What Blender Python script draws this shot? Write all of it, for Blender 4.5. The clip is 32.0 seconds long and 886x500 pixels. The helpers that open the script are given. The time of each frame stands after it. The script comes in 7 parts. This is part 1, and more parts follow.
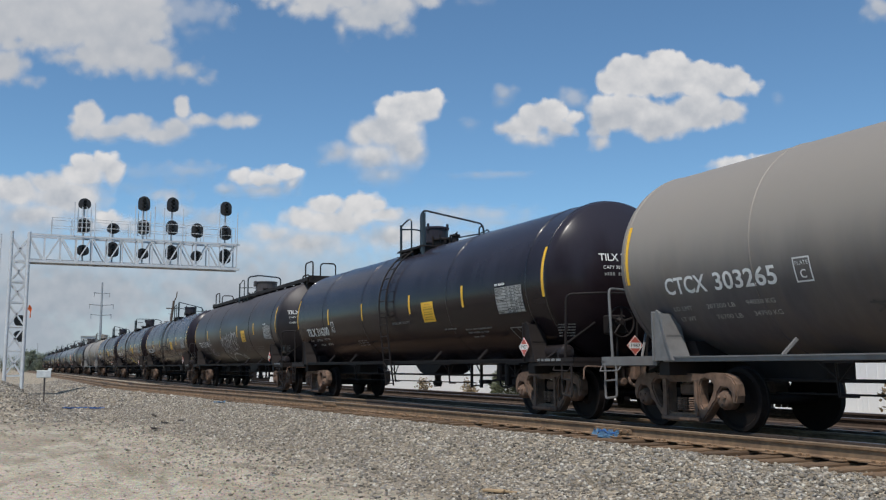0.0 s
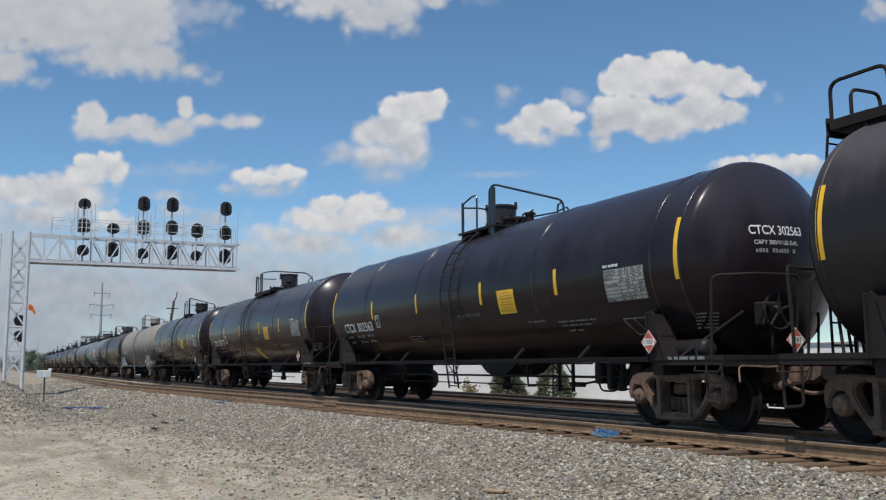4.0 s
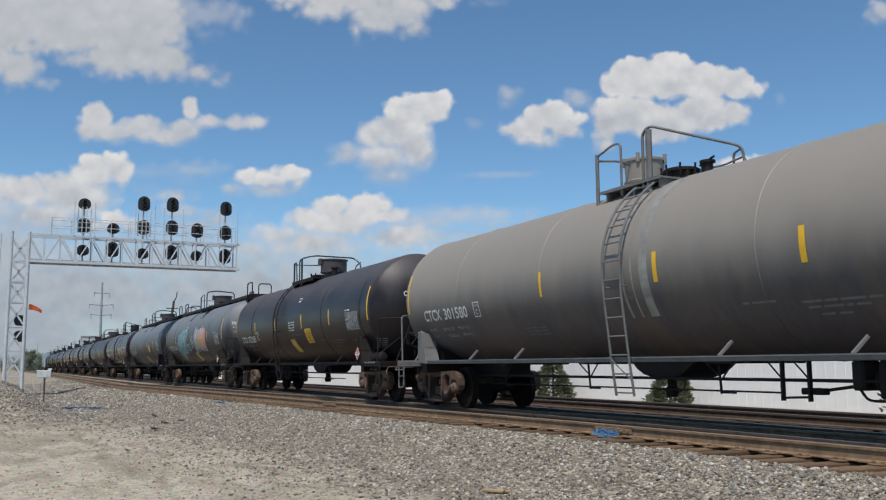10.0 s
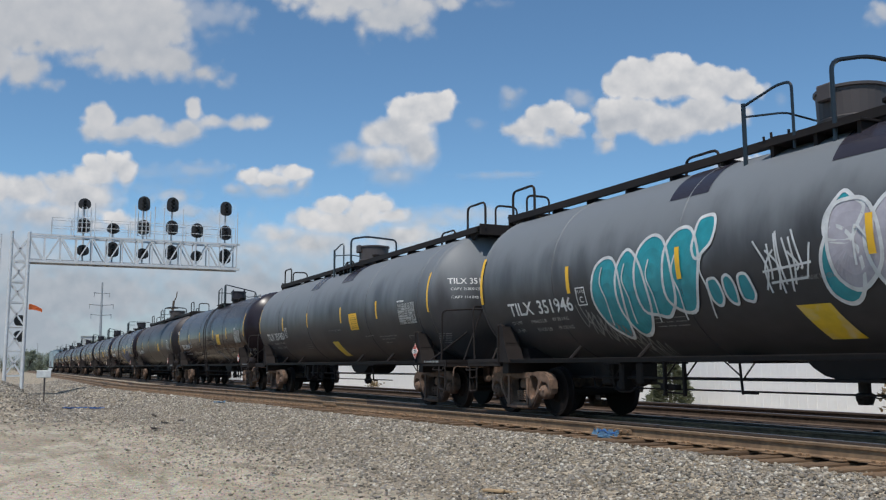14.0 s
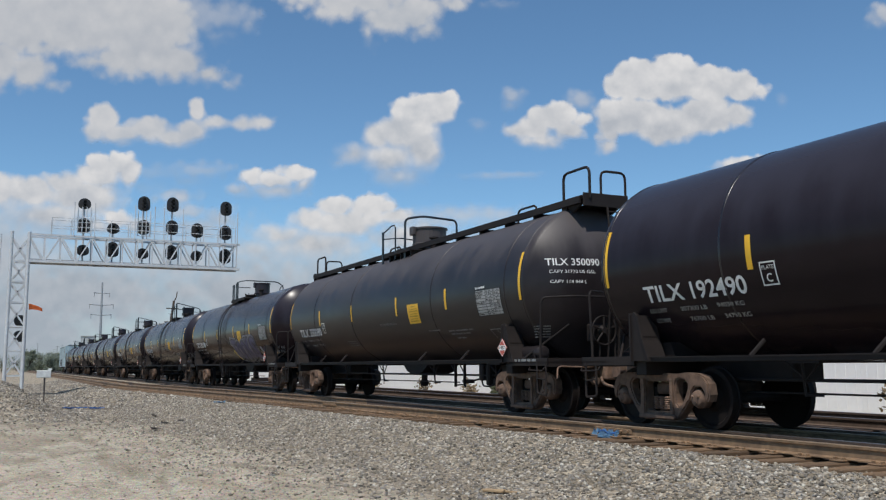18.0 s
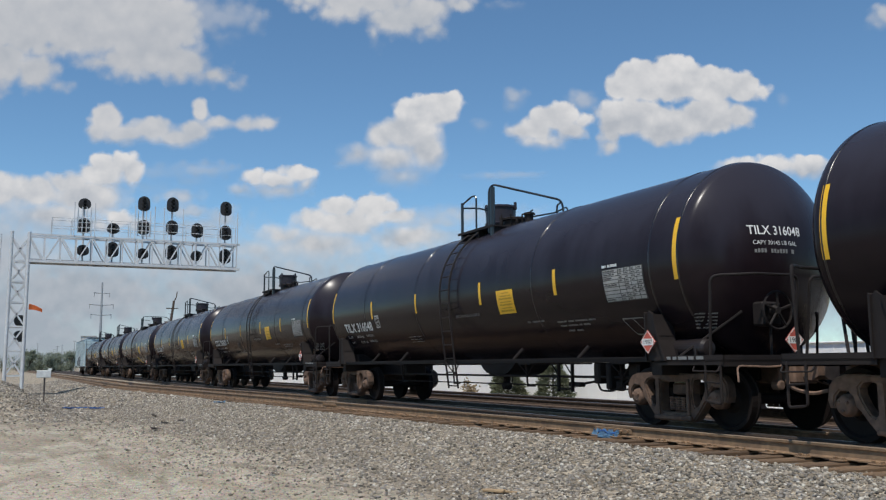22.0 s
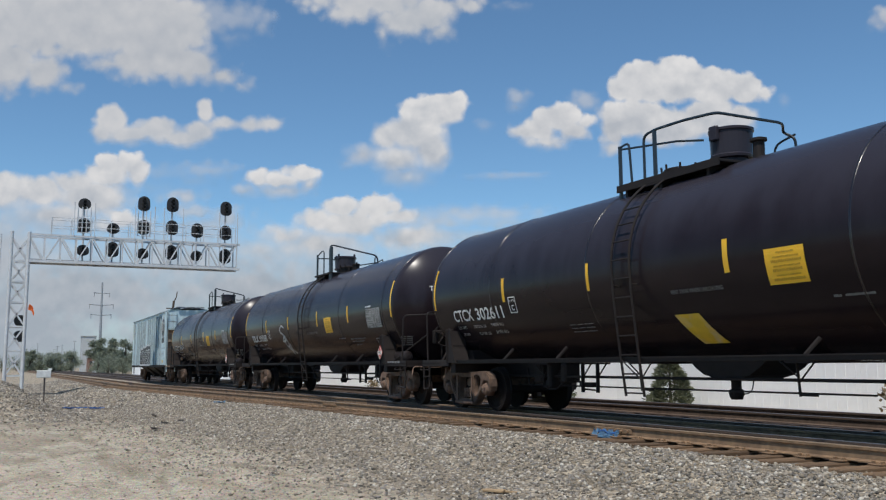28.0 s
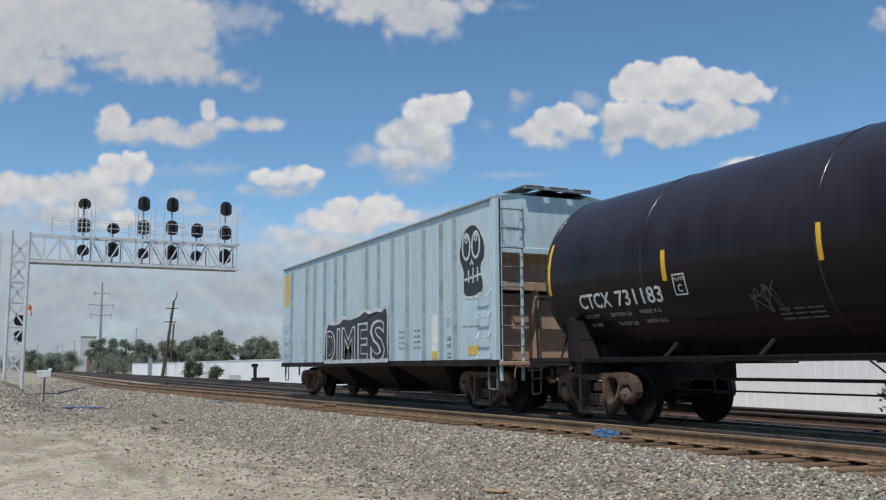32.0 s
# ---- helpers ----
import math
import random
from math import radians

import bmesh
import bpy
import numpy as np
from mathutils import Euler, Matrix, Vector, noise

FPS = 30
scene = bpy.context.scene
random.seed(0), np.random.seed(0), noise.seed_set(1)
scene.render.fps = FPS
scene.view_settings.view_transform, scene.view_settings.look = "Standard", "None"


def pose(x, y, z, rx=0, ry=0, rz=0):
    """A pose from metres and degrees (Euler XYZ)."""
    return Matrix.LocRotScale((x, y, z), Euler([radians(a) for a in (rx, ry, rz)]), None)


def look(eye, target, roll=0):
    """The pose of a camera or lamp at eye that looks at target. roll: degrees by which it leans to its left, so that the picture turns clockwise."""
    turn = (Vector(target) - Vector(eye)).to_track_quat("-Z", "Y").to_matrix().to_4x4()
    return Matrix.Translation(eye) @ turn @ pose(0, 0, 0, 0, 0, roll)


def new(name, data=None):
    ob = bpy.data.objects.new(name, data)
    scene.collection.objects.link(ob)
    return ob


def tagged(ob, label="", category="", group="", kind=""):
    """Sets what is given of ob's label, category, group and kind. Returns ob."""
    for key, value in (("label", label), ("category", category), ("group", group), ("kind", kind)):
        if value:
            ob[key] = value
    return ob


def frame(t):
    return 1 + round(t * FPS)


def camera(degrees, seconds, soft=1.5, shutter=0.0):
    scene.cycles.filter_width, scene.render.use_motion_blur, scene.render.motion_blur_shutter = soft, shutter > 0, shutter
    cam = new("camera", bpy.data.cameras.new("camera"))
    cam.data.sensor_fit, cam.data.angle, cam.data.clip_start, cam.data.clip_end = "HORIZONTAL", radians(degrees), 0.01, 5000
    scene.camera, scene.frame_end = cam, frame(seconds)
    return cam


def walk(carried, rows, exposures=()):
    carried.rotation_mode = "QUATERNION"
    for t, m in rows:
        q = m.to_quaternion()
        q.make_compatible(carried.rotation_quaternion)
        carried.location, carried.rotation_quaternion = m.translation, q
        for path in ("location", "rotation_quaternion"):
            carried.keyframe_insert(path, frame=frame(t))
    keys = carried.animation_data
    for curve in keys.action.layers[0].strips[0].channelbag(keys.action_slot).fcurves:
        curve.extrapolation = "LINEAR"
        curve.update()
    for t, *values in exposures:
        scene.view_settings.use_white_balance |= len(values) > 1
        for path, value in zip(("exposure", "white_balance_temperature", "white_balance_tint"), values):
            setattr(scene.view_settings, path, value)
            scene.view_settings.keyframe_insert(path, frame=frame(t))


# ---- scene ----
# ---- camera ----
SECONDS = 32.0
cam = camera(52.21, SECONDS, soft=1.25)
EYE = Vector((0.0, 0.0, 0.966))
YAW, PITCH = radians(25.72), radians(7.27)
AIM = Vector((-math.cos(YAW) * math.cos(PITCH), math.sin(YAW) * math.cos(PITCH), math.sin(PITCH)))
STAND = look(EYE, EYE + AIM, -0.30)
walk(cam, [(0.0, STAND), (SECONDS, STAND)])

# ---- light ----
SUN_DIR = Vector((0.33, -0.33, 0.88)).normalized()
world = bpy.data.worlds.new("sky")
scene.world = world
world.use_nodes = True
wn = world.node_tree.nodes
wl = world.node_tree.links
sky = wn.new("ShaderNodeTexSky")
sky.sky_type = "NISHITA"
sky.sun_disc = False
sky.sun_elevation = math.asin(SUN_DIR.z)
sky.sun_rotation = math.atan2(SUN_DIR.x, SUN_DIR.y)
sky.altitude = 1200.0
sky.air_density, sky.dust_density, sky.ozone_density = 1.0, 0.3, 3.6
wn["Background"].inputs["Strength"].default_value = 0.128
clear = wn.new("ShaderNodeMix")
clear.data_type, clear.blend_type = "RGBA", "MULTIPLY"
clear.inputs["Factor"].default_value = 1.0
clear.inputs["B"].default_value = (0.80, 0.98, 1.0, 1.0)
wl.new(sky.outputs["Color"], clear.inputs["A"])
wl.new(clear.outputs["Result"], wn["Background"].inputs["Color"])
sun = new("sun", bpy.data.lights.new("sun", "SUN"))
sun.data.energy, sun.data.angle, sun.data.color = 4.0, radians(0.6), (1.0, 0.95, 0.88)
sun.matrix_world = look(SUN_DIR * 100, (0, 0, 0))
scene.view_settings.exposure = -0.05

# ---- plan ----
RAIL_Y = 9.548            # near rail of the train's track
TRACK_Y = RAIL_Y + 0.755  # its centre line
FAR_Y = TRACK_Y + 4.1     # the track behind it
FLAT = -0.62              # the yard's level, rail top at 0
TIE_TOP = -0.19


# ---- materials ----
def material(name, color, rough=0.6, metal=0.0, grain=0.15, scale=6.0, stain=0.25, stain_scale=0.8, stain_color=None, bump=0.1, bump_scale=40.0, coat=0.0, rand=0.0, island=False, stretch=None, spec=0.5):
    """A plain surface with fine grain, broad stains and a little relief."""
    m = bpy.data.materials.new(name)
    m.use_nodes = True
    n, l = m.node_tree.nodes, m.node_tree.links
    b = n["Principled BSDF"]
    b.inputs["Metallic"].default_value = metal
    b.inputs["Specular IOR Level"].default_value = spec
    if coat:
        b.inputs["Coat Weight"].default_value = coat
        b.inputs["Coat Roughness"].default_value = 0.07
    tc = n.new("ShaderNodeTexCoord")
    src = tc.outputs["Object"]
    if stretch:
        mp = n.new("ShaderNodeMapping")
        mp.inputs["Scale"].default_value = stretch
        l.new(src, mp.inputs["Vector"])
        src = mp.outputs["Vector"]
    n1 = n.new("ShaderNodeTexNoise")
    n1.inputs["Scale"].default_value, n1.inputs["Detail"].default_value = scale, 6.0
    l.new(src, n1.inputs["Vector"])
    n2 = n.new("ShaderNodeTexNoise")
    n2.inputs["Scale"].default_value, n2.inputs["Detail"].default_value, n2.inputs["Distortion"].default_value = stain_scale, 4.0, 0.6
    l.new(src, n2.inputs["Vector"])
    r1 = n.new("ShaderNodeMapRange")
    r1.inputs["From Min"].default_value, r1.inputs["From Max"].default_value = 0.3, 0.7
    r1.inputs["To Min"].default_value, r1.inputs["To Max"].default_value = 1.0 - grain, 1.0 + grain
    l.new(n1.outputs["Fac"], r1.inputs["Value"])
    mul = n.new("ShaderNodeVectorMath")
    mul.operation = "SCALE"
    mul.inputs[0].default_value = color
    last = r1.outputs["Result"]
    if rand:
        if island:
            info = n.new("ShaderNodeNewGeometry").outputs["Random Per Island"]
        else:
            info = n.new("ShaderNodeObjectInfo").outputs["Random"]
        r3 = n.new("ShaderNodeMapRange")
        r3.inputs["To Min"].default_value, r3.inputs["To Max"].default_value = 1.0 - rand, 1.0 + rand
        l.new(info, r3.inputs["Value"])
        mm = n.new("ShaderNodeMath")
        mm.operation = "MULTIPLY"
        l.new(last, mm.inputs[0])
        l.new(r3.outputs["Result"], mm.inputs[1])
        last = mm.outputs["Value"]
    l.new(last, mul.inputs["Scale"])
    mix = n.new("ShaderNodeMix")
    mix.data_type = "RGBA"
    sc = stain_color or tuple(c * 0.55 for c in color)
    mix.inputs["B"].default_value = (*sc, 1)
    r2 = n.new("ShaderNodeMapRange")
    r2.inputs["From Min"].default_value, r2.inputs["From Max"].default_value = 0.48, 0.72
    r2.inputs["To Max"].default_value = stain
    l.new(n2.outputs["Fac"], r2.inputs["Value"])
    l.new(r2.outputs["Result"], mix.inputs["Factor"])
    l.new(mul.outputs["Vector"], mix.inputs["A"])
    l.new(mix.outputs["Result"], b.inputs["Base Color"])
    rr = n.new("ShaderNodeMapRange")
    rr.inputs["To Min"].default_value, rr.inputs["To Max"].default_value = max(rough - 0.1, 0.03), min(rough + 0.12, 1)
    l.new(n2.outputs["Fac"], rr.inputs["Value"])
    l.new(rr.outputs["Result"], b.inputs["Roughness"])
    if bump:
        n3 = n.new("ShaderNodeTexNoise")
        n3.inputs["Scale"].default_value, n3.inputs["Detail"].default_value = bump_scale, 3.0
        l.new(src, n3.inputs["Vector"])
        bp = n.new("ShaderNodeBump")
        bp.inputs["Strength"].default_value, bp.inputs["Distance"].default_value = bump, 0.01
        l.new(n3.outputs["Fac"], bp.inputs["Height"])
        l.new(bp.outputs["Normal"], b.inputs["Normal"])
    return m


def dust_and_light(m, dust_light, low=2.7, high=3.75, most=0.8, rough=0.5, streaky=1.5):
    """A streaky road dusting plus painted light and sheen, thicker towards the tank's crown."""
    n, l = m.node_tree.nodes, m.node_tree.links
    b = n["Principled BSDF"]
    tc = n.new("ShaderNodeTexCoord")
    sep = n.new("ShaderNodeSeparateXYZ")
    l.new(tc.outputs["Object"], sep.inputs[0])
    mp = n.new("ShaderNodeMapping")
    mp.inputs["Scale"].default_value = (0.9, 0.9, 0.25)
    l.new(tc.outputs["Object"], mp.inputs["Vector"])
    streak = n.new("ShaderNodeTexNoise")
    streak.inputs["Scale"].default_value, streak.inputs["Detail"].default_value = 2.2, 6.0
    l.new(mp.outputs["Vector"], streak.inputs["Vector"])
    wob = n.new("ShaderNodeMath")
    wob.operation = "MULTIPLY_ADD"
    wob.inputs[1].default_value = streaky
    l.new(streak.outputs["Fac"], wob.inputs[0])
    l.new(sep.outputs["Z"], wob.inputs[2])
    r = n.new("ShaderNodeMapRange")
    r.interpolation_type = "SMOOTHSTEP"
    r.inputs["From Min"].default_value, r.inputs["From Max"].default_value = low + streaky / 2, high + streaky / 2
    r.inputs["To Max"].default_value = most
    l.new(wob.outputs["Value"], r.inputs["Value"])
    for key, value in (("Base Color", (*dust_light, 1)), ("Roughness", rough)):
        mix = n.new("ShaderNodeMix")
        mix.data_type = "RGBA" if key == "Base Color" else "FLOAT"
        mix.inputs["B"].default_value = value
        l.new(b.inputs[key].links[0].from_socket, mix.inputs["A"])
        l.new(r.outputs["Result"], mix.inputs["Factor"])
        l.new(mix.outputs["Result"], b.inputs[key])


M = {}
M["black"] = material("tank_black", (0.0145, 0.0098, 0.0120), 0.21, spec=0.14, grain=0.1, stain=0.35, stain_color=(0.021, 0.0145, 0.0160), bump=0.03, bump_scale=1.2, stretch=(0.35, 1, 1))
M["satin"] = material("tank_satin_black", (0.019, 0.0155, 0.0170), 0.34, spec=0.26, grain=0.1, stain=0.4, stain_color=(0.032, 0.025, 0.021), bump=0.03, bump_scale=1.2, stretch=(0.35, 1, 1))
M["slate"] = material("tank_slate_grey", (0.045, 0.044, 0.048), 0.42, spec=0.25, grain=0.12, stain=0.4, stain_color=(0.04, 0.04, 0.04), bump=0.03, bump_scale=1.2, stretch=(0.5, 1, 0.4))
M["grey"] = material("tank_weathered_grey", (0.066, 0.062, 0.070), 0.5, grain=0.14, stain=0.6, stain_color=(0.15, 0.115, 0.085), bump=0.05, bump_scale=3, stretch=(1.6, 1, 0.4))
# black tanks: the film on the crown also carries a painted sky sheen
dust_and_light(M["black"], (0.038, 0.036, 0.047), low=2.3, high=3.6, most=0.75, rough=0.27)
dust_and_light(M["satin"], (0.075, 0.066, 0.067), most=0.9)
# grey tank: pale upper side over dark base paints the shading of its belly
dust_and_light(M["grey"], (0.275, 0.243, 0.205), low=1.75, high=2.95, most=0.88, rough=0.6, streaky=0.6)
# slate tank: the sky's reflection is put into this blue-grey upper tone
dust_and_light(M["slate"], (0.175, 0.188, 0.200), low=2.15, high=3.4, most=0.9)
M["under"] = material("underframe_black", (0.014, 0.0105, 0.010), 0.7, spec=0.28, stain=0.5, stain_color=(0.03, 0.022, 0.018))
M["under_grey"] = material("underframe_grey", (0.145, 0.145, 0.145), 0.65, stain=0.5, stain_color=(0.12, 0.09, 0.07))
M["truck"] = material("truck_steel", (0.135, 0.084, 0.058), 0.85, grain=0.35, scale=9, stain=0.8, stain_color=(0.045, 0.033, 0.027), stain_scale=3, bump=0.3, rand=0.35)
M["wheel"] = material("wheel_steel", (0.012, 0.0085, 0.0075), 0.7, spec=0.2, stain=0.4)
M["yellow"] = material("reflector_yellow", (0.80, 0.45, 0.02), 0.4, grain=0.06, stain=0.3, bump=0)
M["yellow_worn"] = material("placard_yellow", (0.62, 0.42, 0.03), 0.5, grain=0.1, stain=0.6, stain_color=(0.5, 0.45, 0.35), stain_scale=3, bump=0)
M["white"] = material("lettering_white", (0.72, 0.72, 0.70), 0.5, grain=0.1, stain=0.5, stain_color=(0.4, 0.39, 0.37), stain_scale=5, bump=0)
M["letter_dim"] = material("lettering_faded", (0.20, 0.20, 0.195), 0.6, grain=0.2, stain=0.6, stain_scale=6, bump=0)
M["ink"] = material("printing_black", (0.02, 0.02, 0.02), 0.6, bump=0)
M["amber_ink"] = material("printing_brown", (0.40, 0.24, 0.015), 0.6, bump=0)
M["red"] = material("placard_red", (0.50, 0.09, 0.06), 0.5, stain=0.3, bump=0)
M["paper"] = material("placard_white", (0.75, 0.73, 0.70), 0.5, stain=0.3, bump=0)
M["band"] = material("weld_band_pale", (0.27, 0.26, 0.235), 0.6, grain=0.15, stain=0.6, stain_color=(0.16, 0.15, 0.14), stain_scale=1.5, bump=0)
M["weld"] = material("weld_bead_gloss", (0.010, 0.0075, 0.009), 0.26, coat=0.35, spec=0.4, stain=0.3, bump=0.5, bump_scale=9)
M["gloss_rail"] = material("railing_gloss_black", (0.010, 0.014, 0.018), 0.3, spec=0.6, stain=0.3, bump=0.02)
M["table"] = material("data_panel_grey", (0.36, 0.355, 0.34), 0.55, grain=0.15, stain=0.4, stain_scale=4, bump=0)
M["spray_white"] = material("spray_paint_white", (0.55, 0.56, 0.56), 0.5, grain=0.2, stain=0.3, bump=0)
M["spray_teal"] = material("spray_paint_teal", (0.02, 0.24, 0.28), 0.45, stain=0.3, bump=0)
M["spray_pink"] = material("spray_paint_pink", (0.66, 0.24, 0.17), 0.45, stain=0.4, bump=0)
M["spray_purple"] = material("spray_paint_purple", (0.09, 0.08, 0.17), 0.45, stain=0.4, bump=0)
M["spray_lilac"] = material("spray_paint_lilac", (0.36, 0.34, 0.38), 0.5, stain=0.3, bump=0)
M["spray_mist"] = material("spray_paint_mist", (0.23, 0.22, 0.245), 0.5, grain=0.2, scale=14, stain=0.4, stain_color=(0.10, 0.09, 0.11), bump=0)
M["spray_black"] = material("spray_paint_black", (0.02, 0.02, 0.022), 0.5, stain=0.2, bump=0)
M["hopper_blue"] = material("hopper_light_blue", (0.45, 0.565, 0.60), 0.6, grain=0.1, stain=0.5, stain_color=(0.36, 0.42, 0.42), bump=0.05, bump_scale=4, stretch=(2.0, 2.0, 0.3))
# stained blue, darkened to stand for shade on rib sides and top chord
M["hopper_shade_grime"] = material("hopper_shaded_grimy_edge", (0.29, 0.355, 0.38), 0.8, grain=0.06, stain=0.6, stain_color=(0.17, 0.17, 0.165), stain_scale=2.5)
M["hopper_rust"] = material("hopper_rusty_end", (0.33, 0.225, 0.155), 0.8, grain=0.2, stain=0.6, stain_color=(0.20, 0.22, 0.22), bump=0.1)
M["rail"] = material("rail_rust", (0.215, 0.135, 0.076), 0.85, grain=0.25, scale=10, stain=0.7, stain_color=(0.10, 0.064, 0.042), stain_scale=2, bump=0.2)
M["rail_dark"] = material("rail_dark_rust", (0.10, 0.068, 0.05), 0.85, grain=0.25, scale=10, stain=0.5, stain_color=(0.06, 0.04, 0.03), stain_scale=2, bump=0.2)
M["railhead"] = material("rail_worn_top", (0.20, 0.175, 0.165), 0.38, metal=0.8, grain=0.1, stain=0.3, bump=0)
M["railhead_dull"] = material("rail_dull_top", (0.26, 0.19, 0.13), 0.6, metal=0.3, grain=0.15, stain=0.4, bump=0)
M["tie"] = material("tie_timber", (0.160, 0.100, 0.056), 0.9, grain=0.35, scale=5, stain=0.5, stain_color=(0.05, 0.035, 0.026), bump=0.6, bump_scale=12, rand=0.3, stretch=(4, 0.6, 4))
def stone_material(name, island):
    """Crushed stone: each piece takes its own grey, tan or brown."""
    m = material(name, (0.4, 0.37, 0.31), 0.9, grain=0.2, scale=30, stain=0.25, stain_scale=12, bump=0.3)
    n, l = m.node_tree.nodes, m.node_tree.links
    ramp = n.new("ShaderNodeValToRGB")
    ramp.color_ramp.interpolation = "LINEAR"
    for k, (pos, col) in enumerate(((0.0, (0.065, 0.058, 0.050)), (0.2, (0.160, 0.139, 0.111)), (0.4, (0.270, 0.221, 0.158)), (0.6, (0.190, 0.181, 0.170)), (0.8, (0.318, 0.274, 0.212)), (1.0, (0.56, 0.52, 0.445)))):
        e = ramp.color_ramp.elements[k] if k < 2 else ramp.color_ramp.elements.new(pos)
        e.position, e.color = pos, (*col, 1)
    if island:
        l.new(n.new("ShaderNodeNewGeometry").outputs["Random Per Island"], ramp.inputs["Fac"])
    else:
        l.new(n.new("ShaderNodeObjectInfo").outputs["Random"], ramp.inputs["Fac"])
    for q in n:
        if q.type == "VECT_MATH":
            l.new(ramp.outputs["Color"], q.inputs[0])
    return m


M["stone"] = stone_material("ballast_stone", True)
M["pebble"] = stone_material("loose_stone", False)
M["faint"] = material("spray_faint", (0.060, 0.058, 0.058), 0.55, bump=0)
# oily bed and ties, darkened further to paint in the train's shade
M["bed_oily_shaded"] = material("trackbed_oily_shaded_dirt", (0.034, 0.022, 0.018), 0.9, grain=0.45, scale=14, stain=0.6, stain_color=(0.11, 0.085, 0.065), stain_scale=3.5, bump=1.0, bump_scale=25)
M["tie_oily_shaded"] = material("tie_oily_shaded_timber", (0.050, 0.033, 0.025), 0.9, grain=0.35, scale=5, stain=0.5, stain_color=(0.03, 0.022, 0.018), bump=0.6, bump_scale=12, rand=0.3, stretch=(4, 0.6, 4))
M["bed"] = material("trackbed_dirt", (0.14, 0.086, 0.048), 0.95, grain=0.45, scale=14, stain=0.6, stain_color=(0.27, 0.22, 0.165), stain_scale=3.5, bump=1.0, bump_scale=25)
M["galv"] = material("galvanised_steel", (0.56, 0.57, 0.58), 0.5, metal=0.15, grain=0.08, stain=0.25)
M["signal_black"] = material("signal_black", (0.018, 0.018, 0.02), 0.55, stain=0.3, bump=0)
M["lens"] = material("signal_lens", (0.03, 0.03, 0.035), 0.12, bump=0)
M["grating"] = material("walkway_grating", (0.30, 0.31, 0.32), 0.6, metal=0.3)
M["pole"] = material("pole_timber", (0.075, 0.055, 0.042), 0.9, grain=0.3, stain=0.4, stretch=(3, 3, 0.4))
M["pylon"] = material("pylon_steel", (0.30, 0.32, 0.34), 0.6, metal=0.2)
M["fence"] = material("white_sheet_metal", (0.90, 0.90, 0.89), 0.55, grain=0.02, stain=0.12, stain_color=(0.62, 0.6, 0.56), bump=0, rand=0.03)
M["box_white"] = material("sign_white", (0.66, 0.68, 0.66), 0.6)
M["blue"] = material("blue_plastic", (0.03, 0.11, 0.33), 0.45, stain=0.4)
M["blue_pale"] = material("blue_paint_marks", (0.10, 0.22, 0.36), 0.7, stain=0.6, stain_color=(0.2, 0.2, 0.2), stain_scale=6)
M["wood"] = material("scrap_wood", (0.36, 0.25, 0.14), 0.85, stretch=(1, 6, 6))
M["dark_scrap"] = material("scrap_dark", (0.10, 0.088, 0.08), 0.8)
M["orange"] = material("orange_cloth", (0.78, 0.20, 0.06), 0.8)
M["brick"] = material("brick_far", (0.22, 0.12, 0.09), 0.9)
M["concrete"] = material("concrete_pale", (0.46, 0.47, 0.47), 0.8)
# leaf green paled and greyed: the air's haze is put into the colour
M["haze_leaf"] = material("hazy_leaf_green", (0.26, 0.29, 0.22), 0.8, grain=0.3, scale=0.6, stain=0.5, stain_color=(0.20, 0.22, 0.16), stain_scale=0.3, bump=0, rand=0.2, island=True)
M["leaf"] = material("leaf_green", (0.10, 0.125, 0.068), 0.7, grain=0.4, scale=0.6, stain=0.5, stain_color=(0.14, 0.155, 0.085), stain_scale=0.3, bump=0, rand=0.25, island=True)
M["conifer"] = material("conifer_green", (0.17, 0.185, 0.115), 0.75, grain=0.4, scale=2, stain=0.4, stain_color=(0.07, 0.07, 0.03), bump=0, rand=0.35, island=True)
M["dry"] = material("dry_brush", (0.26, 0.20, 0.12), 0.85, bump=0, rand=0.35, island=True)
M["bark"] = material("bark", (0.10, 0.08, 0.06), 0.9)


def leafy(m):
    """Lets part of the light pass through thin leaves."""
    n, l = m.node_tree.nodes, m.node_tree.links
    b = n["Principled BSDF"]
    tl = n.new("ShaderNodeBsdfTranslucent")
    l.new(b.inputs["Base Color"].links[0].from_socket, tl.inputs["Color"])
    ms = n.new("ShaderNodeMixShader")
    ms.inputs["Fac"].default_value = 0.45
    l.new(b.outputs[0], ms.inputs[1])
    l.new(tl.outputs[0], ms.inputs[2])
    l.new(ms.outputs[0], n["Material Output"].inputs["Surface"])


for key in ("haze_leaf", "leaf", "conifer"):
    leafy(M[key])


# ---- mesh helpers ----
def link(name, mesh, mat, parent=None, label="", m=None):
    ob = new(name, mesh)
    if mat is not None and not mesh.materials:
        mesh.materials.append(mat)
    if parent is not None:
        ob.parent = parent
    if m is not None:
        ob.matrix_basis = m
    if label:
        ob["label"] = label
    return ob


def mesh_of(bm, name, smooth=False):
    me = bpy.data.meshes.new(name)
    if smooth:
        for fc in bm.faces:
            fc.smooth = True
    bm.to_mesh(me)
    bm.free()
    return me


def part(name, bm, mat, parent=None, label="", m=None, smooth=False):
    """Links a bmesh as one mesh object under a thing or a part."""
    return link(name, mesh_of(bm, name, smooth), mat, parent, label, m)


CACHE = {}


def shared(key, build, mat, smooth=False):
    """One mesh for all alike parts."""
    k = (key, mat.name)
    if k not in CACHE:
        bm = bmesh.new()
        build(bm)
        me = mesh_of(bm, key, smooth)
        me.materials.append(mat)
        CACHE[k] = me
    return CACHE[k]


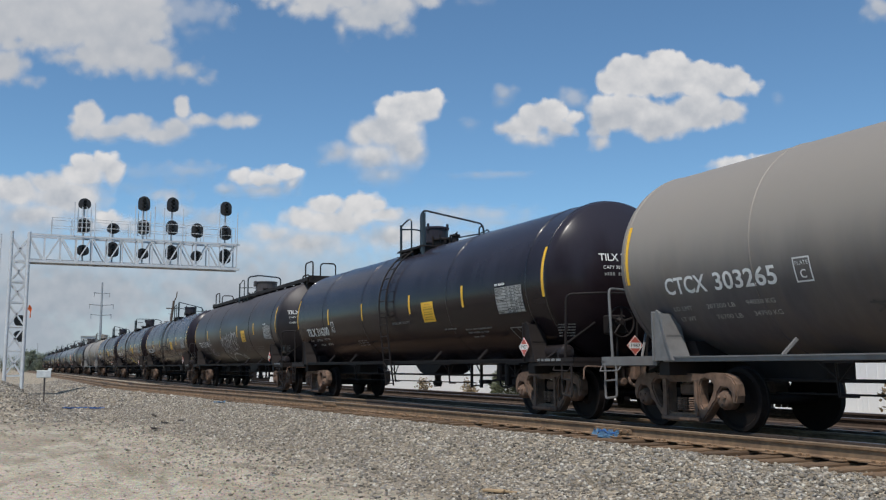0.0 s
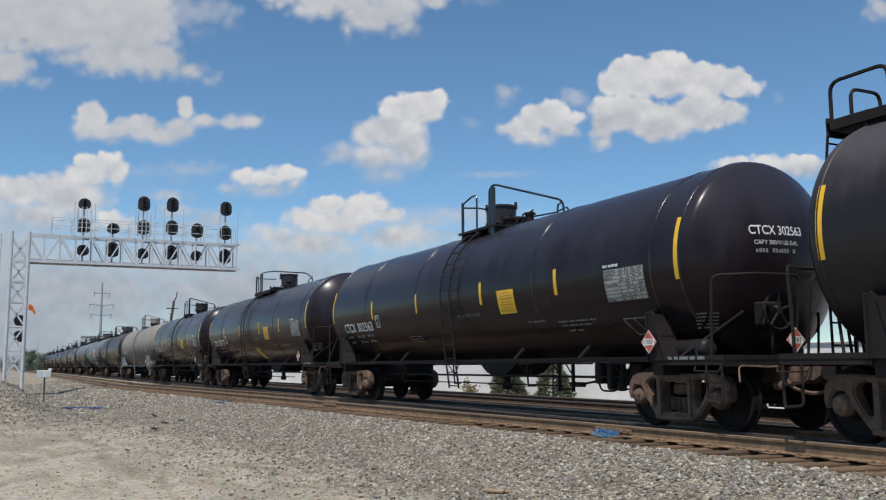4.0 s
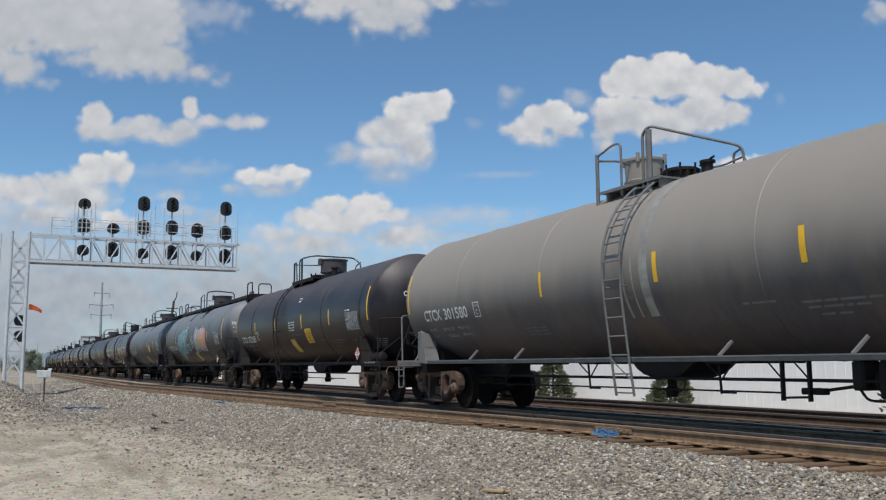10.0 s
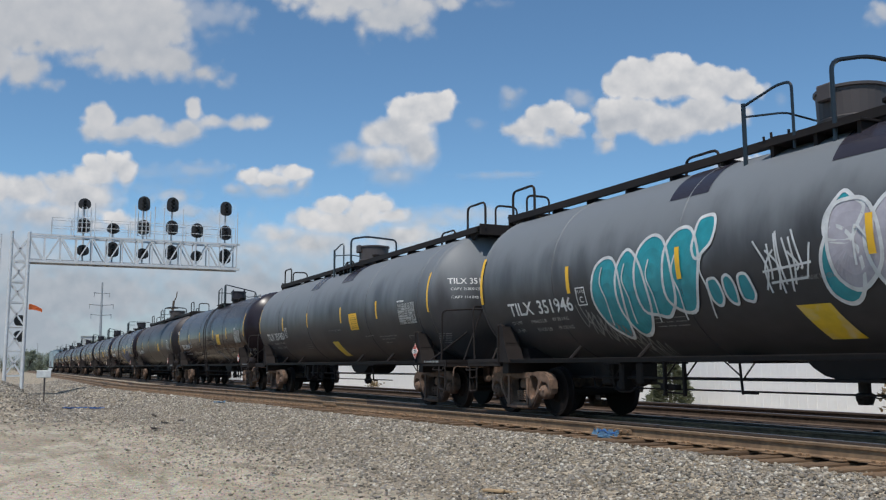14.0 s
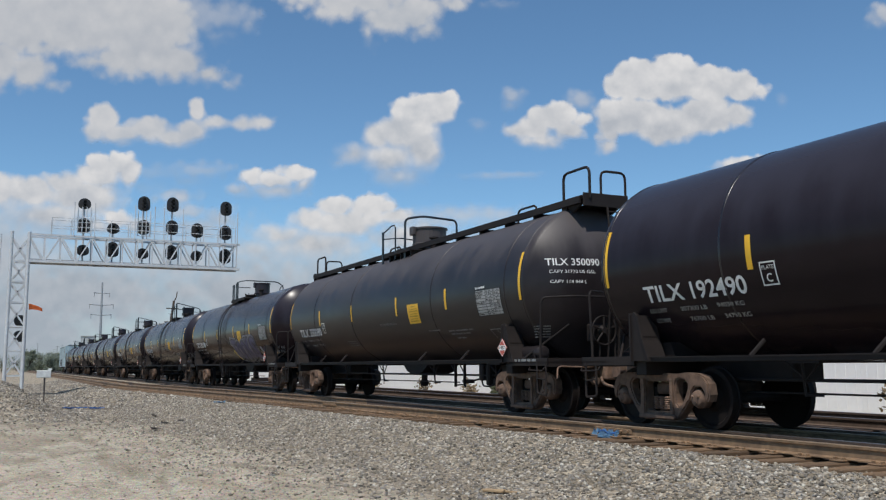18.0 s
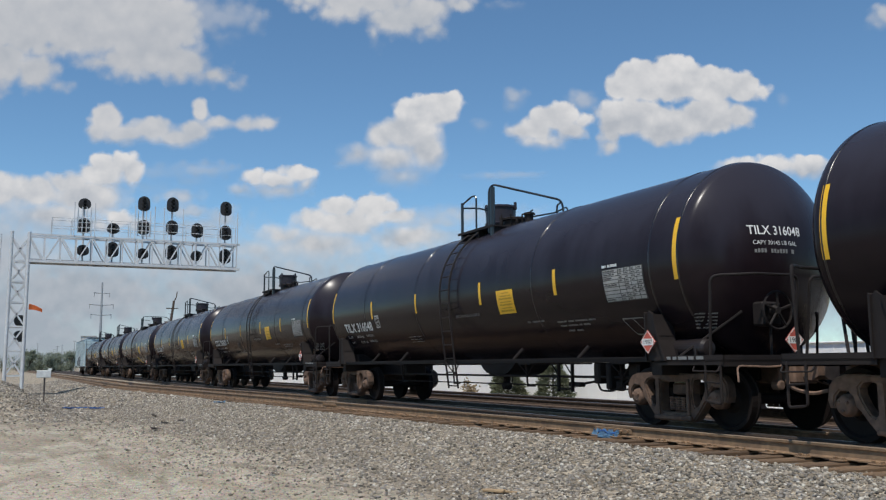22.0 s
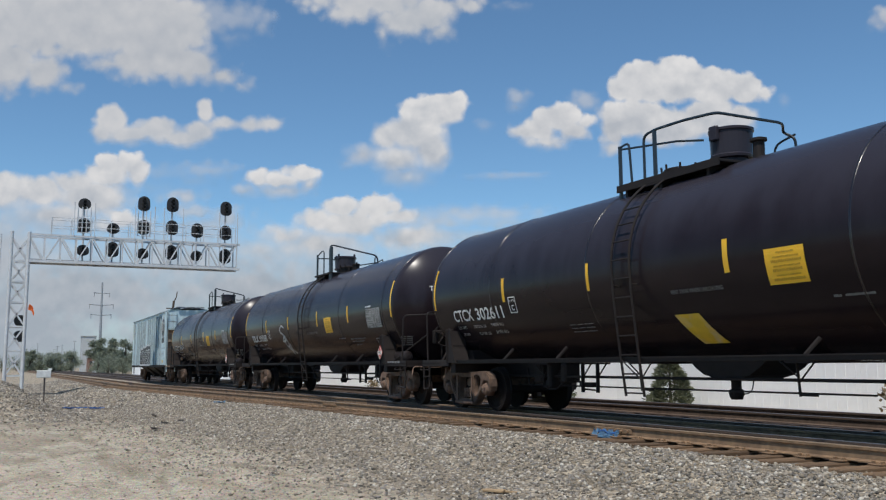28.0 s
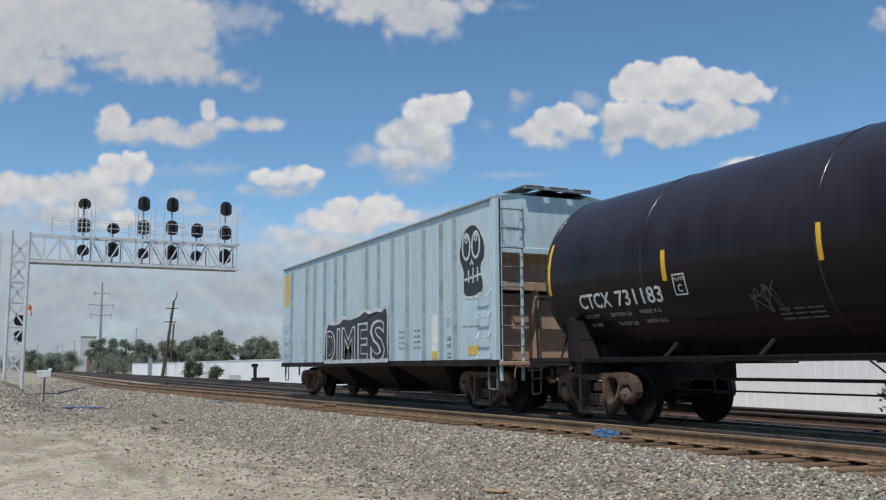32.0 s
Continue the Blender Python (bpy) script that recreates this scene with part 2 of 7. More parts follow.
def box(bm, x0, x1, y0, y1, z0, z1, bevel=0.0, m=None):
    a = bmesh.ops.create_cube(bm, size=1.0)
    vs = a["verts"]
    for v in vs:
        v.co = Vector((x0 + (v.co.x + 0.5) * (x1 - x0), y0 + (v.co.y + 0.5) * (y1 - y0), z0 + (v.co.z + 0.5) * (z1 - z0)))
    if bevel:
        es = list({e for v in vs for e in v.link_edges})
        r = bmesh.ops.bevel(bm, geom=es, offset=bevel, segments=1, affect="EDGES", clamp_overlap=True)
        vs = list({v for fc in r["faces"] for v in fc.verts} | {v for v in vs if v.is_valid})
    if m is not None:
        bmesh.ops.transform(bm, matrix=m, verts=vs)
    return vs


def tube(bm, pts, r, seg=6, r_end=None):
    """A round bar along points."""
    pts = [Vector(p) for p in pts]
    rings = []
    prev = None
    for i, p in enumerate(pts):
        d = (pts[min(i + 1, len(pts) - 1)] - pts[max(i - 1, 0)]).normalized()
        ref = prev if prev is not None and abs(prev.dot(d)) < 0.95 else (Vector((0, 0, 1)) if abs(d.z) < 0.9 else Vector((1, 0, 0)))
        a = (ref - d * ref.dot(d)).normalized()
        prev = a
        b = d.cross(a)
        rad = r if r_end is None else r + (r_end - r) * i / (len(pts) - 1)
        rings.append([bm.verts.new(p + (a * math.cos(2 * math.pi * k / seg) + b * math.sin(2 * math.pi * k / seg)) * rad) for k in range(seg)])
    for q, w in zip(rings, rings[1:]):
        for k in range(seg):
            bm.faces.new((q[k], q[(k + 1) % seg], w[(k + 1) % seg], w[k]))
    bm.faces.new(list(reversed(rings[0])))
    bm.faces.new(rings[-1])


def bend(pts, radius=0.08, steps=3):
    """Rounds the corners of a bent bar."""
    pts = [Vector(p) for p in pts]
    out = [pts[0]]
    for a, b, c in zip(pts, pts[1:], pts[2:]):
        u, w = (a - b), (c - b)
        k = min(radius, u.length * 0.45, w.length * 0.45)
        p, q = b + u.normalized() * k, b + w.normalized() * k
        for i in range(steps + 1):
            t = i / steps
            out.append(p * (1 - t) ** 2 + b * 2 * t * (1 - t) + q * t * t)
    return out + [pts[-1]]


def lathe(bm, profile, seg=32, axis="x", at=(0, 0, 0)):
    """Turns (along, radius) points round an axis."""
    rings = []
    for a, r in profile:
        ring = []
        for k in range(seg):
            t = 2 * math.pi * k / seg
            c, s = r * math.cos(t), r * math.sin(t)
            co = {"x": (a, c, s), "y": (c, a, s), "z": (c, s, a)}[axis]
            ring.append(bm.verts.new(Vector(at) + Vector(co)))
        rings.append(ring)
    for q, w in zip(rings, rings[1:]):
        for k in range(seg):
            bm.faces.new((q[k], q[(k + 1) % seg], w[(k + 1) % seg], w[k]))
    bm.faces.new(rings[0])
    bm.faces.new(rings[-1])
    bmesh.ops.recalc_face_normals(bm, faces=bm.faces)


def prism(bm, outline, y0, y1):
    """Extrudes an outline in (x, z) from y0 to y1."""
    a = [bm.verts.new((x, y0, z)) for x, z in outline]
    b = [bm.verts.new((x, y1, z)) for x, z in outline]
    bm.faces.new(a)
    bm.faces.new(list(reversed(b)))
    for i in range(len(a)):
        j = (i + 1) % len(a)
        bm.faces.new((a[j], a[i], b[i], b[j]))
    bmesh.ops.recalc_face_normals(bm, faces=bm.faces)


# ---- tank cars ----
TANK_R, TANK_Z, TANK_X, HEAD = 1.53, 2.53, 7.78, 0.70


def on_side(x, z, lift=0.004):
    dz = max(-1.5, min(1.5, z - TANK_Z))
    return Vector((x, -math.sqrt((TANK_R + lift) ** 2 - dz * dz), TANK_Z + dz * (TANK_R + lift) / TANK_R))


CROWN, KNUCKLE = 2.25, 0.22   # dish radius of the heads, and of the turn into the shell
HEAD_MID = TANK_X + HEAD - CROWN


def head_x(q):
    """How far out the head stands at a distance q from the tank's axis."""
    turn = (TANK_R - KNUCKLE) * CROWN / (CROWN - KNUCKLE)
    if q <= turn:
        return HEAD_MID + math.sqrt(CROWN * CROWN - q * q)
    d = min(KNUCKLE, q - (TANK_R - KNUCKLE))
    return TANK_X + math.sqrt(KNUCKLE * KNUCKLE - d * d)


def on_head(y, z, lift=0.006, end=1):
    q = min(TANK_R, math.sqrt(y * y + (z - TANK_Z) ** 2))
    return Vector((end * (head_x(q) + lift), y, z))


def patch(bm, x0, x1, z0, z1, lift=0.004, skew=0.0, place=on_side, n=6):
    """A thin sheet that follows the tank's side."""
    rows = []
    for i in range(n + 1):
        t = i / n
        z = z0 + (z1 - z0) * t
        rows.append([bm.verts.new(place(x + skew * t, z, lift)) for x in (x0, (x0 + x1) / 2, x1)])
    for a, b in zip(rows, rows[1:]):
        for k in range(2):
            bm.faces.new((a[k], a[k + 1], b[k + 1], b[k]))


def ribbon(bm, pts, w, lift=0.006, place=on_side, closed=False):
    """A brush stroke on the tank's side."""
    pts = [Vector(p) for p in pts]
    if closed:
        pts = pts + [pts[0]]
    rows = []
    for i, p in enumerate(pts):
        if closed:
            d = pts[(i + 1) % (len(pts) - 1)] - pts[(i - 1) % (len(pts) - 1)]
        else:
            d = pts[min(i + 1, len(pts) - 1)] - pts[max(i - 1, 0)]
        nrm = Vector((-d.y, d.x)).normalized() * w / 2
        rows.append([bm.verts.new(place(p.x + s * nrm.x, p.y + s * nrm.y, lift)) for s in (-1, 1)])
    for a, b in zip(rows, rows[1:]):
        bm.faces.new((a[0], a[1], b[1], b[0]))


def smooth_line(pts, n=5, closed=False):
    """A flowing line through a few points."""
    pts = [Vector(p) for p in pts]
    k = len(pts)
    out = []
    for i in range(k if closed else k - 1):
        p0, p1, p2, p3 = (pts[(i + j) % k] if closed else pts[max(0, min(k - 1, i + j))] for j in (-1, 0, 1, 2))
        for s in range(n):
            t = s / n
            out.append(0.5 * (2 * p1 + (p2 - p0) * t + (2 * p0 - 5 * p1 + 4 * p2 - p3) * t * t + (3 * p1 - p0 - 3 * p2 + p3) * t ** 3))
    if not closed:
        out.append(pts[-1])
    return out


def blob(bm, outline, lift=0.005, place=on_side):
    """A filled shape on the tank's side."""
    c = sum((Vector(p) for p in outline), Vector((0, 0))) / len(outline)
    rings = [[bm.verts.new(place(c.x + (p[0] - c.x) * s, c.y + (p[1] - c.y) * s, lift)) for p in outline] for s in (0.35, 0.7, 1.0)]
    hub = bm.verts.new(place(c.x, c.y, lift))
    n = len(outline)
    for k in range(n):
        bm.faces.new((hub, rings[0][k], rings[0][(k + 1) % n]))
        for a, b in zip(rings, rings[1:]):
            bm.faces.new((a[k], b[k], b[(k + 1) % n], a[(k + 1) % n]))


LETTERS = {}


def lettering(name, text, mat, parent, x, z, size, place, label="", lift=0.007, width=None, bold=0.012, flat=False):
    """Words set flush on a surface."""
    key = (text, bold)
    if key not in LETTERS:
        cu = bpy.data.curves.new("letters", "FONT")
        cu.body, cu.size, cu.offset, cu.resolution_u = text, 1.0, bold, 3
        tmp = bpy.data.objects.new("letters", cu)
        me = bpy.data.meshes.new_from_object(tmp)
        vs = [(v.co.x, v.co.y) for v in me.vertices]
        fs = [tuple(p.vertices) for p in me.polygons]
        LETTERS[key] = (vs, fs, max(v[0] for v in vs))
        bpy.data.objects.remove(tmp)
        bpy.data.curves.remove(cu)
        bpy.data.meshes.remove(me)
    vs, fs, wide = LETTERS[key]
    sx = size if width is None else width / wide
    if size > 0.3 and not flat:                         # fine enough to follow the curved shell
        bm = bmesh.new()
        pts = [bm.verts.new((a * sx, b * size, 0)) for a, b in vs]
        for fc in fs:
            bm.faces.new([pts[k] for k in fc])
        bmesh.ops.triangulate(bm, faces=list(bm.faces))
        for _ in range(3):
            long = [e for e in bm.edges if abs(e.verts[0].co.y - e.verts[1].co.y) > 0.14]
            if long:
                bmesh.ops.subdivide_edges(bm, edges=long, cuts=1)
                bmesh.ops.triangulate(bm, faces=[fc for fc in bm.faces if len(fc.verts) > 3])
        for v in bm.verts:
            v.co = place(x + v.co.x, z + v.co.y, lift)
        return part(name, bm, mat, parent, label)
    me = bpy.data.meshes.new(name)
    me.from_pydata([place(x + a * sx, z + b * size, lift) for a, b in vs], [], fs)
    return link(name, me, mat, parent, label)


def bars(bm, x0, z0, widths, h, gap=0.06, lift=0.006, place=on_side, skew=0.0):
    """A line of writing that cannot be read: words of short upright strokes."""
    x = x0
    for w in widths:
        n = max(1, round(w / (h * 0.85)))
        for k in range(n):
            a = x + w * k / n
            patch(bm, a, a + w / n * (0.72 if n > 1 else 1.0), z0, z0 + h * (1.0 if (k * 5 + n) % 4 else 0.8), lift, skew, place, 1)
        x += w + gap


def side_frame(bm):
    """One casting: pedestal jaws over the bearings, a top chord, diagonals down to the spring seat, three windows."""
    half = [(0.0, 0.83), (0.45, 0.82), (0.62, 0.84), (0.90, 0.83), (1.05, 0.78), (1.13, 0.68), (1.15, 0.52), (1.12, 0.42), (1.05, 0.42), (1.03, 0.56), (0.96, 0.63), (0.84, 0.63), (0.77, 0.56), (0.74, 0.44), (0.68, 0.40), (0.58, 0.28), (0.46, 0.15), (0.36, 0.11), (0.0, 0.11)]
    outer = half + [(-x, z) for x, z in reversed(half[1:-1])]
    window = [(0.44, 0.73), (0.52, 0.75), (0.62, 0.73), (0.68, 0.67), (0.67, 0.59), (0.60, 0.46), (0.52, 0.35), (0.46, 0.33), (0.42, 0.38), (0.40, 0.52), (0.41, 0.66)]
    middle = [(-0.27, 0.70), (0.27, 0.70), (0.30, 0.66), (0.30, 0.27), (0.26, 0.24), (-0.26, 0.24), (-0.30, 0.27), (-0.30, 0.66)]
    loops = (outer, window, [(-x, z) for x, z in window], middle)
    for y, flip in ((-0.09, 1), (0.09, -1)):
        edges = []
        for loop in loops:
            vs = [bm.verts.new((x, y, z)) for x, z in loop]
            edges += [bm.edges.new((vs[k], vs[(k + 1) % len(vs)])) for k in range(len(vs))]
        bmesh.ops.triangle_fill(bm, use_beauty=True, use_dissolve=False, edges=edges)
    verts = list(bm.verts)
    n = len(verts) // 2
    at = 0
    for loop in loops:
        m = len(loop)
        for k in range(m):
            a, b = at + k, at + (k + 1) % m
            bm.faces.new((verts[a], verts[b], verts[n + b], verts[n + a]))
        at += m
    bmesh.ops.recalc_face_normals(bm, faces=bm.faces)
    rim = [e for e in bm.edges if len(e.link_faces) == 2 and e.calc_face_angle(0) > 1.0 and abs(e.verts[0].co.y - e.verts[1].co.y) < 0.01]
    bmesh.ops.bevel(bm, geom=rim, offset=0.022, segments=2, affect="EDGES", clamp_overlap=True)
    for s in (-1, 1):                      # raised ribs down the columns and a lip under the springs
        box(bm, s * 0.31, s * 0.37, -0.13, -0.09, 0.20, 0.74, 0.012)
    box(bm, -0.42, 0.42, -0.15, -0.09, 0.13, 0.20, 0.015)


def wheelset(bm):
    for s in (-1, 1):
        y = s * 0.755
        lathe(bm, [(y - s * 0.065, 0.30), (y - s * 0.07, 0.485), (y - s * 0.04, 0.485), (y - s * 0.032, 0.462), (y + s * 0.065, 0.455), (y + s * 0.07, 0.40), (y + s * 0.035, 0.37), (y + s * 0.02, 0.20), (y + s * 0.08, 0.14), (y + s * 0.08, 0.09)], 36, "y")
    lathe(bm, [(-1.02, 0.07), (-0.8, 0.085), (0, 0.08), (0.8, 0.085), (1.02, 0.07)], 12, "y")


def bearing(bm):
    lathe(bm, [(-0.09, 0.14), (0.05, 0.14), (0.075, 0.12), (0.1, 0.115), (0.115, 0.10), (0.12, 0.05)], 28, "y")
    for k in range(3):
        a = 2 * math.pi * k / 3 + 0.5
        lathe(bm, [(0.10, 0.025), (0.135, 0.025), (0.14, 0.015)], 6, "y", (0.07 * math.cos(a), 0, 0.07 * math.sin(a)))


def springs(bm):
    lathe(bm, [(0.27 + 0.2 * k / 12, 0.06 if k % 2 else 0.042) for k in range(13)], 10, "z")


WHEELS = []


def truck(parent, x, mat):
    def bolster(bm):
        box(bm, -0.21, 0.21, -0.95, 0.95, 0.50, 0.68, 0.03)
        lathe(bm, [(0.66, 0.3), (0.80, 0.3), (0.82, 0.2)], 20, "z")
    t = link("truck", shared("truck_bolster", bolster, M["truck"]), None, parent, "rusty brown freight truck under the car", pose(x, 0, 0))
    for y in (-1.0, 1.0):
        link("side_frame", shared("side_frame", side_frame, M["truck"]), None, t, "", pose(0, y, 0))
        for cx in (-0.13, 0.0, 0.13):
            link("spring", shared("spring", springs, M["truck"]), None, t, "", pose(cx, y, 0))
        for s in (-1, 1):
            link("bearing", shared("bearing", bearing, M["truck"], True), None, t, "", pose(0.889 * s, y, 0.457, 0, 0, 0 if y > 0 else 180))

    def shoes(bm):
        for s in (-1, 1):
            for y in (-0.755, 0.755):
                box(bm, s * 0.36, s * 0.43, y - 0.05, y + 0.05, 0.3, 0.6, 0.01)
            tube(bm, [(s * 0.34, -0.8, 0.4), (s * 0.34, 0.8, 0.4)], 0.04)
    link("brake_beam", shared("brake_beam", shoes, M["wheel"]), None, t)
    for s in (-1, 1):
        w = link("wheelset", shared("wheelset", wheelset, M["wheel"], False), None, t, "", pose(0.889 * s, 0, 0.457))
        WHEELS.append((w, 0.889 * s))
    return t


def coupler(bm):
    box(bm, -0.75, 0.05, -0.09, 0.09, 0.76, 0.98, 0.02)
    prism(bm, [(0.0, 0.74), (0.16, 0.74), (0.26, 0.8), (0.26, 0.96), (0.16, 1.0), (0.0, 1.0)], -0.2, 0.2)
    tube(bm, bend([(-0.4, -0.15, 0.8), (-0.1, -0.35, 0.62), (0.25, -0.3, 0.55), (0.42, -0.2, 0.6)], 0.15), 0.028)
    tube(bm, bend([(0.12, -0.2, 0.98), (-0.1, -0.7, 0.92), (-0.12, -1.30, 0.94), (-0.02, -1.38, 0.72)], 0.08), 0.014)
    box(bm, -0.85, -0.12, -0.24, 0.24, 0.68, 1.04, 0.03)
    tube(bm, [(-0.3, -0.34, 0.9), (-0.3, -0.34, 0.62)], 0.03)
    lathe(bm, [(-0.42, 0.05), (-0.40, 0.075), (-0.28, 0.075), (-0.26, 0.05)], 10, "x", (0, -0.34, 0.66))
    tube(bm, [(0.05, -0.09, 0.74), (0.05, 0.25, 0.66), (-0.1, 0.3, 0.7)], 0.012)


WELDS = (-TANK_X + 0.03, -5.1, -1.72, 3.65, 7.1, TANK_X - 0.03)


def build_weld(bm):
    """A hand-laid bead round the shell."""
    lathe(bm, [(-0.020, TANK_R - 0.004), (-0.016, TANK_R + 0.002), (-0.008, TANK_R + 0.009), (0.0, TANK_R + 0.011), (0.008, TANK_R + 0.009), (0.016, TANK_R + 0.002), (0.020, TANK_R - 0.004)], 96, "x", (0, 0, TANK_Z))
    bmesh.ops.delete(bm, geom=[fc for fc in bm.faces if len(fc.verts) > 4], context="FACES_ONLY")


def build_tank(bm):
    turn = (TANK_R - KNUCKLE) * CROWN / (CROWN - KNUCKLE)
    wide = math.acos((turn - TANK_R + KNUCKLE) / KNUCKLE)
    head = [turn * (0.02 + 0.98 * i / 10) for i in range(11)]
    head = [(head_x(q), q) for q in head]
    head += [(TANK_X + KNUCKLE * math.sin(wide * (1 - i / 9)), TANK_R - KNUCKLE + KNUCKLE * math.cos(wide * (1 - i / 9))) for i in range(1, 10)]
    prof = [(-x, r) for x, r in head]
    for sx in WELDS:
        reach = 0.028 if abs(sx) > 7.5 else 0.2
        prof += [(sx - reach, TANK_R), (sx + reach, TANK_R)]
    prof += [(x, r) for x, r in reversed(head)]
    lathe(bm, prof, 80, "x", (0, 0, TANK_Z))


def build_sill(bm):
    for y in (0.0,):
        box(bm, -7.0, 7.0, y - 0.03, y + 0.03, 1.0, 1.075, 0.008)
        box(bm, -7.0, 7.0, y - 0.05, y + 0.05, 1.06, 1.08)


def build_stub(bm):
    box(bm, -2.0, 0.95, -0.3, 0.3, 0.72, 1.02, 0.02)
    box(bm, -0.12, 0.12, -1.4, 1.4, 0.8, 1.12, 0.01)
    prism(bm, [(-0.5, 1.0), (0.5, 1.0), (0.35, 1.3), (-0.35, 1.3)], -1.1, 1.1)


def build_saddle(bm):
    prism(bm, [(-0.10, 1.02), (0.30, 1.02), (0.16, 1.32), (0.05, 1.70), (-0.05, 1.78), (-0.10, 1.72)], -0.02, 0.02)
    prism(bm, [(-0.13, 1.02), (-0.10, 1.02), (-0.10, 1.74), (-0.13, 1.76)], -0.05, 0.30)
    prism(bm, [(0.29, 1.02), (0.33, 1.02), (0.19, 1.33), (0.08, 1.72), (0.04, 1.72), (0.155, 1.32)], -0.05, 0.30)
    for z in (1.2, 1.38):
        box(bm, -0.10, 0.18, -0.012, 0.28, z, z + 0.02)


def build_deck(bm):
    box(bm, 0.1, 1.5, -1.46, 1.46, 0.985, 1.03, 0.006)
    for y in (-1.46, 1.44):
        box(bm, 0.1, 1.5, y, y + 0.02, 0.95, 1.09)
    box(bm, 1.48, 1.5, -1.46, 1.46, 0.93, 1.09)


def build_handrail(bm):
    tube(bm, bend([(1.22, -1.44, 1.03), (1.28, -1.44, 2.2), (1.60, -0.9, 2.22), (1.62, -0.12, 2.22), (1.48, -0.12, 1.03)], 0.12, 4), 0.022, 8)


def build_step(bm):
    for y in (-1.45,):
        tube(bm, bend([(1.12, y, 1.0), (1.12, y, 0.45), (1.42, y, 0.42), (1.42, y, 1.0)], 0.05), 0.02)
        tube(bm, bend([(0.95, y * 1.03, 0.93), (0.95, y * 1.06, 0.87), (1.45, y * 1.06, 0.86), (1.45, y * 1.03, 0.93)], 0.05), 0.012)
        tube(bm, [(1.12, y, 0.72), (1.42, y, 0.70)], 0.015)


def build_brace(bm):
    tube(bm, [(0.5, -1.42, 1.05), (1.15, -0.75, 1.72)], 0.022)


def build_brake_wheel(bm):
    c = Vector((1.50, -0.42, 1.72))
    ring = [c + Vector((0.0, 0.27 * math.cos(a), 0.27 * math.sin(a))) for a in [2 * math.pi * k / 20 for k in range(21)]]
    tube(bm, ring, 0.018)
    for k in range(5):
        a = 2 * math.pi * k / 5 + 0.3
        tube(bm, [c, c + Vector((0.0, 0.27 * math.cos(a), 0.27 * math.sin(a)))], 0.02)
    lathe(bm, [(1.28, 0.03), (1.32, 0.1), (1.46, 0.1), (1.52, 0.05)], 12, "x", (0, -0.42, 1.72))
    box(bm, 1.2, 1.42, -0.62, -0.25, 1.5, 1.85, 0.03)
    tube(bm, [(1.35, -0.42, 1.6), (1.35, -0.42, 0.95)], 0.02)


def build_reservoir(bm):
    lathe(bm, [(0.35, 0.05), (0.37, 0.115), (0.42, 0.145), (1.0, 0.145), (1.05, 0.115), (1.07, 0.05)], 24, "x", (-0.2, -1.12, 1.19))
    for x in (0.3, 0.72):
        box(bm, x - 0.02, x + 0.02, -1.27, -0.97, 1.03, 1.2)


def build_end_ladder(bm):
    for y in (0.05, 0.48):
        tube(bm, [(1.48, y, 1.05), (1.50, y, 2.9), (1.36, y, 4.0)], 0.02)
    for k in range(10):
        t = k / 9
        z = 1.2 + 2.7 * t
        x = 1.48 + 0.02 * min(1, t / 0.65) - (0.13 * (t - 0.65) / 0.35 if t > 0.65 else 0)
        tube(bm, [(x, 0.05, z), (x, 0.48, z)], 0.014)


def build_ladder(bm):
    rail = []
    for k in range(14):
        a = math.radians(-8 + 72 * k / 13)
        rail.append((-math.cos(a) * (TANK_R + 0.11), TANK_Z + math.sin(a) * (TANK_R + 0.11)))
    low = [(-1.42, 0.47), (-1.50, 1.05), (-1.62, 2.1)]
    path = low + rail
    for x in (-0.83, -0.37):
        tube(bm, [(x, y, z) for y, z in path], 0.021, 6)
    d = 0.0
    done = 0.05
    for (y0, z0), (y1, z1) in zip(path, path[1:]):
        seg = math.hypot(y1 - y0, z1 - z0)
        while done <= d + seg:
            t = (done - d) / seg
            y, z = y0 + (y1 - y0) * t, z0 + (z1 - z0) * t
            tube(bm, [(-0.83, y, z), (-0.37, y, z)], 0.013)
            done += 0.3
        d += seg
    for z in (1.04, 2.2):
        for x in (-0.83, -0.37):
            tube(bm, [(x, -1.50 if z < 2 else -1.62, z), (x, -1.40, z)], 0.014)
    tube(bm, [(-0.83, -1.50, 1.04), (-0.37, -1.46, 0.72)], 0.012)


def build_platform(bm):
    for y in (-0.9, 0.4):
        box(bm, -1.6, 0.9, y, y + 0.5, 3.96, 4.0, 0.006)
        box(bm, -1.6, 0.9, y - 0.012, y + 0.012, 3.9, 4.02)
        for x in (-1.4, -0.5, 0.6):
            box(bm, x - 0.03, x + 0.03, y + 0.05, y + 0.45, 3.75, 3.98)


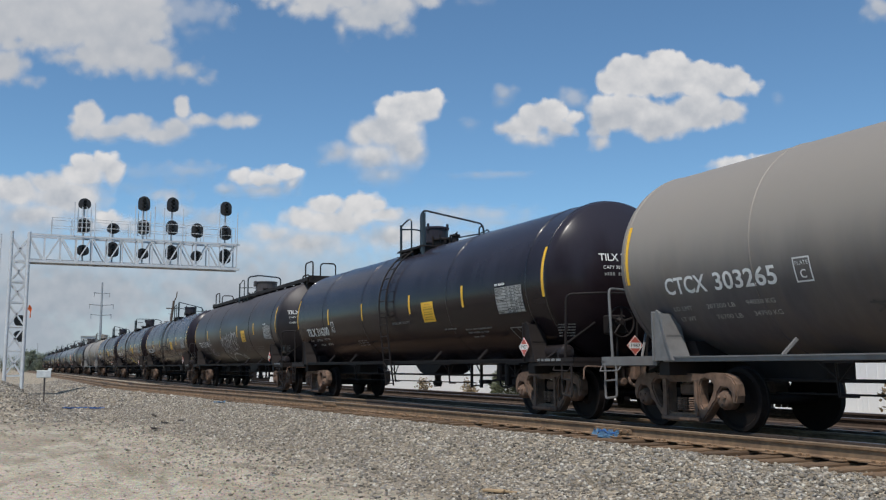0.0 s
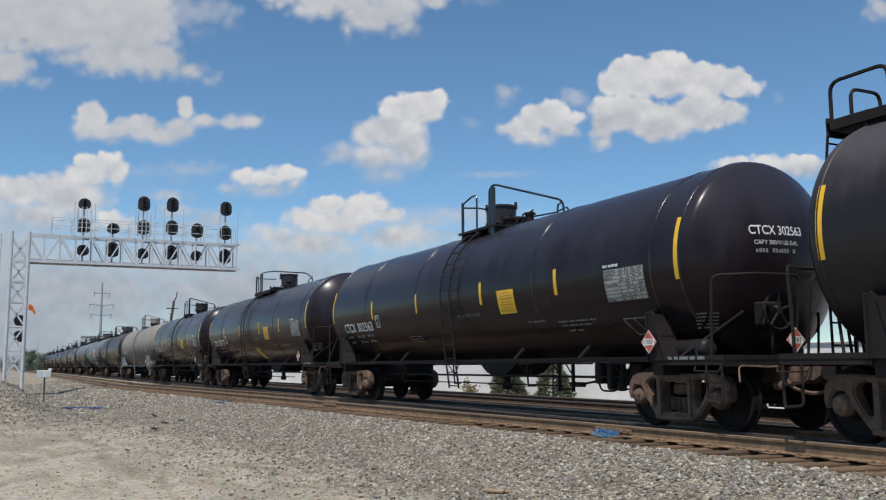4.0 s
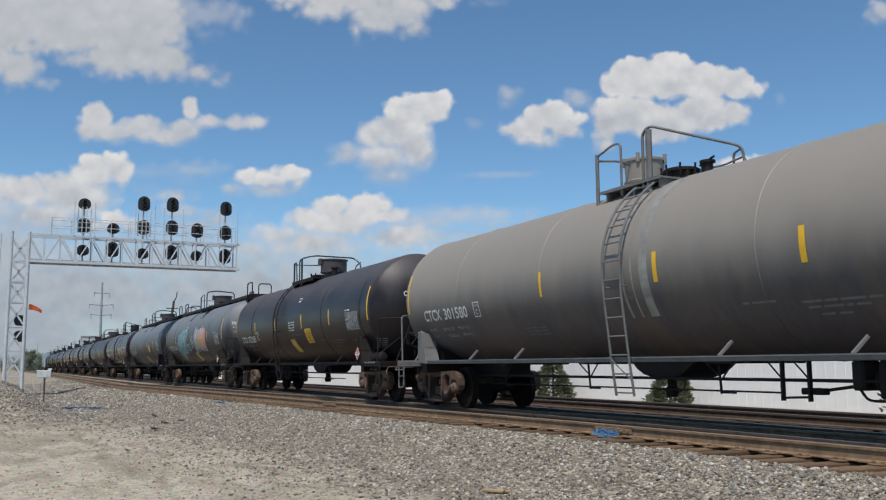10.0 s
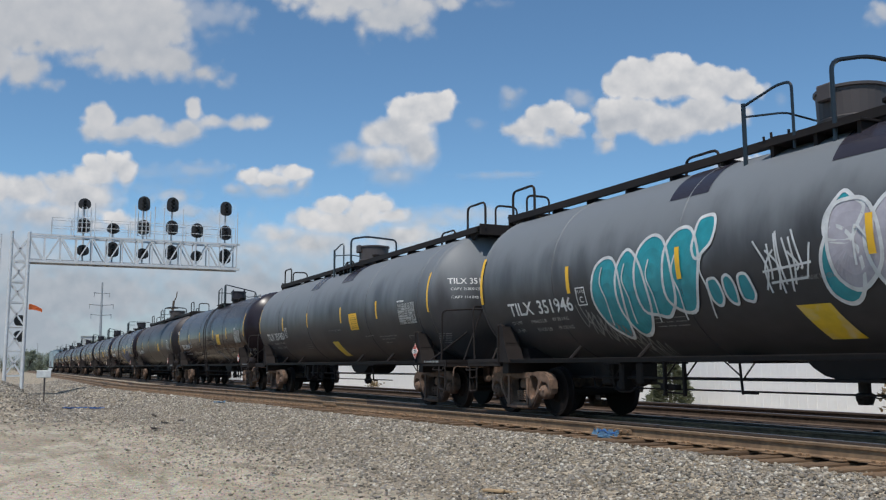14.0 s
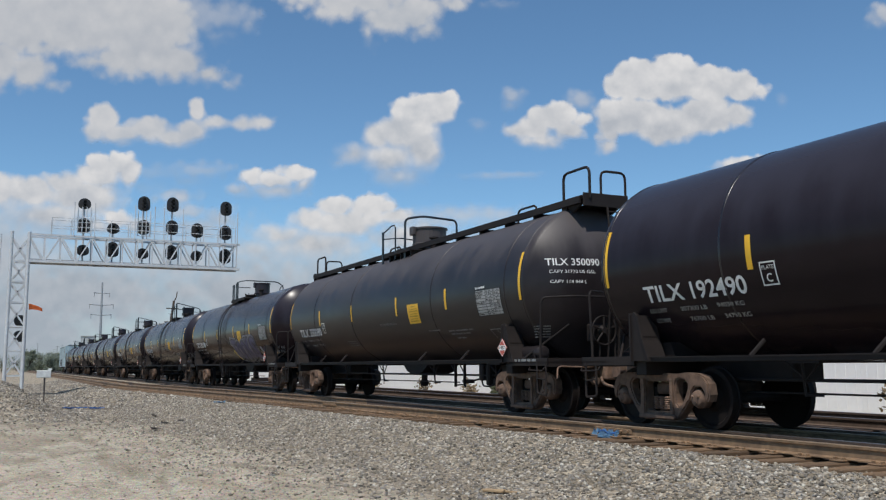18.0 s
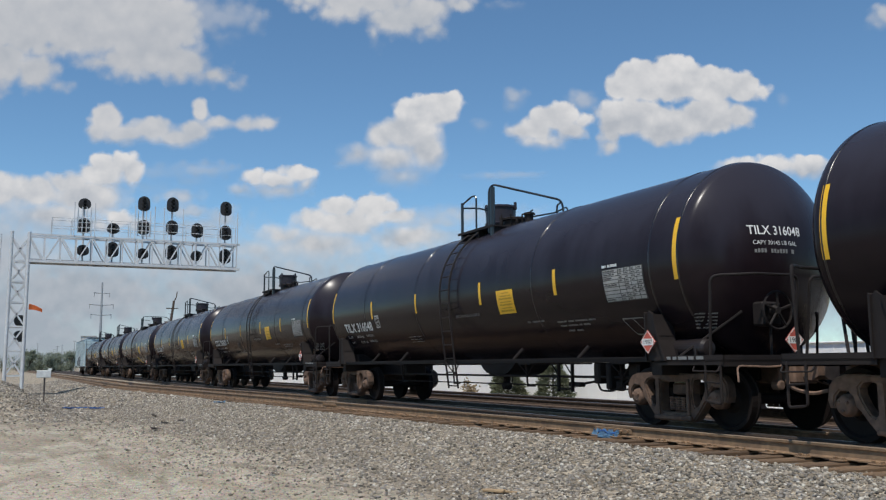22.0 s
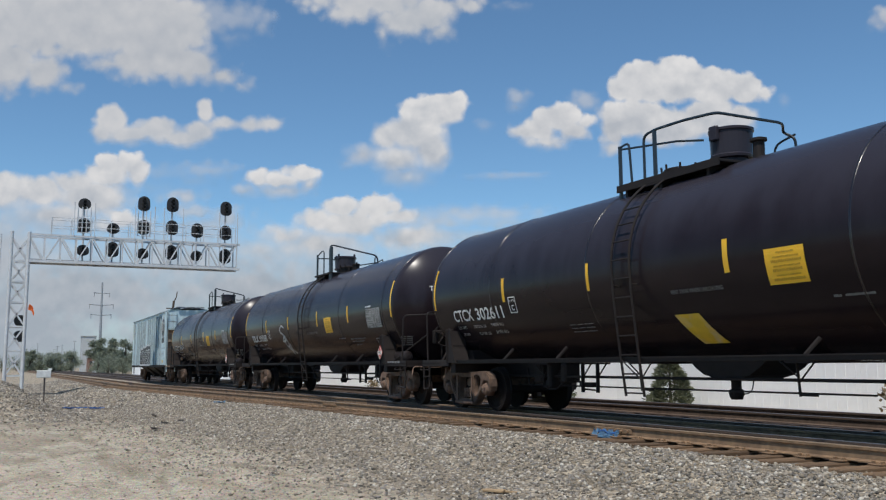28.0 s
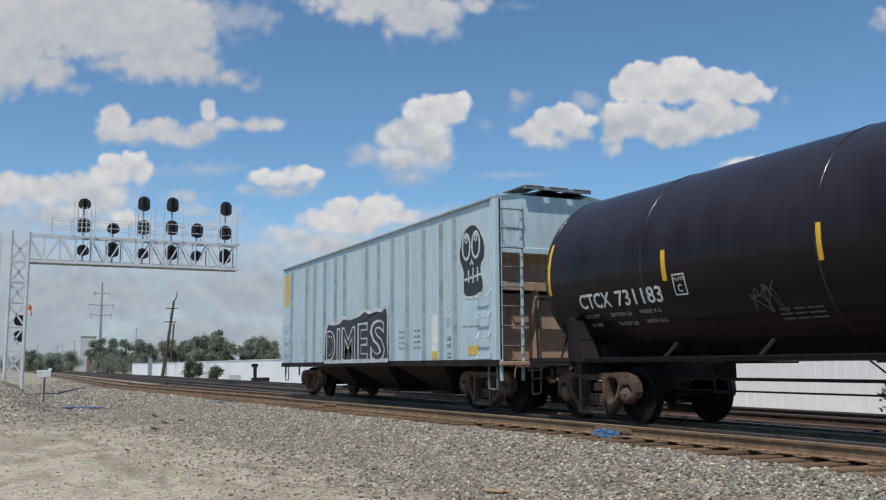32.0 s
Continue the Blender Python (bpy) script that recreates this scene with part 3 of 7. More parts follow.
def build_railing(bm):
    y = -0.85
    tube(bm, [(-1.55, y, 3.72), (-1.55, y, 4.72)], 0.034, 6)
    tube(bm, bend([(-1.55, y, 4.7), (-1.3, y, 4.74), (-1.26, y + 0.02, 3.95)], 0.1), 0.022, 6)
    tube(bm, bend([(-0.9, y, 3.9), (-0.9, y, 4.76), (-0.6, y, 4.80), (0.1, y, 4.78), (0.72, y + 0.1, 4.76), (0.74, 0.6, 4.74), (0.5, 0.85, 4.66), (0.7, 0.9, 4.55), (0.7, 0.9, 4.0)], 0.12, 4), 0.024, 6)
    tube(bm, [(-0.62, y, 3.7), (-0.62, y, 4.79)], 0.036, 6)
    tube(bm, [(-1.5, y, 4.66), (-0.2, y + 0.1, 4.52), (0.1, y + 0.4, 4.5)], 0.018, 6)
    tube(bm, bend([(0.3, 0.85, 3.95), (0.3, 0.85, 4.5), (0.7, 0.9, 4.6)], 0.15), 0.02, 6)


def build_dome(bm):
    lathe(bm, [(3.9, 0.36), (4.22, 0.36), (4.23, 0.47), (4.27, 0.48), (4.29, 0.46), (4.66, 0.47), (4.67, 0.5), (4.71, 0.5), (4.72, 0.46)], 28, "z", (0.12, 0.1, 0))
    box(bm, 0.0, 0.25, -0.46, -0.36, 4.5, 4.74, 0.02)


def build_slim_dome(bm):
    lathe(bm, [(3.9, 0.30), (4.22, 0.30), (4.23, 0.37), (4.27, 0.38), (4.29, 0.35), (4.62, 0.36), (4.63, 0.385), (4.67, 0.385), (4.69, 0.35), (4.71, 0.12)], 28, "z", (-0.34, 0.1, 0))
    for k in range(4):
        a = 0.6 + math.pi / 2 * k
        box(bm, -0.34 + 0.38 * math.cos(a) - 0.03, -0.34 + 0.38 * math.cos(a) + 0.03, 0.1 + 0.38 * math.sin(a) - 0.03, 0.1 + 0.38 * math.sin(a) + 0.03, 4.58, 4.76, 0.01)


def build_gate_railing(bm):
    """Gate posts at the ladder, a stout middle post and a rail that runs back to the far corner."""
    y = -0.85
    tube(bm, [(-0.48, y, 3.72), (-0.48, y, 4.72)], 0.034, 6)
    tube(bm, bend([(-0.48, y, 4.68), (0.0, y, 4.80), (0.22, y, 4.78), (0.22, y, 3.85)], 0.1, 4), 0.022, 6)
    tube(bm, [(0.98, y, 3.70), (0.98, y, 4.84)], 0.055, 6)
    tube(bm, bend([(0.82, y, 3.85), (0.82, y, 4.80), (1.0, y, 4.90), (1.75, 0.45, 4.52), (1.78, 0.5, 3.98)], 0.12, 4), 0.026, 6)
    tube(bm, bend([(1.72, 0.42, 4.46), (1.55, 0.45, 4.44), (1.55, 0.45, 4.0)], 0.1, 4), 0.022, 6)
    tube(bm, bend([(-0.46, y, 4.6), (-0.3, -0.5, 4.6), (-0.3, 0.6, 4.42), (1.0, 0.75, 4.38), (1.5, 0.75, 4.44), (1.6, 0.75, 4.0)], 0.1, 4), 0.02, 6)


def build_gate_platform(bm):
    for y in (-0.9, 0.4):
        box(bm, -0.6, 1.05, y, y + 0.5, 3.965, 4.0, 0.006)
        box(bm, -0.6, 1.05, y - 0.010, y + 0.010, 3.955, 4.008)
        for x in (-0.45, 0.3, 0.98):
            box(bm, x - 0.03, x + 0.03, y + 0.05, y + 0.45, 3.75, 3.98)


def build_valves(bm):
    """Low pipes and valves between the housing and the manway."""
    tube(bm, bend([(0.3, -0.25, 4.05), (0.3, -0.25, 4.22), (0.9, -0.2, 4.22), (0.9, -0.2, 4.05)], 0.06), 0.04)
    lathe(bm, [(4.0, 0.09), (4.22, 0.09), (4.23, 0.13), (4.27, 0.13), (4.29, 0.05)], 12, "z", (1.28, -0.1, 0))
    tube(bm, [(1.1, -0.1, 4.22), (1.48, -0.14, 4.3)], 0.02)


def build_arch_railing(bm):
    """Gate hoop at the near edge and a tall arch round the valve housing, on cars with a top walkway."""
    y = -0.85
    tube(bm, [(-0.95, y, 3.72), (-0.95, y, 4.70)], 0.034, 6)
    tube(bm, bend([(-0.95, y, 4.66), (-0.3, y, 4.80), (-0.05, y, 4.78), (-0.05, y, 3.85)], 0.1, 4), 0.022, 6)
    tube(bm, bend([(-0.93, y, 4.5), (-0.5, -0.5, 4.5), (-0.5, 0.4, 4.42)], 0.1, 4), 0.016, 6)
    tube(bm, bend([(0.62, y, 3.75), (0.62, y, 4.86), (0.8, -0.4, 4.93), (1.0, 0.5, 4.84), (1.0, 0.5, 4.0)], 0.14, 4), 0.032, 6)


def build_manway(bm):
    lathe(bm, [(3.98, 0.26), (4.18, 0.26), (4.19, 0.31), (4.23, 0.31), (4.25, 0.27), (4.27, 0.1)], 20, "z", (-0.85, -0.1, 0))


def build_bolt(bm):
    for a in (0.0,):
        tube(bm, [(-0.85 + 0.32 * math.cos(a), -0.1 + 0.32 * math.sin(a), 4.1), (-0.85 + 0.34 * math.cos(a), -0.1 + 0.34 * math.sin(a), 4.3)], 0.02, 5)


def build_vent(bm):
    lathe(bm, [(3.98, 0.09), (4.3, 0.09), (4.32, 0.13), (4.36, 0.13), (4.38, 0.06)], 12, "z", (0.95, -0.15, 0))


def build_skid(bm):
    prism(bm, [(-0.75, 1.03), (-0.60, 0.90), (-0.42, 0.80), (-0.15, 0.74), (0.30, 0.74), (0.55, 0.80), (0.75, 0.91), (0.92, 1.03)], -0.45, 0.45)
    lathe(bm, [(0.42, 0.09), (0.5, 0.12), (0.56, 0.12), (0.58, 0.08), (0.73, 0.08)], 12, "z", (-0.1, -0.1, 0))
    tube(bm, bend([(0.05, -0.2, 0.6), (0.2, -0.25, 0.5), (0.38, -0.25, 0.55), (0.42, -0.25, 0.72)], 0.1), 0.01)


def build_rigging(bm):
    tube(bm, [(-6.0, -0.55, 0.74), (6.0, -0.55, 0.74)], 0.024)
    tube(bm, [(-5.8, -0.45, 0.56), (3.0, -0.45, 0.56)], 0.014)
    for x in (-4.6, -1.5, 1.9, 5.1):
        tube(bm, [(x, -0.62, 1.0), (x, -0.58, 0.52)], 0.02)
        tube(bm, [(x, -0.58, 0.54), (x + 0.3, -0.58, 0.54)], 0.014)
        tube(bm, [(x - 0.3, -0.62, 1.0), (x, -0.6, 0.78)], 0.013)
        tube(bm, [(x + 0.32, -0.62, 1.0), (x + 0.02, -0.6, 0.72)], 0.013)
        box(bm, x - 0.1, x + 0.4, -0.75, 0.75, 0.97, 1.02)


def build_brake_gear(bm):
    for x in (3.15, 3.62):
        box(bm, x - 0.018, x + 0.018, -0.66, -0.60, 0.46, 1.0)
        tube(bm, [(x - 0.28, -0.62, 1.0), (x, -0.62, 0.74)], 0.014)
    tube(bm, [(3.15, -0.63, 0.5), (3.62, -0.63, 0.52)], 0.016)
    box(bm, 3.42, 3.8, -0.6, -0.45, 0.55, 0.64, 0.02)
    lathe(bm, [(4.5, 0.06), (4.52, 0.15), (5.02, 0.15), (5.08, 0.08)], 16, "x", (0, -0.35, 0.74))
    box(bm, 4.25, 4.44, -0.6, -0.25, 0.62, 1.0, 0.03)
    box(bm, 4.7, 4.84, -0.66, -0.3, 0.52, 1.0, 0.03)
    box(bm, 5.2, 5.5, -0.55, -0.2, 0.6, 1.0, 0.04)
    lathe(bm, [(0.5, 0.05), (0.52, 0.09), (0.66, 0.09), (0.7, 0.04)], 10, "z", (4.95, -0.5, 0))
    tube(bm, bend([(4.3, -0.55, 0.7), (4.5, -0.62, 0.5), (4.9, -0.62, 0.5), (5.2, -0.5, 0.7)], 0.1), 0.018)
    tube(bm, bend([(5.45, -0.45, 0.8), (5.6, -0.5, 0.55), (5.75, -0.5, 0.55), (5.8, -0.5, 0.9)], 0.06), 0.018)
    tube(bm, [(3.7, -0.5, 0.6), (4.5, -0.35, 0.72)], 0.022)


def build_sill_tick(bm):
    tube(bm, [(0.0, -1.43, 1.07), (0.10, -1.27, 1.28)], 0.03)


def build_walkway(bm):
    for y in (-0.52, 0.28):
        box(bm, -8.3, 8.35, y, y + 0.24, 4.10, 4.14, 0.006)
    for y in (-0.54, 0.54):
        box(bm, -8.3, 8.35, y - 0.02, y + 0.02, 4.04, 4.17)
    for k in range(14):
        x = -7.8 + 15.6 * k / 13
        box(bm, x - 0.03, x + 0.03, -0.5, 0.5, 3.96, 4.1)
    for s in (-1, 1):
        box(bm, min(s * 7.7, s * 8.4), max(s * 7.7, s * 8.4), -0.53, 0.53, 4.142, 4.19, 0.01)
        box(bm, min(s * 8.38, s * 8.42), max(s * 8.38, s * 8.42), -0.50, 0.55, 3.98, 4.24, 0.01)
        prism(bm, [(s * 7.6, 3.75), (s * 8.35, 4.06), (s * 7.6, 4.06)], -0.46, -0.42)
        prism(bm, [(s * 7.6, 3.75), (s * 8.35, 4.06), (s * 7.6, 4.06)], 0.42, 0.46)


def build_hoop(bm):
    tube(bm, bend([(-0.42, 0, 0), (-0.42, 0, 0.62), (0.42, 0, 0.62), (0.42, 0, 0)], 0.16, 4), 0.026, 6)


def build_wide_hoop(bm):
    tube(bm, bend([(-0.45, 0, 0), (-0.45, 0, 0.62), (0.45, 0, 0.62), (0.45, 0, 0)], 0.16, 4), 0.028, 6)


def build_end_hoop(bm):
    tube(bm, bend([(-0.29, 0, 0), (-0.29, 0, 0.56), (0.29, 0, 0.56), (0.29, 0, 0)], 0.14, 4), 0.026, 6)


def placard(parent, m):
    def edge(bm):
        box(bm, -0.13, 0.13, -0.008, 0.0, -0.13, 0.13, 0.003)
    def mid(bm):
        box(bm, -0.13, 0.13, -0.011, -0.009, -0.05, 0.05)
    p = link("placard", shared("placard_red", edge, M["red"]), None, parent, "red diamond hazard placard with the number 1987", m @ pose(0, 0, 0, 0, 45, 0))
    q = link("number_panel", shared("placard_mid", mid, M["paper"]), None, p, "", pose(0, 0, 0, 0, -45, 0))
    lettering("number", "1987", M["ink"], p, -0.11, -0.035, 0.10, lambda a, b, k: Matrix.Rotation(radians(-45), 3, "Y") @ Vector((a, -0.0135, b)), bold=0.01, width=0.22)
    def rim(bm):
        for a in range(4):
            r = Matrix.Rotation(a * math.pi / 2, 4, "Y")
            box(bm, -0.125, 0.125, -0.0125, -0.0085, 0.115, 0.121, 0, r)
        prism(bm, [(0.055, 0.055), (0.09, 0.055), (0.09, 0.09), (0.055, 0.09)], -0.0125, -0.0085)
    link("border", shared("placard_rim", rim, M["paper"]), None, p)
    return p


def tank_car(name, label, x, marks, capacity, body, frame_mat, walkway=False, slant=True, style=0):
    car = new(name)
    car.location = (x, TRACK_Y, 0)
    tagged(car, label, "tank car", "cars of the freight train")
    tank = link("tank", shared("tank", build_tank, body, True), None, car)
    bead = M["weld"] if body.name == "tank_black" else body
    for wx in WELDS:
        link("weld_seam", shared("weld", build_weld, bead, True), None, tank, "", pose(wx, 0, 0))
    f = frame_mat
    dark = M["under"]
    for y in (-1.43, 1.43):
        link("side_sill", shared("sill", build_sill, f), None, car, "", pose(0, y, 0))
    link("rigging", shared("rigging", build_rigging, dark), None, car)
    link("brake_gear", shared("gear", build_brake_gear, dark), None, car, "", pose(0.45, 0, 0) @ Matrix.Diagonal((-1, 1, 1, 1)) if slant else pose(0, 0, 0))
    link("outlet_skid", shared("skid", build_skid, dark), None, car, "", pose(0.3, 0, 0))
    gated = (not slant and style == 0 or style == 2) and not walkway
    link("dome", shared("slim_dome" if gated else "dome", build_slim_dome if gated else build_dome, body if body.name != "tank_slate_grey" else M["satin"], False), None, car, "round steel valve housing", pose(-0.25, 0, 0) if style == 2 else (pose(0.035, 0.03, 0) @ Matrix.Diagonal((0.72, 0.72, 1, 1)) if slant and not walkway and style == 0 else pose(0, 0, 0)))
    manway = link("manway", shared("manway", build_manway, dark), None, car, "", pose(1.5 if gated else 0, 0, 0))
    for k in range(8):
        link("bolt", shared("manway_bolt", build_bolt, dark), None, manway, "", pose(-0.85, -0.1, 0) @ pose(0, 0, 0, 0, 0, 45 * k) @ pose(0.85, 0.1, 0))
    link("valve_pipe", shared("valve_pipe", build_valves, dark), None, car) if gated else link("vent", shared("vent", build_vent, dark), None, car)
    rail_mat = f if frame_mat is M["under_grey"] else M["gloss_rail"]
    link("platform", shared("gate_platform" if gated or walkway else "platform", build_gate_platform if gated or walkway else build_platform, rail_mat if f is M["under_grey"] else dark), None, car)
    kind_, make = ("arch_railing", build_arch_railing) if walkway else (("gate_railing", build_gate_railing) if gated else ("railing", build_railing))
    link("railing", shared(kind_, make, rail_mat), None, car, "", pose(-0.25 if style == 2 else 0, 0, 0))
    if not walkway:
        link("ladder", shared("ladder", build_ladder, rail_mat if f is M["under_grey"] else dark), None, car, "", pose(1.25 if style == 2 else (-0.65 if style == 1 else (0.75 if gated else 0)), 0, 0))
    for tx in (-4.7, -2.8, 2.8, 5.0):
        link("sill_brace", shared("tick", build_sill_tick, M["under_grey"] if style == 2 else f), None, car, "", pose(tx, 0, 0))
    for s in (-1, 1):
        turn = 0 if s > 0 else 180
        e = pose(s * 7.05, 0, 0, 0, 0, turn)
        link("stub_sill", shared("stub", build_stub, dark), None, car, "", e)
        d = link("end_deck", shared("deck", build_deck, f), None, car, "", e)
        for k in (1, -1):
            flip = Matrix.Diagonal((1, k, 1, 1))
            link("handrail", shared("handrail", build_handrail, f), None, d, "", flip)
            link("step", shared("step", build_step, f), None, d, "", flip)
            link("brace", shared("brace", build_brace, f), None, d, "", flip)
        for y in (-1.46, 1.46):
            link("saddle", shared("saddle", build_saddle, f), None, car, "", pose(s * 7.05, y, 0, 0, 0, 0 if y < 0 else 180))
        link("coupler", shared("coupler", coupler, M["truck"]), None, car, "", pose(s * 8.75, 0, 0, 0, 0, turn))
        if slant:
            link("strut", shared("strut", lambda bm: tube(bm, [(1.46, -1.02, 1.03), (1.60, -0.6, 2.2)], 0.02), dark), None, d)
        truck(car, s * 7.05, M["truck"])
        if s > 0:
            if not slant or style == 1:
                link("brake_wheel", shared("brakewheel", build_brake_wheel, f), None, d, "", pose(0.02, 0.2, -0.12) if walkway else pose(0, 0, 0))
            if not (walkway and slant) and marks not in ("CTCX 302588", "CTCX 730777"):
                link("reservoir", shared("reservoir", build_reservoir, M["satin"] if f is dark else f), None, d)
        if walkway:
            link("end_ladder", shared("endladder", build_end_ladder, dark), None, car, "", e)
            link("hoop", shared("wide_hoop", build_wide_hoop, dark), None, car, "", pose(s * 7.98, -0.36, 4.14))
            link("hoop", shared("end_hoop", build_end_hoop, dark), None, car, "", pose(s * 8.36, 0.24, 4.14, 0, 0, 90))
    if body.name == "tank_slate_grey":
        # two slanted dark patches high on the shell
        for px, wide in ((-1.75, 0.85), (1.35, 0.95)):
            link("dark_paint", shared("dark_paint%.2f" % wide, lambda bm, w=wide: patch(bm, -w / 2, w / 2, 3.44, 3.99, 0.005, -0.12, n=10), M["black"]), None, car, "dark patch below the platform", pose(px, 0, 0))
    if walkway:
        link("walkway", shared("walkway", build_walkway, dark), None, car)
        for hx in (-3.4, 4.6):
            link("hoop", shared("hoop", build_hoop, dark), None, car, "", pose(hx, 0.55, 4.0))
    # yellow reflectors; kept clear where letters are sprayed round them
    proud = 0.028 if marks == "TILX 351946" else 0.0
    for sx, z0, z1 in ((-7.72, 2.2, 3.12), *(() if style == 2 else ((-4.56, 2.2, 2.66),)), (-1.68, 2.2, 2.66), (1.6, 2.2, 2.66), (4.44, 2.2, 2.66), (7.7, 2.2, 3.14)):
        link("reflector", shared("reflector%.1f%.3f" % (z1 - z0, proud), lambda bm, a=z0, b=z1: patch(bm, -0.05, 0.05, a, b, 0.005 + proud, n=8), M["yellow"]), None, car, "", pose(sx, 0, 0))
    # printed panels
    if style != 2:
        nx, nz = (-0.45, -0.25) if style == 1 else (0.0, 0.0)
        panel = link("notice", shared("notice%d%.3f" % (style, proud), lambda bm: patch(bm, 2.3 + nx, 2.95 + nx, 1.97 + nz, 2.43 + nz, 0.006 + proud), M["yellow"]), None, car, "yellow notice sheet")
        def lines(bm):
            for k, w in enumerate(((0.3,), (0.42,), (0.5,), (0.44,), (0.48,), (0.4,), (0.5,))):
                bars(bm, 2.4 + nx + (0.5 - w[0]) / 2, 2.36 + nz - 0.058 * k, w, 0.022 if k not in (2, 4, 6) else 0.034, lift=0.009 + proud)
        tagged(link("writing", shared("notice_lines%d%.3f" % (style, proud), lines, M["amber_ink"]), None, panel), kind="stuff")
    if slant:
        sx, sz = (-0.32, 0.18) if style == 1 else ((0.40, -0.04) if marks == "CTCX 302588" else (0.0, 0.0))
        sl = link("slanted_notice", shared("slant%.2f" % sx, lambda bm: patch(bm, 0.42 + sx, 0.95 + sx, 1.27 + sz, 1.70 + sz, 0.006, -0.18), M["yellow_worn"]), None, car, "faded slanted yellow notice")
    if style == 1:
        def warning(bm):
            for k, w in enumerate((0.62, 0.62, 0.56, 0.5)):
                bars(bm, 0.1, 2.42 - 0.085 * k, (w * 0.4, w * 0.25, w * 0.35), 0.045, 0.04)
            bars(bm, 0.95, 3.2, (0.12, 0.16), 0.05, 0.04)
            bars(bm, 0.95, 3.1, (0.3,), 0.05)
        tagged(link("warning_notice", shared("warning", warning, M["white"]), None, car), kind="stuff")
    tab = link("data_panel", shared("table", lambda bm: patch(bm, 5.80, 6.86, 1.97, 2.50, 0.005), M["ink"]), None, car, "grey stencilled test data panel", pose(0.1, 0, 0))
    def fields(bm):
        for k in range(9):
            xx = 5.815
            for w in ((0.40, 0.15, 0.14, 0.14, 0.13) if k != 6 else (1.02,)):
                patch(bm, xx, xx + w, 1.985 + 0.057 * k, 2.032 + 0.057 * k, 0.008, n=1)
                xx += w + 0.015
    tagged(link("cell", shared("fields", fields, M["table"]), None, tab), kind="stuff")
    def cells(bm):
        rnd = random.Random(4)
        for k in range(9):
            xx = 5.83
            for w in (0.37, 0.12, 0.11, 0.11, 0.10):
                if rnd.random() < 0.75:
                    bars(bm, xx, 1.995 + 0.057 * k, (w * rnd.uniform(0.6, 0.95),), 0.026, lift=0.011)
                xx += w + 0.045
    tagged(link("printing", shared("cells", cells, M["ink"]), None, tab), kind="stuff")
    tagged(link("panel_heading", shared("heading", lambda bm: bars(bm, 5.8, 2.53, (0.12, 0.26), 0.045, 0.03), M["white"]), None, tab), kind="stuff")
    def frame_box(bm):
        pts = [(6.1, 1.70), (6.62, 1.70), (6.78, 1.45), (6.24, 1.45)]
        for a, b in zip(pts, pts[1:] + pts[:1]):
            ribbon(bm, [Vector(a).lerp(Vector(b), k / 4) for k in range(5)], 0.018, 0.006)
        ribbon(bm, [(6.36, 1.70), (6.5, 1.45)], 0.016, 0.006)
    link("outline_box", shared("frame_box", frame_box, M["letter_dim"]), None, car)
    def small(bm):
        for k in range(3):
            bars(bm, -2.6, 1.66 - 0.06 * k, (0.2, 0.18, 0.26), 0.016, 0.04)
        bars(bm, 3.2, 1.76, (0.12, 0.42), 0.03, 0.05)
        bars(bm, 4.2, 1.72, (0.3, 0.2, 0.36, 0.2), 0.03, 0.04)
        bars(bm, 4.25, 1.65, (0.2, 0.3, 0.1, 0.2), 0.03, 0.04)
        bars(bm, 4.4, 1.56, (0.2, 0.2), 0.03, 0.06)
    tagged(link("stencilled_lines", shared("small", small, M["letter_dim"]), None, car), kind="stuff")
    heavy = (("198400 LB", "89 950 KG", "87600 LB", "39 750 KG") if walkway else ("207300 LB", "94030 KG", "76700 LB", "34790 KG"))
    for words, lx, lz, wide in (("LD LMT", -6.85, 1.75, 0.40), (heavy[0], -6.15, 1.75, 0.56), (heavy[1], -5.38, 1.76, 0.52), ("LT WT", -6.80, 1.60, 0.32), (heavy[2], -6.05, 1.60, 0.5), (heavy[3], -5.33, 1.61, 0.5)):
        tagged(lettering("weight_line", words, M["table"], car, lx, lz, 0.085, on_side, bold=0.0, width=wide), kind="stuff")
    tagged(lettering("vent_notice", "VENT TANK WHEN UNLOADING", M["letter_dim"], car, 0.35, 1.99, 0.085, on_side, bold=0.0, width=1.1), kind="stuff")
    if style == 2:
        for bx, bz in ((0.78, 0.03), (1.02, 0.02), (1.32, 0.10)):
            link("weld_band", shared("weld_band%.3f" % bz, lambda bm, w=bz: patch(bm, -w, w, 1.7, 4.0, 0.004, n=16), M["band"]), None, car, "", pose(bx, 0, 0))
    word, number = marks.split()
    lm = M["white"]
    tagged(lettering("reporting_mark", word, lm, car, -6.88 + (0.1 if walkway else 0.04 if word == "TILX" else 0), 1.91 + (0.08 if style == 2 else 0), 0.335, on_side, width=0.88, bold=0.018), kind="stuff")
    tagged(lettering("car_number", number, lm, car, -5.86 + (0.12 if walkway else 0), 1.91 + (0.08 if style == 2 else 0), 0.335, on_side, width=1.16, bold=0.018), kind="stuff")
    def plate(bm):
        for a, b in (((-4.40, 1.98), (-4.13, 1.98)), ((-4.14, 1.97), (-4.14, 2.28)), ((-4.13, 2.27), (-4.40, 2.27)), ((-4.39, 2.28), (-4.39, 1.97))):
            ribbon(bm, [Vector(a).lerp(Vector(b), k / 5) for k in range(6)], 0.02, 0.006)
    pl = link("plate_box", shared("plate", plate, M["white"]), None, car)
    lettering("plate_word", "PLATE", M["white"], pl, -4.37, 2.18, 0.075, on_side, width=0.21, bold=0.0)
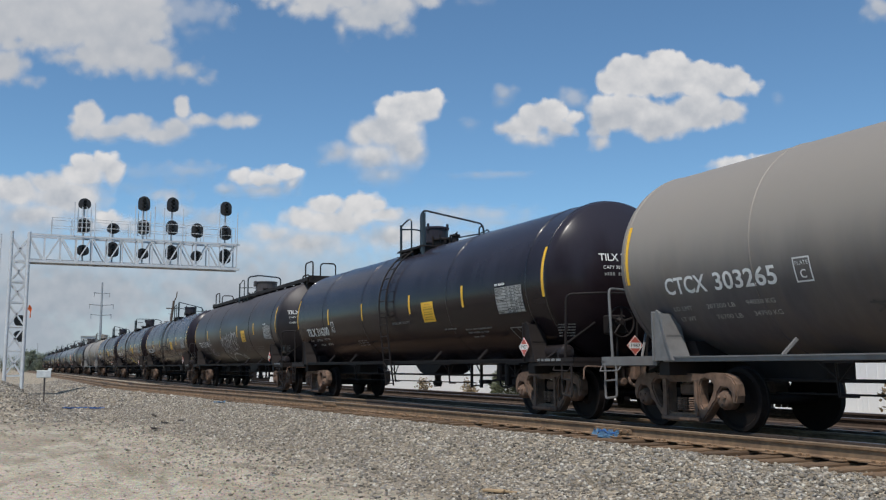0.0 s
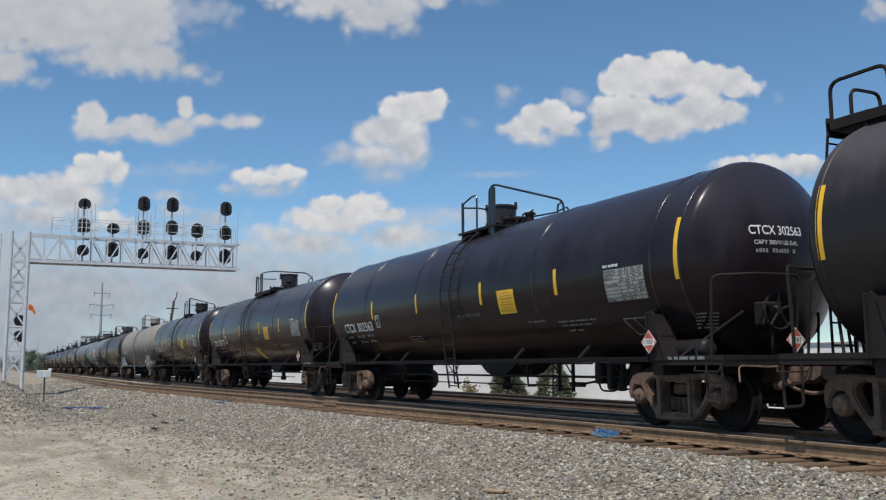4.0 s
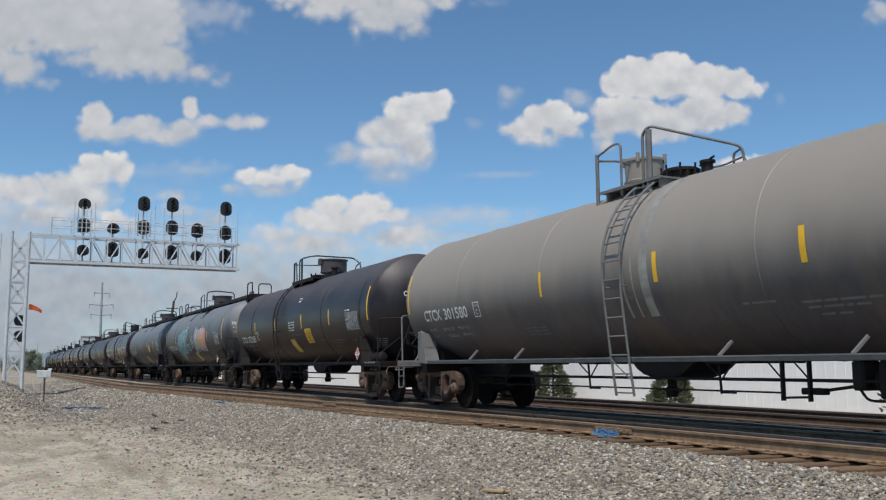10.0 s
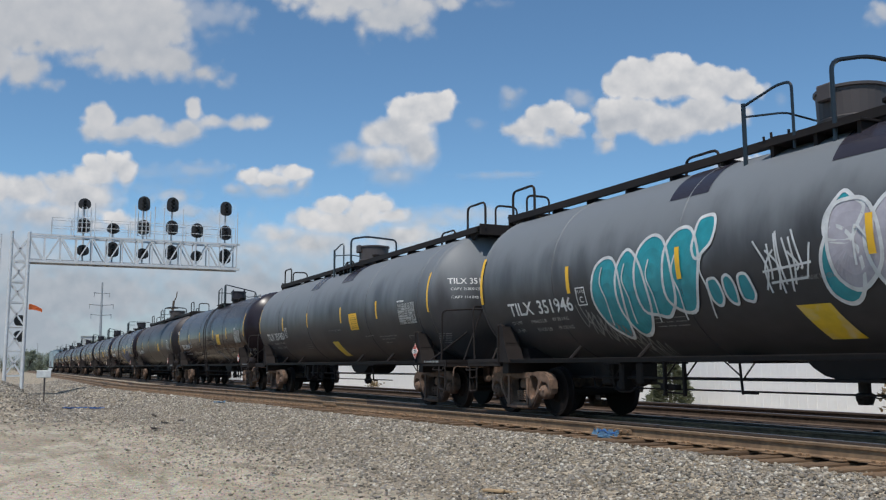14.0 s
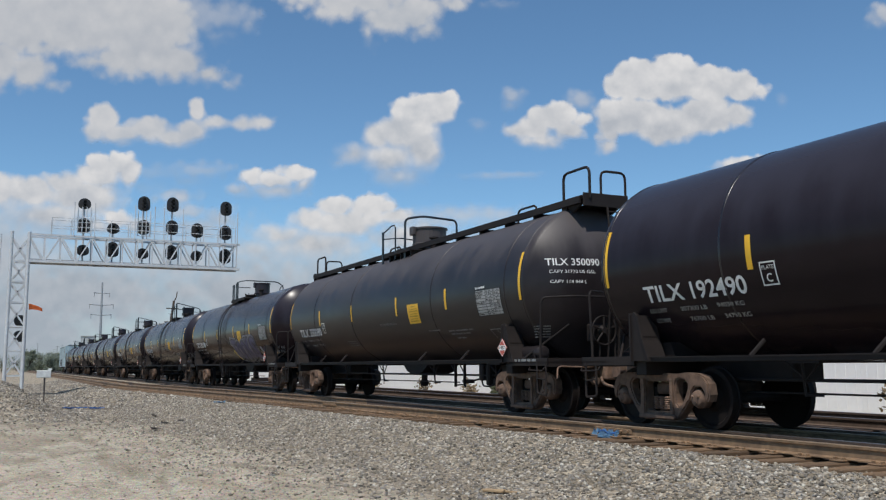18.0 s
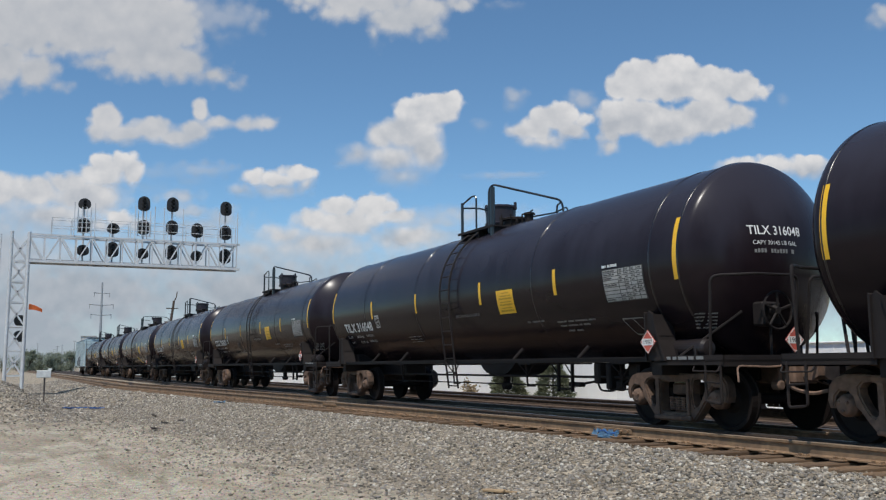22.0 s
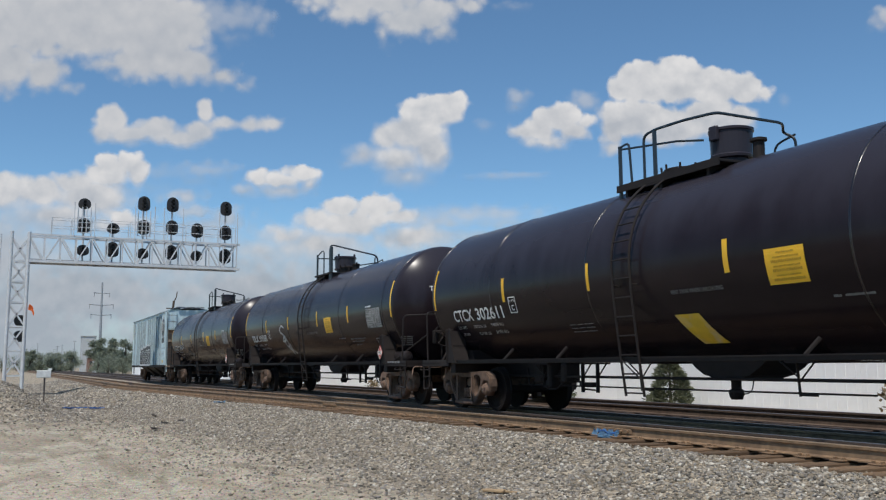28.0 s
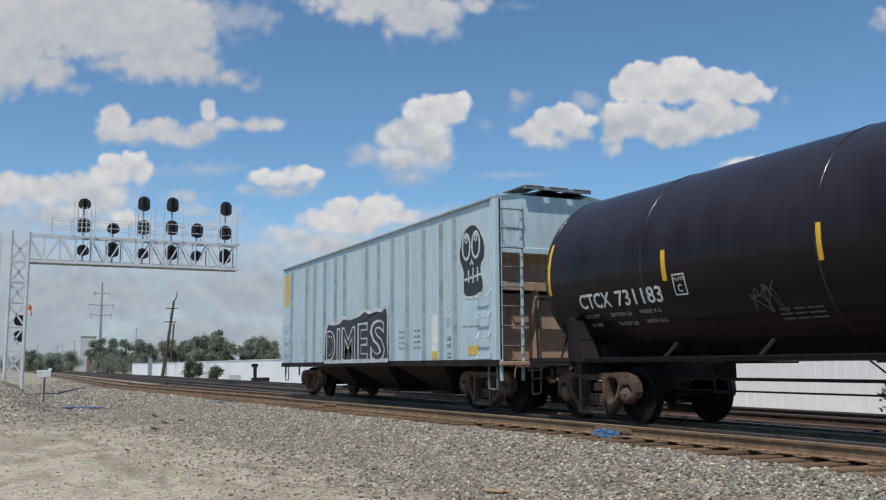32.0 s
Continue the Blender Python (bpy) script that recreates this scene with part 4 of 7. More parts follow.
    lettering("plate_letter", "C", M["white"], pl, -4.32, 2.02, 0.15, on_side)
    head = lambda a, b, k: on_head(a, b, k)
    lettering("head_mark", marks, M["white"], car, -1.2 if walkway else -0.72, 2.83, 0.19, head, width=1.0 if walkway else 0.92, bold=0.012)
    lettering("head_capacity", capacity + " US GAL", M["white"], car, -1.15 if walkway else -0.66, 2.68, 0.09, head, width=0.85 if walkway else 0.75, bold=0.0)
    def head_lines(bm):
        bars(bm, -0.64, 2.56, (0.2, 0.3, 0.05), 0.06, 0.06, place=head) if not walkway else None
        for k in range(5):
            bars(bm, -1.28 + 0.01 * k, 1.68 - 0.05 * k, (0.08, 0.12), 0.022, 0.03, place=head)
    tagged(link("head_stencil", shared("head_lines_w" if walkway else "head_lines", head_lines, M["letter_dim"]), None, car), kind="stuff")
    if walkway:
        lettering("head_litres", "CAPY 114 848 L", M["white"], car, -1.14, 2.49, 0.09, head, width=0.66, bold=0.0)
    placard(car, pose(7.05, -1.545, 1.30))
    if not walkway:
        placard(car, pose(8.60, -0.18, 1.30, 0, 0, 90))
    # white stencil on the deck edge
    tagged(link("deck_stencil", shared("deck_stencil", lambda bm: [box(bm, a, b, -1.4635, -1.4605, 1.03, 1.075) for a, b in ((7.2, 7.45), (7.5, 7.58), (7.62, 7.8), (7.84, 7.95), (8.0, 8.15))], M["letter_dim"]), None, car), kind="stuff")
    return car


# ---- ground, tracks ----
def siding(x):
    """How far the siding's rails stand off the train's rails."""
    s = -x
    if s < 2:
        return 0.3
    return 0.3 + 0.012 * min(s - 2, 12) ** 1.4 + (max(0.0, s - 14) * 0.075 if s < 55 else 41 * 0.075)


def ground_z(x, y):
    near = siding(x) if x > -120 else siding(-120)
    edge = RAIL_Y - near - 0.62          # foot of the ties
    crest = TIE_TOP - 0.045
    if y < edge:
        t = min(1.0, (edge - y) / 2.4)
        z = crest + (FLAT - crest) * (t * t * (3 - 2 * t))
    elif y < FAR_Y + 2.0:
        z = crest - 0.02
    else:
        t = min(1.0, (y - FAR_Y - 2.0) / 1.5)
        z = crest + (-0.45 - crest) * t
    if -90 < x < 6 and y < edge:
        z += 0.05 * noise.noise(Vector((x * 0.35, y * 0.5, 0))) + 0.012 * noise.noise(Vector((x * 2.1, y * 2.3, 3)))
        # heap of stone by the signal mast
        z += 1.1 * math.exp(-(((x + 37) / 4.5) ** 2 + ((y + 0.2) / 1.3) ** 2))
    return z


def ground_sheet():
    xs = sorted(set([-4000, -2000, -1000, -500, -300, -200, -150, -120, -100, -90, -80] + [round(-70 + 0.5 * k, 2) for k in range(60)] + [round(-40 + 0.2 * k, 2) for k in range(225)] + [8, 12, 20, 40, 80, 160, 400, 1000, 3000]))
    ys = sorted(set([-3000, -1000, -300, -100, -40, -20, -12, -8, -6, -5] + [round(-4 + 0.2 * k, 2) for k in range(70)] + [10.5, 11.5, 13, 14, 15, 16, 16.4, 16.8, 17.2, 17.6, 18, 19, 22, 30, 60, 120, 300, 1000, 4000]))
    vs = [(x, y, ground_z(x, y)) for x in xs for y in ys]
    n = len(ys)
    fs = [(i * n + j, (i + 1) * n + j, (i + 1) * n + j + 1, i * n + j + 1) for i in range(len(xs) - 1) for j in range(n - 1)]
    me = bpy.data.meshes.new("ground")
    me.from_pydata(vs, [], fs)
    for p in me.polygons:
        p.use_smooth = True
    return me


def ground_material():
    m = bpy.data.materials.new("yard_ground")
    m.use_nodes = True
    n, l = m.node_tree.nodes, m.node_tree.links
    b = n["Principled BSDF"]
    b.inputs["Roughness"].default_value = 0.95
    tc = n.new("ShaderNodeTexCoord")
    vor = n.new("ShaderNodeTexVoronoi")
    vor.inputs["Scale"].default_value = 17.0
    l.new(tc.outputs["Object"], vor.inputs["Vector"])
    ramp = n.new("ShaderNodeValToRGB")
    ramp.color_ramp.elements[0].color, ramp.color_ramp.elements[1].color = (0.15, 0.13, 0.102, 1), (0.44, 0.38, 0.295, 1)
    ramp.color_ramp.elements[0].position, ramp.color_ramp.elements[1].position = 0.1, 0.85
    l.new(vor.outputs["Color"], ramp.inputs["Fac"])
    broad = n.new("ShaderNodeTexNoise")
    broad.inputs["Scale"].default_value, broad.inputs["Detail"].default_value = 0.35, 6.0
    l.new(tc.outputs["Object"], broad.inputs["Vector"])
    fine = n.new("ShaderNodeTexNoise")
    fine.inputs["Scale"].default_value, fine.inputs["Detail"].default_value = 9.0, 8.0
    l.new(tc.outputs["Object"], fine.inputs["Vector"])
    dirt = n.new("ShaderNodeValToRGB")
    dirt.color_ramp.elements[0].color, dirt.color_ramp.elements[1].color = (0.275, 0.23, 0.16, 1), (0.455, 0.39, 0.283, 1)
    dirt.color_ramp.elements[0].position, dirt.color_ramp.elements[1].position = 0.3, 0.7
    l.new(fine.outputs["Fac"], dirt.inputs["Fac"])
    # bare dirt where the yard is driven on, loose stone nearer the track
    sep = n.new("ShaderNodeSeparateXYZ")
    l.new(tc.outputs["Object"], sep.inputs[0])
    away = n.new("ShaderNodeMapRange")
    away.inputs["From Min"].default_value, away.inputs["From Max"].default_value = 5.6, 3.0
    l.new(sep.outputs["Y"], away.inputs["Value"])
    add = n.new("ShaderNodeMath")
    add.operation = "MULTIPLY_ADD"
    add.inputs[1].default_value, add.inputs[2].default_value = 3.2, -1.2
    l.new(broad.outputs["Fac"], add.inputs[0])
    sm = n.new("ShaderNodeMath")
    sm.operation = "ADD"
    sm.use_clamp = True
    l.new(add.outputs["Value"], sm.inputs[0])
    l.new(away.outputs["Result"], sm.inputs[1])
    mulm = n.new("ShaderNodeMath")
    mulm.operation = "MULTIPLY"
    mulm.use_clamp = True
    reach = n.new("ShaderNodeMapRange")
    reach.inputs["From Min"].default_value, reach.inputs["From Max"].default_value = -31.0, -25.0
    reach.inputs["To Min"].default_value = 0.18
    l.new(sep.outputs["X"], reach.inputs["Value"])
    both = n.new("ShaderNodeMath")
    both.operation = "MULTIPLY"
    l.new(away.outputs["Result"], both.inputs[0])
    l.new(reach.outputs["Result"], both.inputs[1])
    l.new(sm.outputs["Value"], mulm.inputs[0])
    l.new(both.outputs["Value"], mulm.inputs[1])
    grit = n.new("ShaderNodeTexVoronoi")
    grit.inputs["Scale"].default_value = 70.0
    l.new(tc.outputs["Object"], grit.inputs["Vector"])
    gr = n.new("ShaderNodeMix")
    gr.data_type, gr.blend_type = "RGBA", "OVERLAY"
    gr.inputs["Factor"].default_value = 0.5
    l.new(dirt.outputs["Color"], gr.inputs["A"])
    l.new(grit.outputs["Color"], gr.inputs["B"])
    bw = n.new("ShaderNodeHueSaturation")
    bw.inputs["Saturation"].default_value = 0.8
    l.new(gr.outputs["Result"], bw.inputs["Color"])
    mix = n.new("ShaderNodeMix")
    mix.data_type = "RGBA"
    l.new(mulm.outputs["Value"], mix.inputs["Factor"])
    l.new(ramp.outputs["Color"], mix.inputs["A"])
    l.new(bw.outputs["Color"], mix.inputs["B"])
    # patches: damp dirt, fines and dust
    blot = n.new("ShaderNodeTexNoise")
    blot.inputs["Scale"].default_value, blot.inputs["Detail"].default_value, blot.inputs["Distortion"].default_value = 0.9, 7.0, 1.2
    squash = n.new("ShaderNodeMapping")
    squash.inputs["Scale"].default_value = (0.55, 1.6, 1.0)
    l.new(tc.outputs["Object"], squash.inputs["Vector"])
    l.new(squash.outputs["Vector"], blot.inputs["Vector"])
    br = n.new("ShaderNodeValToRGB")
    br.color_ramp.elements[0].color, br.color_ramp.elements[1].color = (0.66, 0.62, 0.55, 1), (1.12, 1.10, 1.06, 1)
    br.color_ramp.elements[0].position, br.color_ramp.elements[1].position = 0.34, 0.62
    l.new(blot.outputs["Fac"], br.inputs["Fac"])
    patchy = n.new("ShaderNodeMix")
    patchy.data_type, patchy.blend_type = "RGBA", "MULTIPLY"
    patchy.inputs["Factor"].default_value = 1.0
    l.new(mix.outputs["Result"], patchy.inputs["A"])
    l.new(br.outputs["Color"], patchy.inputs["B"])
    l.new(patchy.outputs["Result"], b.inputs["Base Color"])
    bp = n.new("ShaderNodeBump")
    bp.inputs["Strength"].default_value, bp.inputs["Distance"].default_value = 0.8, 0.03
    hm = n.new("ShaderNodeMath")
    hm.operation = "MULTIPLY_ADD"
    hm.inputs[1].default_value = -0.9
    l.new(vor.outputs["Distance"], hm.inputs[0])
    l.new(fine.outputs["Fac"], hm.inputs[2])
    l.new(hm.outputs["Value"], bp.inputs["Height"])
    l.new(bp.outputs["Normal"], b.inputs["Normal"])
    return m


M["ground"] = ground_material()
tagged(link("ground", ground_sheet(), M["ground"]), "pale gravel and dry dirt of a rail yard", "ground", kind="structure")

RAIL_PROFILE = [(-0.07, -0.175), (0.07, -0.175), (0.07, -0.163), (0.015, -0.145), (0.009, -0.05), (0.034, -0.038), (0.036, -0.008), (0.028, 0.0), (-0.028, 0.0), (-0.036, -0.008), (-0.034, -0.038), (-0.009, -0.05), (-0.015, -0.145), (-0.07, -0.163)]


def rail_mesh(name, line, worn):
    """Sweeps the rail section along (x, y) points."""
    vs, fs = [], []
    n = len(RAIL_PROFILE)
    for i, (x, y) in enumerate(line):
        a, b = line[max(i - 1, 0)], line[min(i + 1, len(line) - 1)]
        dx, dy = b[0] - a[0], b[1] - a[1]
        k = math.hypot(dx, dy)
        for px, pz in RAIL_PROFILE:
            vs.append((x - dy / k * px, y + dx / k * px, pz))
    for i in range(len(line) - 1):
        for j in range(n):
            q = (j + 1) % n
            fs.append((i * n + j, (i + 1) * n + j, (i + 1) * n + q, i * n + q))
    fs += [tuple(range(n)), tuple(reversed(range((len(line) - 1) * n, len(line) * n)))]
    me = bpy.data.meshes.new(name)
    me.from_pydata(vs, [], fs)
    me.materials.append(M["rail_dark"] if worn else M["rail"])
    me.materials.append(M["railhead"] if worn else M["railhead_dull"])
    for i, p in enumerate(me.polygons):
        if i < (len(line) - 1) * n and i % n in (6, 7, 8):
            p.material_index = 1
    return me


def tie_mesh(length, mat="tie"):
    bm = bmesh.new()
    box(bm, -0.115, 0.115, -length / 2, length / 2, -0.18, 0.0, 0.012)
    me = mesh_of(bm, "tie")
    me.materials.append(M[mat])
    return me


def tie_plate(bm):
    box(bm, -0.09, 0.09, -0.17, 0.17, 0.0, 0.016, 0.004)
    for sx in (-0.06, 0.06):
        for sy in (-0.1, 0.1):
            box(bm, sx - 0.014, sx + 0.014, sy - 0.02, sy + 0.02, 0.016, 0.045)


def joint_bar(bm):
    box(bm, -0.45, 0.45, -0.045, -0.012, -0.13, -0.045, 0.008)
    for k in range(6):
        x = -0.375 + 0.15 * k
        tube(bm, [(x, -0.04, -0.09), (x, -0.085, -0.09)], 0.02, 6)


TIE = tie_mesh(2.6)
LONG_TIE = tie_mesh(3.2)
OILY_SHADED_TIE = tie_mesh(2.6, "tie_oily_shaded")
rnd = random.Random(11)


def track(name, label, lines, worn, tie_x, mid, long_from=None, plates=()):
    t = tagged(new(name), label, "track", kind="structure")
    for line in lines:
        link("rail", rail_mesh("rail", line, worn), None, t)
    for x in tie_x:
        y = mid(x)
        me = LONG_TIE if long_from is not None and x > long_from else (OILY_SHADED_TIE if worn else TIE)
        off = -0.33 if me is LONG_TIE else 0
        link("tie", me, None, t, "", pose(x + rnd.uniform(-0.03, 0.03), y + off + rnd.uniform(-0.06, 0.06), TIE_TOP + rnd.uniform(-0.012, 0.004), 0, 0, rnd.uniform(-1.5, 1.5)))
    pm = shared("tie_plate", tie_plate, M["rail"])
    for x, y in plates:
        link("tie_plate", pm, None, t, "", pose(x, y, TIE_TOP + 0.002))
    return t


LONG = [-1200, -400, -200, -100, -60, -40, -20, 0, 20, 60]
near_ties = [1.5 - 0.52 * k for k in range(118)]
main = track("main_track", "worn steel rails on dark timber ties", [[(x, RAIL_Y + o) for x in LONG] for o in (0.0, 1.51)], True, near_ties, lambda x: TRACK_Y, -16.0,
             [(x, RAIL_Y) for x in near_ties[:80]])
curve = [3 - 1.0 * k for k in range(75)] + [-80, -120, -300, -900]
branch = track("siding_track", "rusty siding rails that join the train's track", [[(x, RAIL_Y - siding(x)) for x in curve], [(x, RAIL_Y + 1.51 - siding(x)) for x in curve if x < -6]], False,
               [-16.6 - 0.52 * k for k in range(90)], lambda x: TRACK_Y - siding(x), None, [(x, RAIL_Y - siding(x)) for x in near_ties[:90]])
for jx in (-12.2, -3.9, -24.0):
    link("joint_bar", shared("joint_bar", joint_bar, M["rail"]), None, branch, "", pose(jx, RAIL_Y - siding(jx), 0, 0, 0, 4))
far = track("far_track", "rusty rails of the track behind the train", [[(x, FAR_Y + o) for x in LONG] for o in (-0.755, 0.755)], True, [2 - 0.55 * k for k in range(150)], lambda x: FAR_Y)


# brown dirt that fills the ties, one strip to a track
def trackbed(centre, half, xs, drop):
    vs, fs = [], []
    m = 14
    for x in xs:
        for j in range(m + 1):
            y = centre(x) - half + 2 * half * j / m
            z = TIE_TOP - drop + 0.03 * noise.noise(Vector((x * 2.3, y * 2.6, 5))) * (1 if x > -60 else 0)
            if j in (0, m):
                y, z = y + 0.10 * noise.noise(Vector((x * 1.7, 2 + j, 2))), TIE_TOP - 0.085
            vs.append((x, y, z))
    for i in range(len(xs) - 1):
        for j in range(m):
            a = i * (m + 1) + j
            fs.append((a, a + 1, a + m + 2, a + m + 1))
    me = bpy.data.meshes.new("trackbed")
    me.from_pydata(vs, [], fs)
    for p in me.polygons:
        p.use_smooth = True
    return me


BED_X = [4 - 0.25 * k for k in range(200)] + [-50, -60, -80, -120, -200, -500, -1200]
BED_LABEL = "brown dirt and fine stone packed between the ties"
tagged(link("trackbed", trackbed(lambda x: TRACK_Y, 1.27, BED_X, 0.016), M["bed_oily_shaded"]), BED_LABEL, "trackbed", kind="structure")
tagged(link("trackbed", trackbed(lambda x: TRACK_Y - siding(x), 1.27, BED_X, 0.048), M["bed"]), BED_LABEL, "trackbed", kind="structure")
tagged(link("trackbed", trackbed(lambda x: FAR_Y, 1.35, BED_X, 0.018), M["bed_oily_shaded"]), BED_LABEL, "trackbed", kind="structure")


# pale stone between the tracks where they part
def parting(x):
    return TRACK_Y - siding(x) / 2


def stone_strip():
    vs, fs = [], []
    xs = [-30 - 0.5 * k for k in range(80)] + [-80, -120, -200, -500, -1200]
    m = 10
    for x in xs:
        half = max(0.02, siding(x) / 2 - 0.86)
        for j in range(m + 1):
            y = parting(x) - half + 2 * half * j / m
            vs.append((x, y, TIE_TOP + 0.02 + 0.03 * noise.noise(Vector((x * 1.9, y * 2.2, 9))) - (0.1 if j in (0, m) else 0)))
    for i in range(len(xs) - 1):
        for j in range(m):
            a = i * (m + 1) + j
            fs.append((a, a + 1, a + m + 2, a + m + 1))
    me = bpy.data.meshes.new("ballast_strip")
    me.from_pydata(vs, [], fs)
    return me


tagged(link("ballast_strip", stone_strip(), M["ground"]), "pale crushed stone between the parting tracks", "ballast", kind="structure")


# ---- sky: drifting clouds, far behind everything ----
CLOUD_FAR = 2600.0
UNIT = CLOUD_FAR / 1600.0     # metres on the cloud sheet for a step of 1/1600 of the distance
RIGHT = AIM.cross(Vector((0, 0, 1))).normalized()
TOP = RIGHT.cross(AIM).normalized()


def cloud_material(name, blobs, edge, rough, bright, low, thick, far, base_soft):
    """A billowing cloud out of merged puffs; lengths in steps of UNIT metres."""
    m = bpy.data.materials.new(name)
    m.use_nodes = True
    n, l = m.node_tree.nodes, m.node_tree.links
    n.clear()

    def math_node(op, a, b=None, c=None, clamp=False):
        q = n.new("ShaderNodeMath")
        q.operation, q.use_clamp = op, clamp
        for i, v in enumerate((a, b, c)):
            if v is None:
                continue
            if isinstance(v, (int, float)):
                q.inputs[i].default_value = v
            else:
                l.new(v, q.inputs[i])
        return q.outputs[0]

    def vec(op, a, b):
        q = n.new("ShaderNodeVectorMath")
        q.operation = op
        for i, v in enumerate((a, b)):
            if isinstance(v, tuple):
                q.inputs[i].default_value = v
            elif isinstance(v, float):
                q.inputs["Scale"].default_value = v
            else:
                l.new(v, q.inputs[i])
        return q.outputs["Value"] if op == "LENGTH" else q.outputs[0]

    tc = n.new("ShaderNodeTexCoord").outputs["Object"]
    seed = float(blobs[0][0] % 37) + 3.0 * len(blobs)
    p = vec("SCALE", tc, 1.0 / (UNIT * far))

    def fbm(where, size, detail, shift, rough_=0.5):
        q = n.new("ShaderNodeTexNoise")
        q.inputs["Scale"].default_value, q.inputs["Detail"].default_value, q.inputs["Roughness"].default_value = 1.0 / size, detail, rough_
        l.new(vec("ADD", where, (seed + shift, seed * 0.7 + shift, seed * 1.3)), q.inputs["Vector"])
        return q

    w1 = vec("SCALE", vec("SUBTRACT", fbm(p, 46.0, 2.0, 0.0).outputs["Color"], (0.5, 0.5, 0.5)), 15.0 * rough)
    w2 = vec("SCALE", vec("SUBTRACT", fbm(p, 15.0, 3.0, 900.0).outputs["Color"], (0.5, 0.5, 0.5)), 9.0 * rough)
    q = vec("ADD", vec("ADD", p, w1), w2)
    field = None
    for bx, by, rx, ry in blobs:
        d = vec("LENGTH", vec("MULTIPLY", vec("SUBTRACT", q, (bx, by, 0.0)), (1.0 / rx, 1.0 / ry, 0.0)), (0.0, 0.0, 0.0))
        e = math_node("MULTIPLY_ADD", d, -float(min(rx, ry)), float(min(rx, ry)))
        field = e if field is None else math_node("SMOOTH_MAX", field, e, 7.0)
    # rounded knobs along the rim, then wisps
    vor = n.new("ShaderNodeTexVoronoi")
    vor.feature = "SMOOTH_F1"
    vor.inputs["Scale"].default_value, vor.inputs["Smoothness"].default_value = 1.0 / 21.0, 0.45
    l.new(vec("ADD", p, vec("SCALE", w2, 0.5)), vor.inputs["Vector"])
    knob = math_node("MULTIPLY_ADD", vor.outputs["Distance"], -13.0 * rough, 5.5 * rough)
    wisp = fbm(p, 24.0, 6.0, 2100.0, 0.58).outputs["Fac"]
    rim = math_node("ADD", math_node("ADD", field, knob), math_node("MULTIPLY_ADD", wisp, 15.0 * rough, 2.0 - 7.0 * rough))
    tops = float(max(b[1] + b[3] for b in blobs))
    base = float(min(b[1] - b[3] for b in blobs))
    lift = n.new("ShaderNodeSeparateXYZ")
    l.new(q, lift.inputs[0])
    high = math_node("DIVIDE", math_node("SUBTRACT", lift.outputs["Y"], base), tops - base, clamp=True)
    mr = n.new("ShaderNodeMapRange")
    mr.interpolation_type = "SMOOTHSTEP"
    mr.inputs["From Min"].default_value, mr.inputs["To Max"].default_value = -0.35 * edge, thick
    l.new(rim, mr.inputs["Value"])
    l.new(math_node("MULTIPLY_ADD", math_node("POWER", math_node("SUBTRACT", 1.0, high), 1.5), base_soft, edge), mr.inputs["From Max"])
    # light from above on the billows: crowns bright, bases greyer
    above = fbm(vec("ADD", p, (0.0, 9.0, 0.0)), 52.0, 4.0, 3300.0).outputs["Fac"]
    below = fbm(vec("ADD", p, (0.0, -9.0, 0.0)), 52.0, 4.0, 3300.0).outputs["Fac"]
    billow = math_node("MULTIPLY", math_node("SUBTRACT", below, above), 1.5)
    bump = math_node("MULTIPLY_ADD", vor.outputs["Distance"], -0.34, 0.14)
    thin = math_node("MULTIPLY_ADD", rim, -0.004, 0.06)
    lit = math_node("ADD", math_node("ADD", math_node("MULTIPLY_ADD", high, 0.78, 0.14), thin), math_node("ADD", billow, bump), clamp=True)
    mix = n.new("ShaderNodeMix")
    mix.data_type = "RGBA"
    mix.inputs["A"].default_value, mix.inputs["B"].default_value = (*low, 1), (*bright, 1)
    l.new(lit, mix.inputs["Factor"])
    em = n.new("ShaderNodeEmission")
    l.new(mix.outputs["Result"], em.inputs["Color"])
    tr = n.new("ShaderNodeBsdfTransparent")
    ms = n.new("ShaderNodeMixShader")
    l.new(mr.outputs["Result"], ms.inputs["Fac"])
    l.new(tr.outputs[0], ms.inputs[1])
    l.new(em.outputs[0], ms.inputs[2])
    out = n.new("ShaderNodeOutputMaterial")
    l.new(ms.outputs[0], out.inputs["Surface"])
    return m


CLOUDS = []
WHITE, DIM = (0.745, 0.74, 0.745), (0.585, 0.595, 0.62)


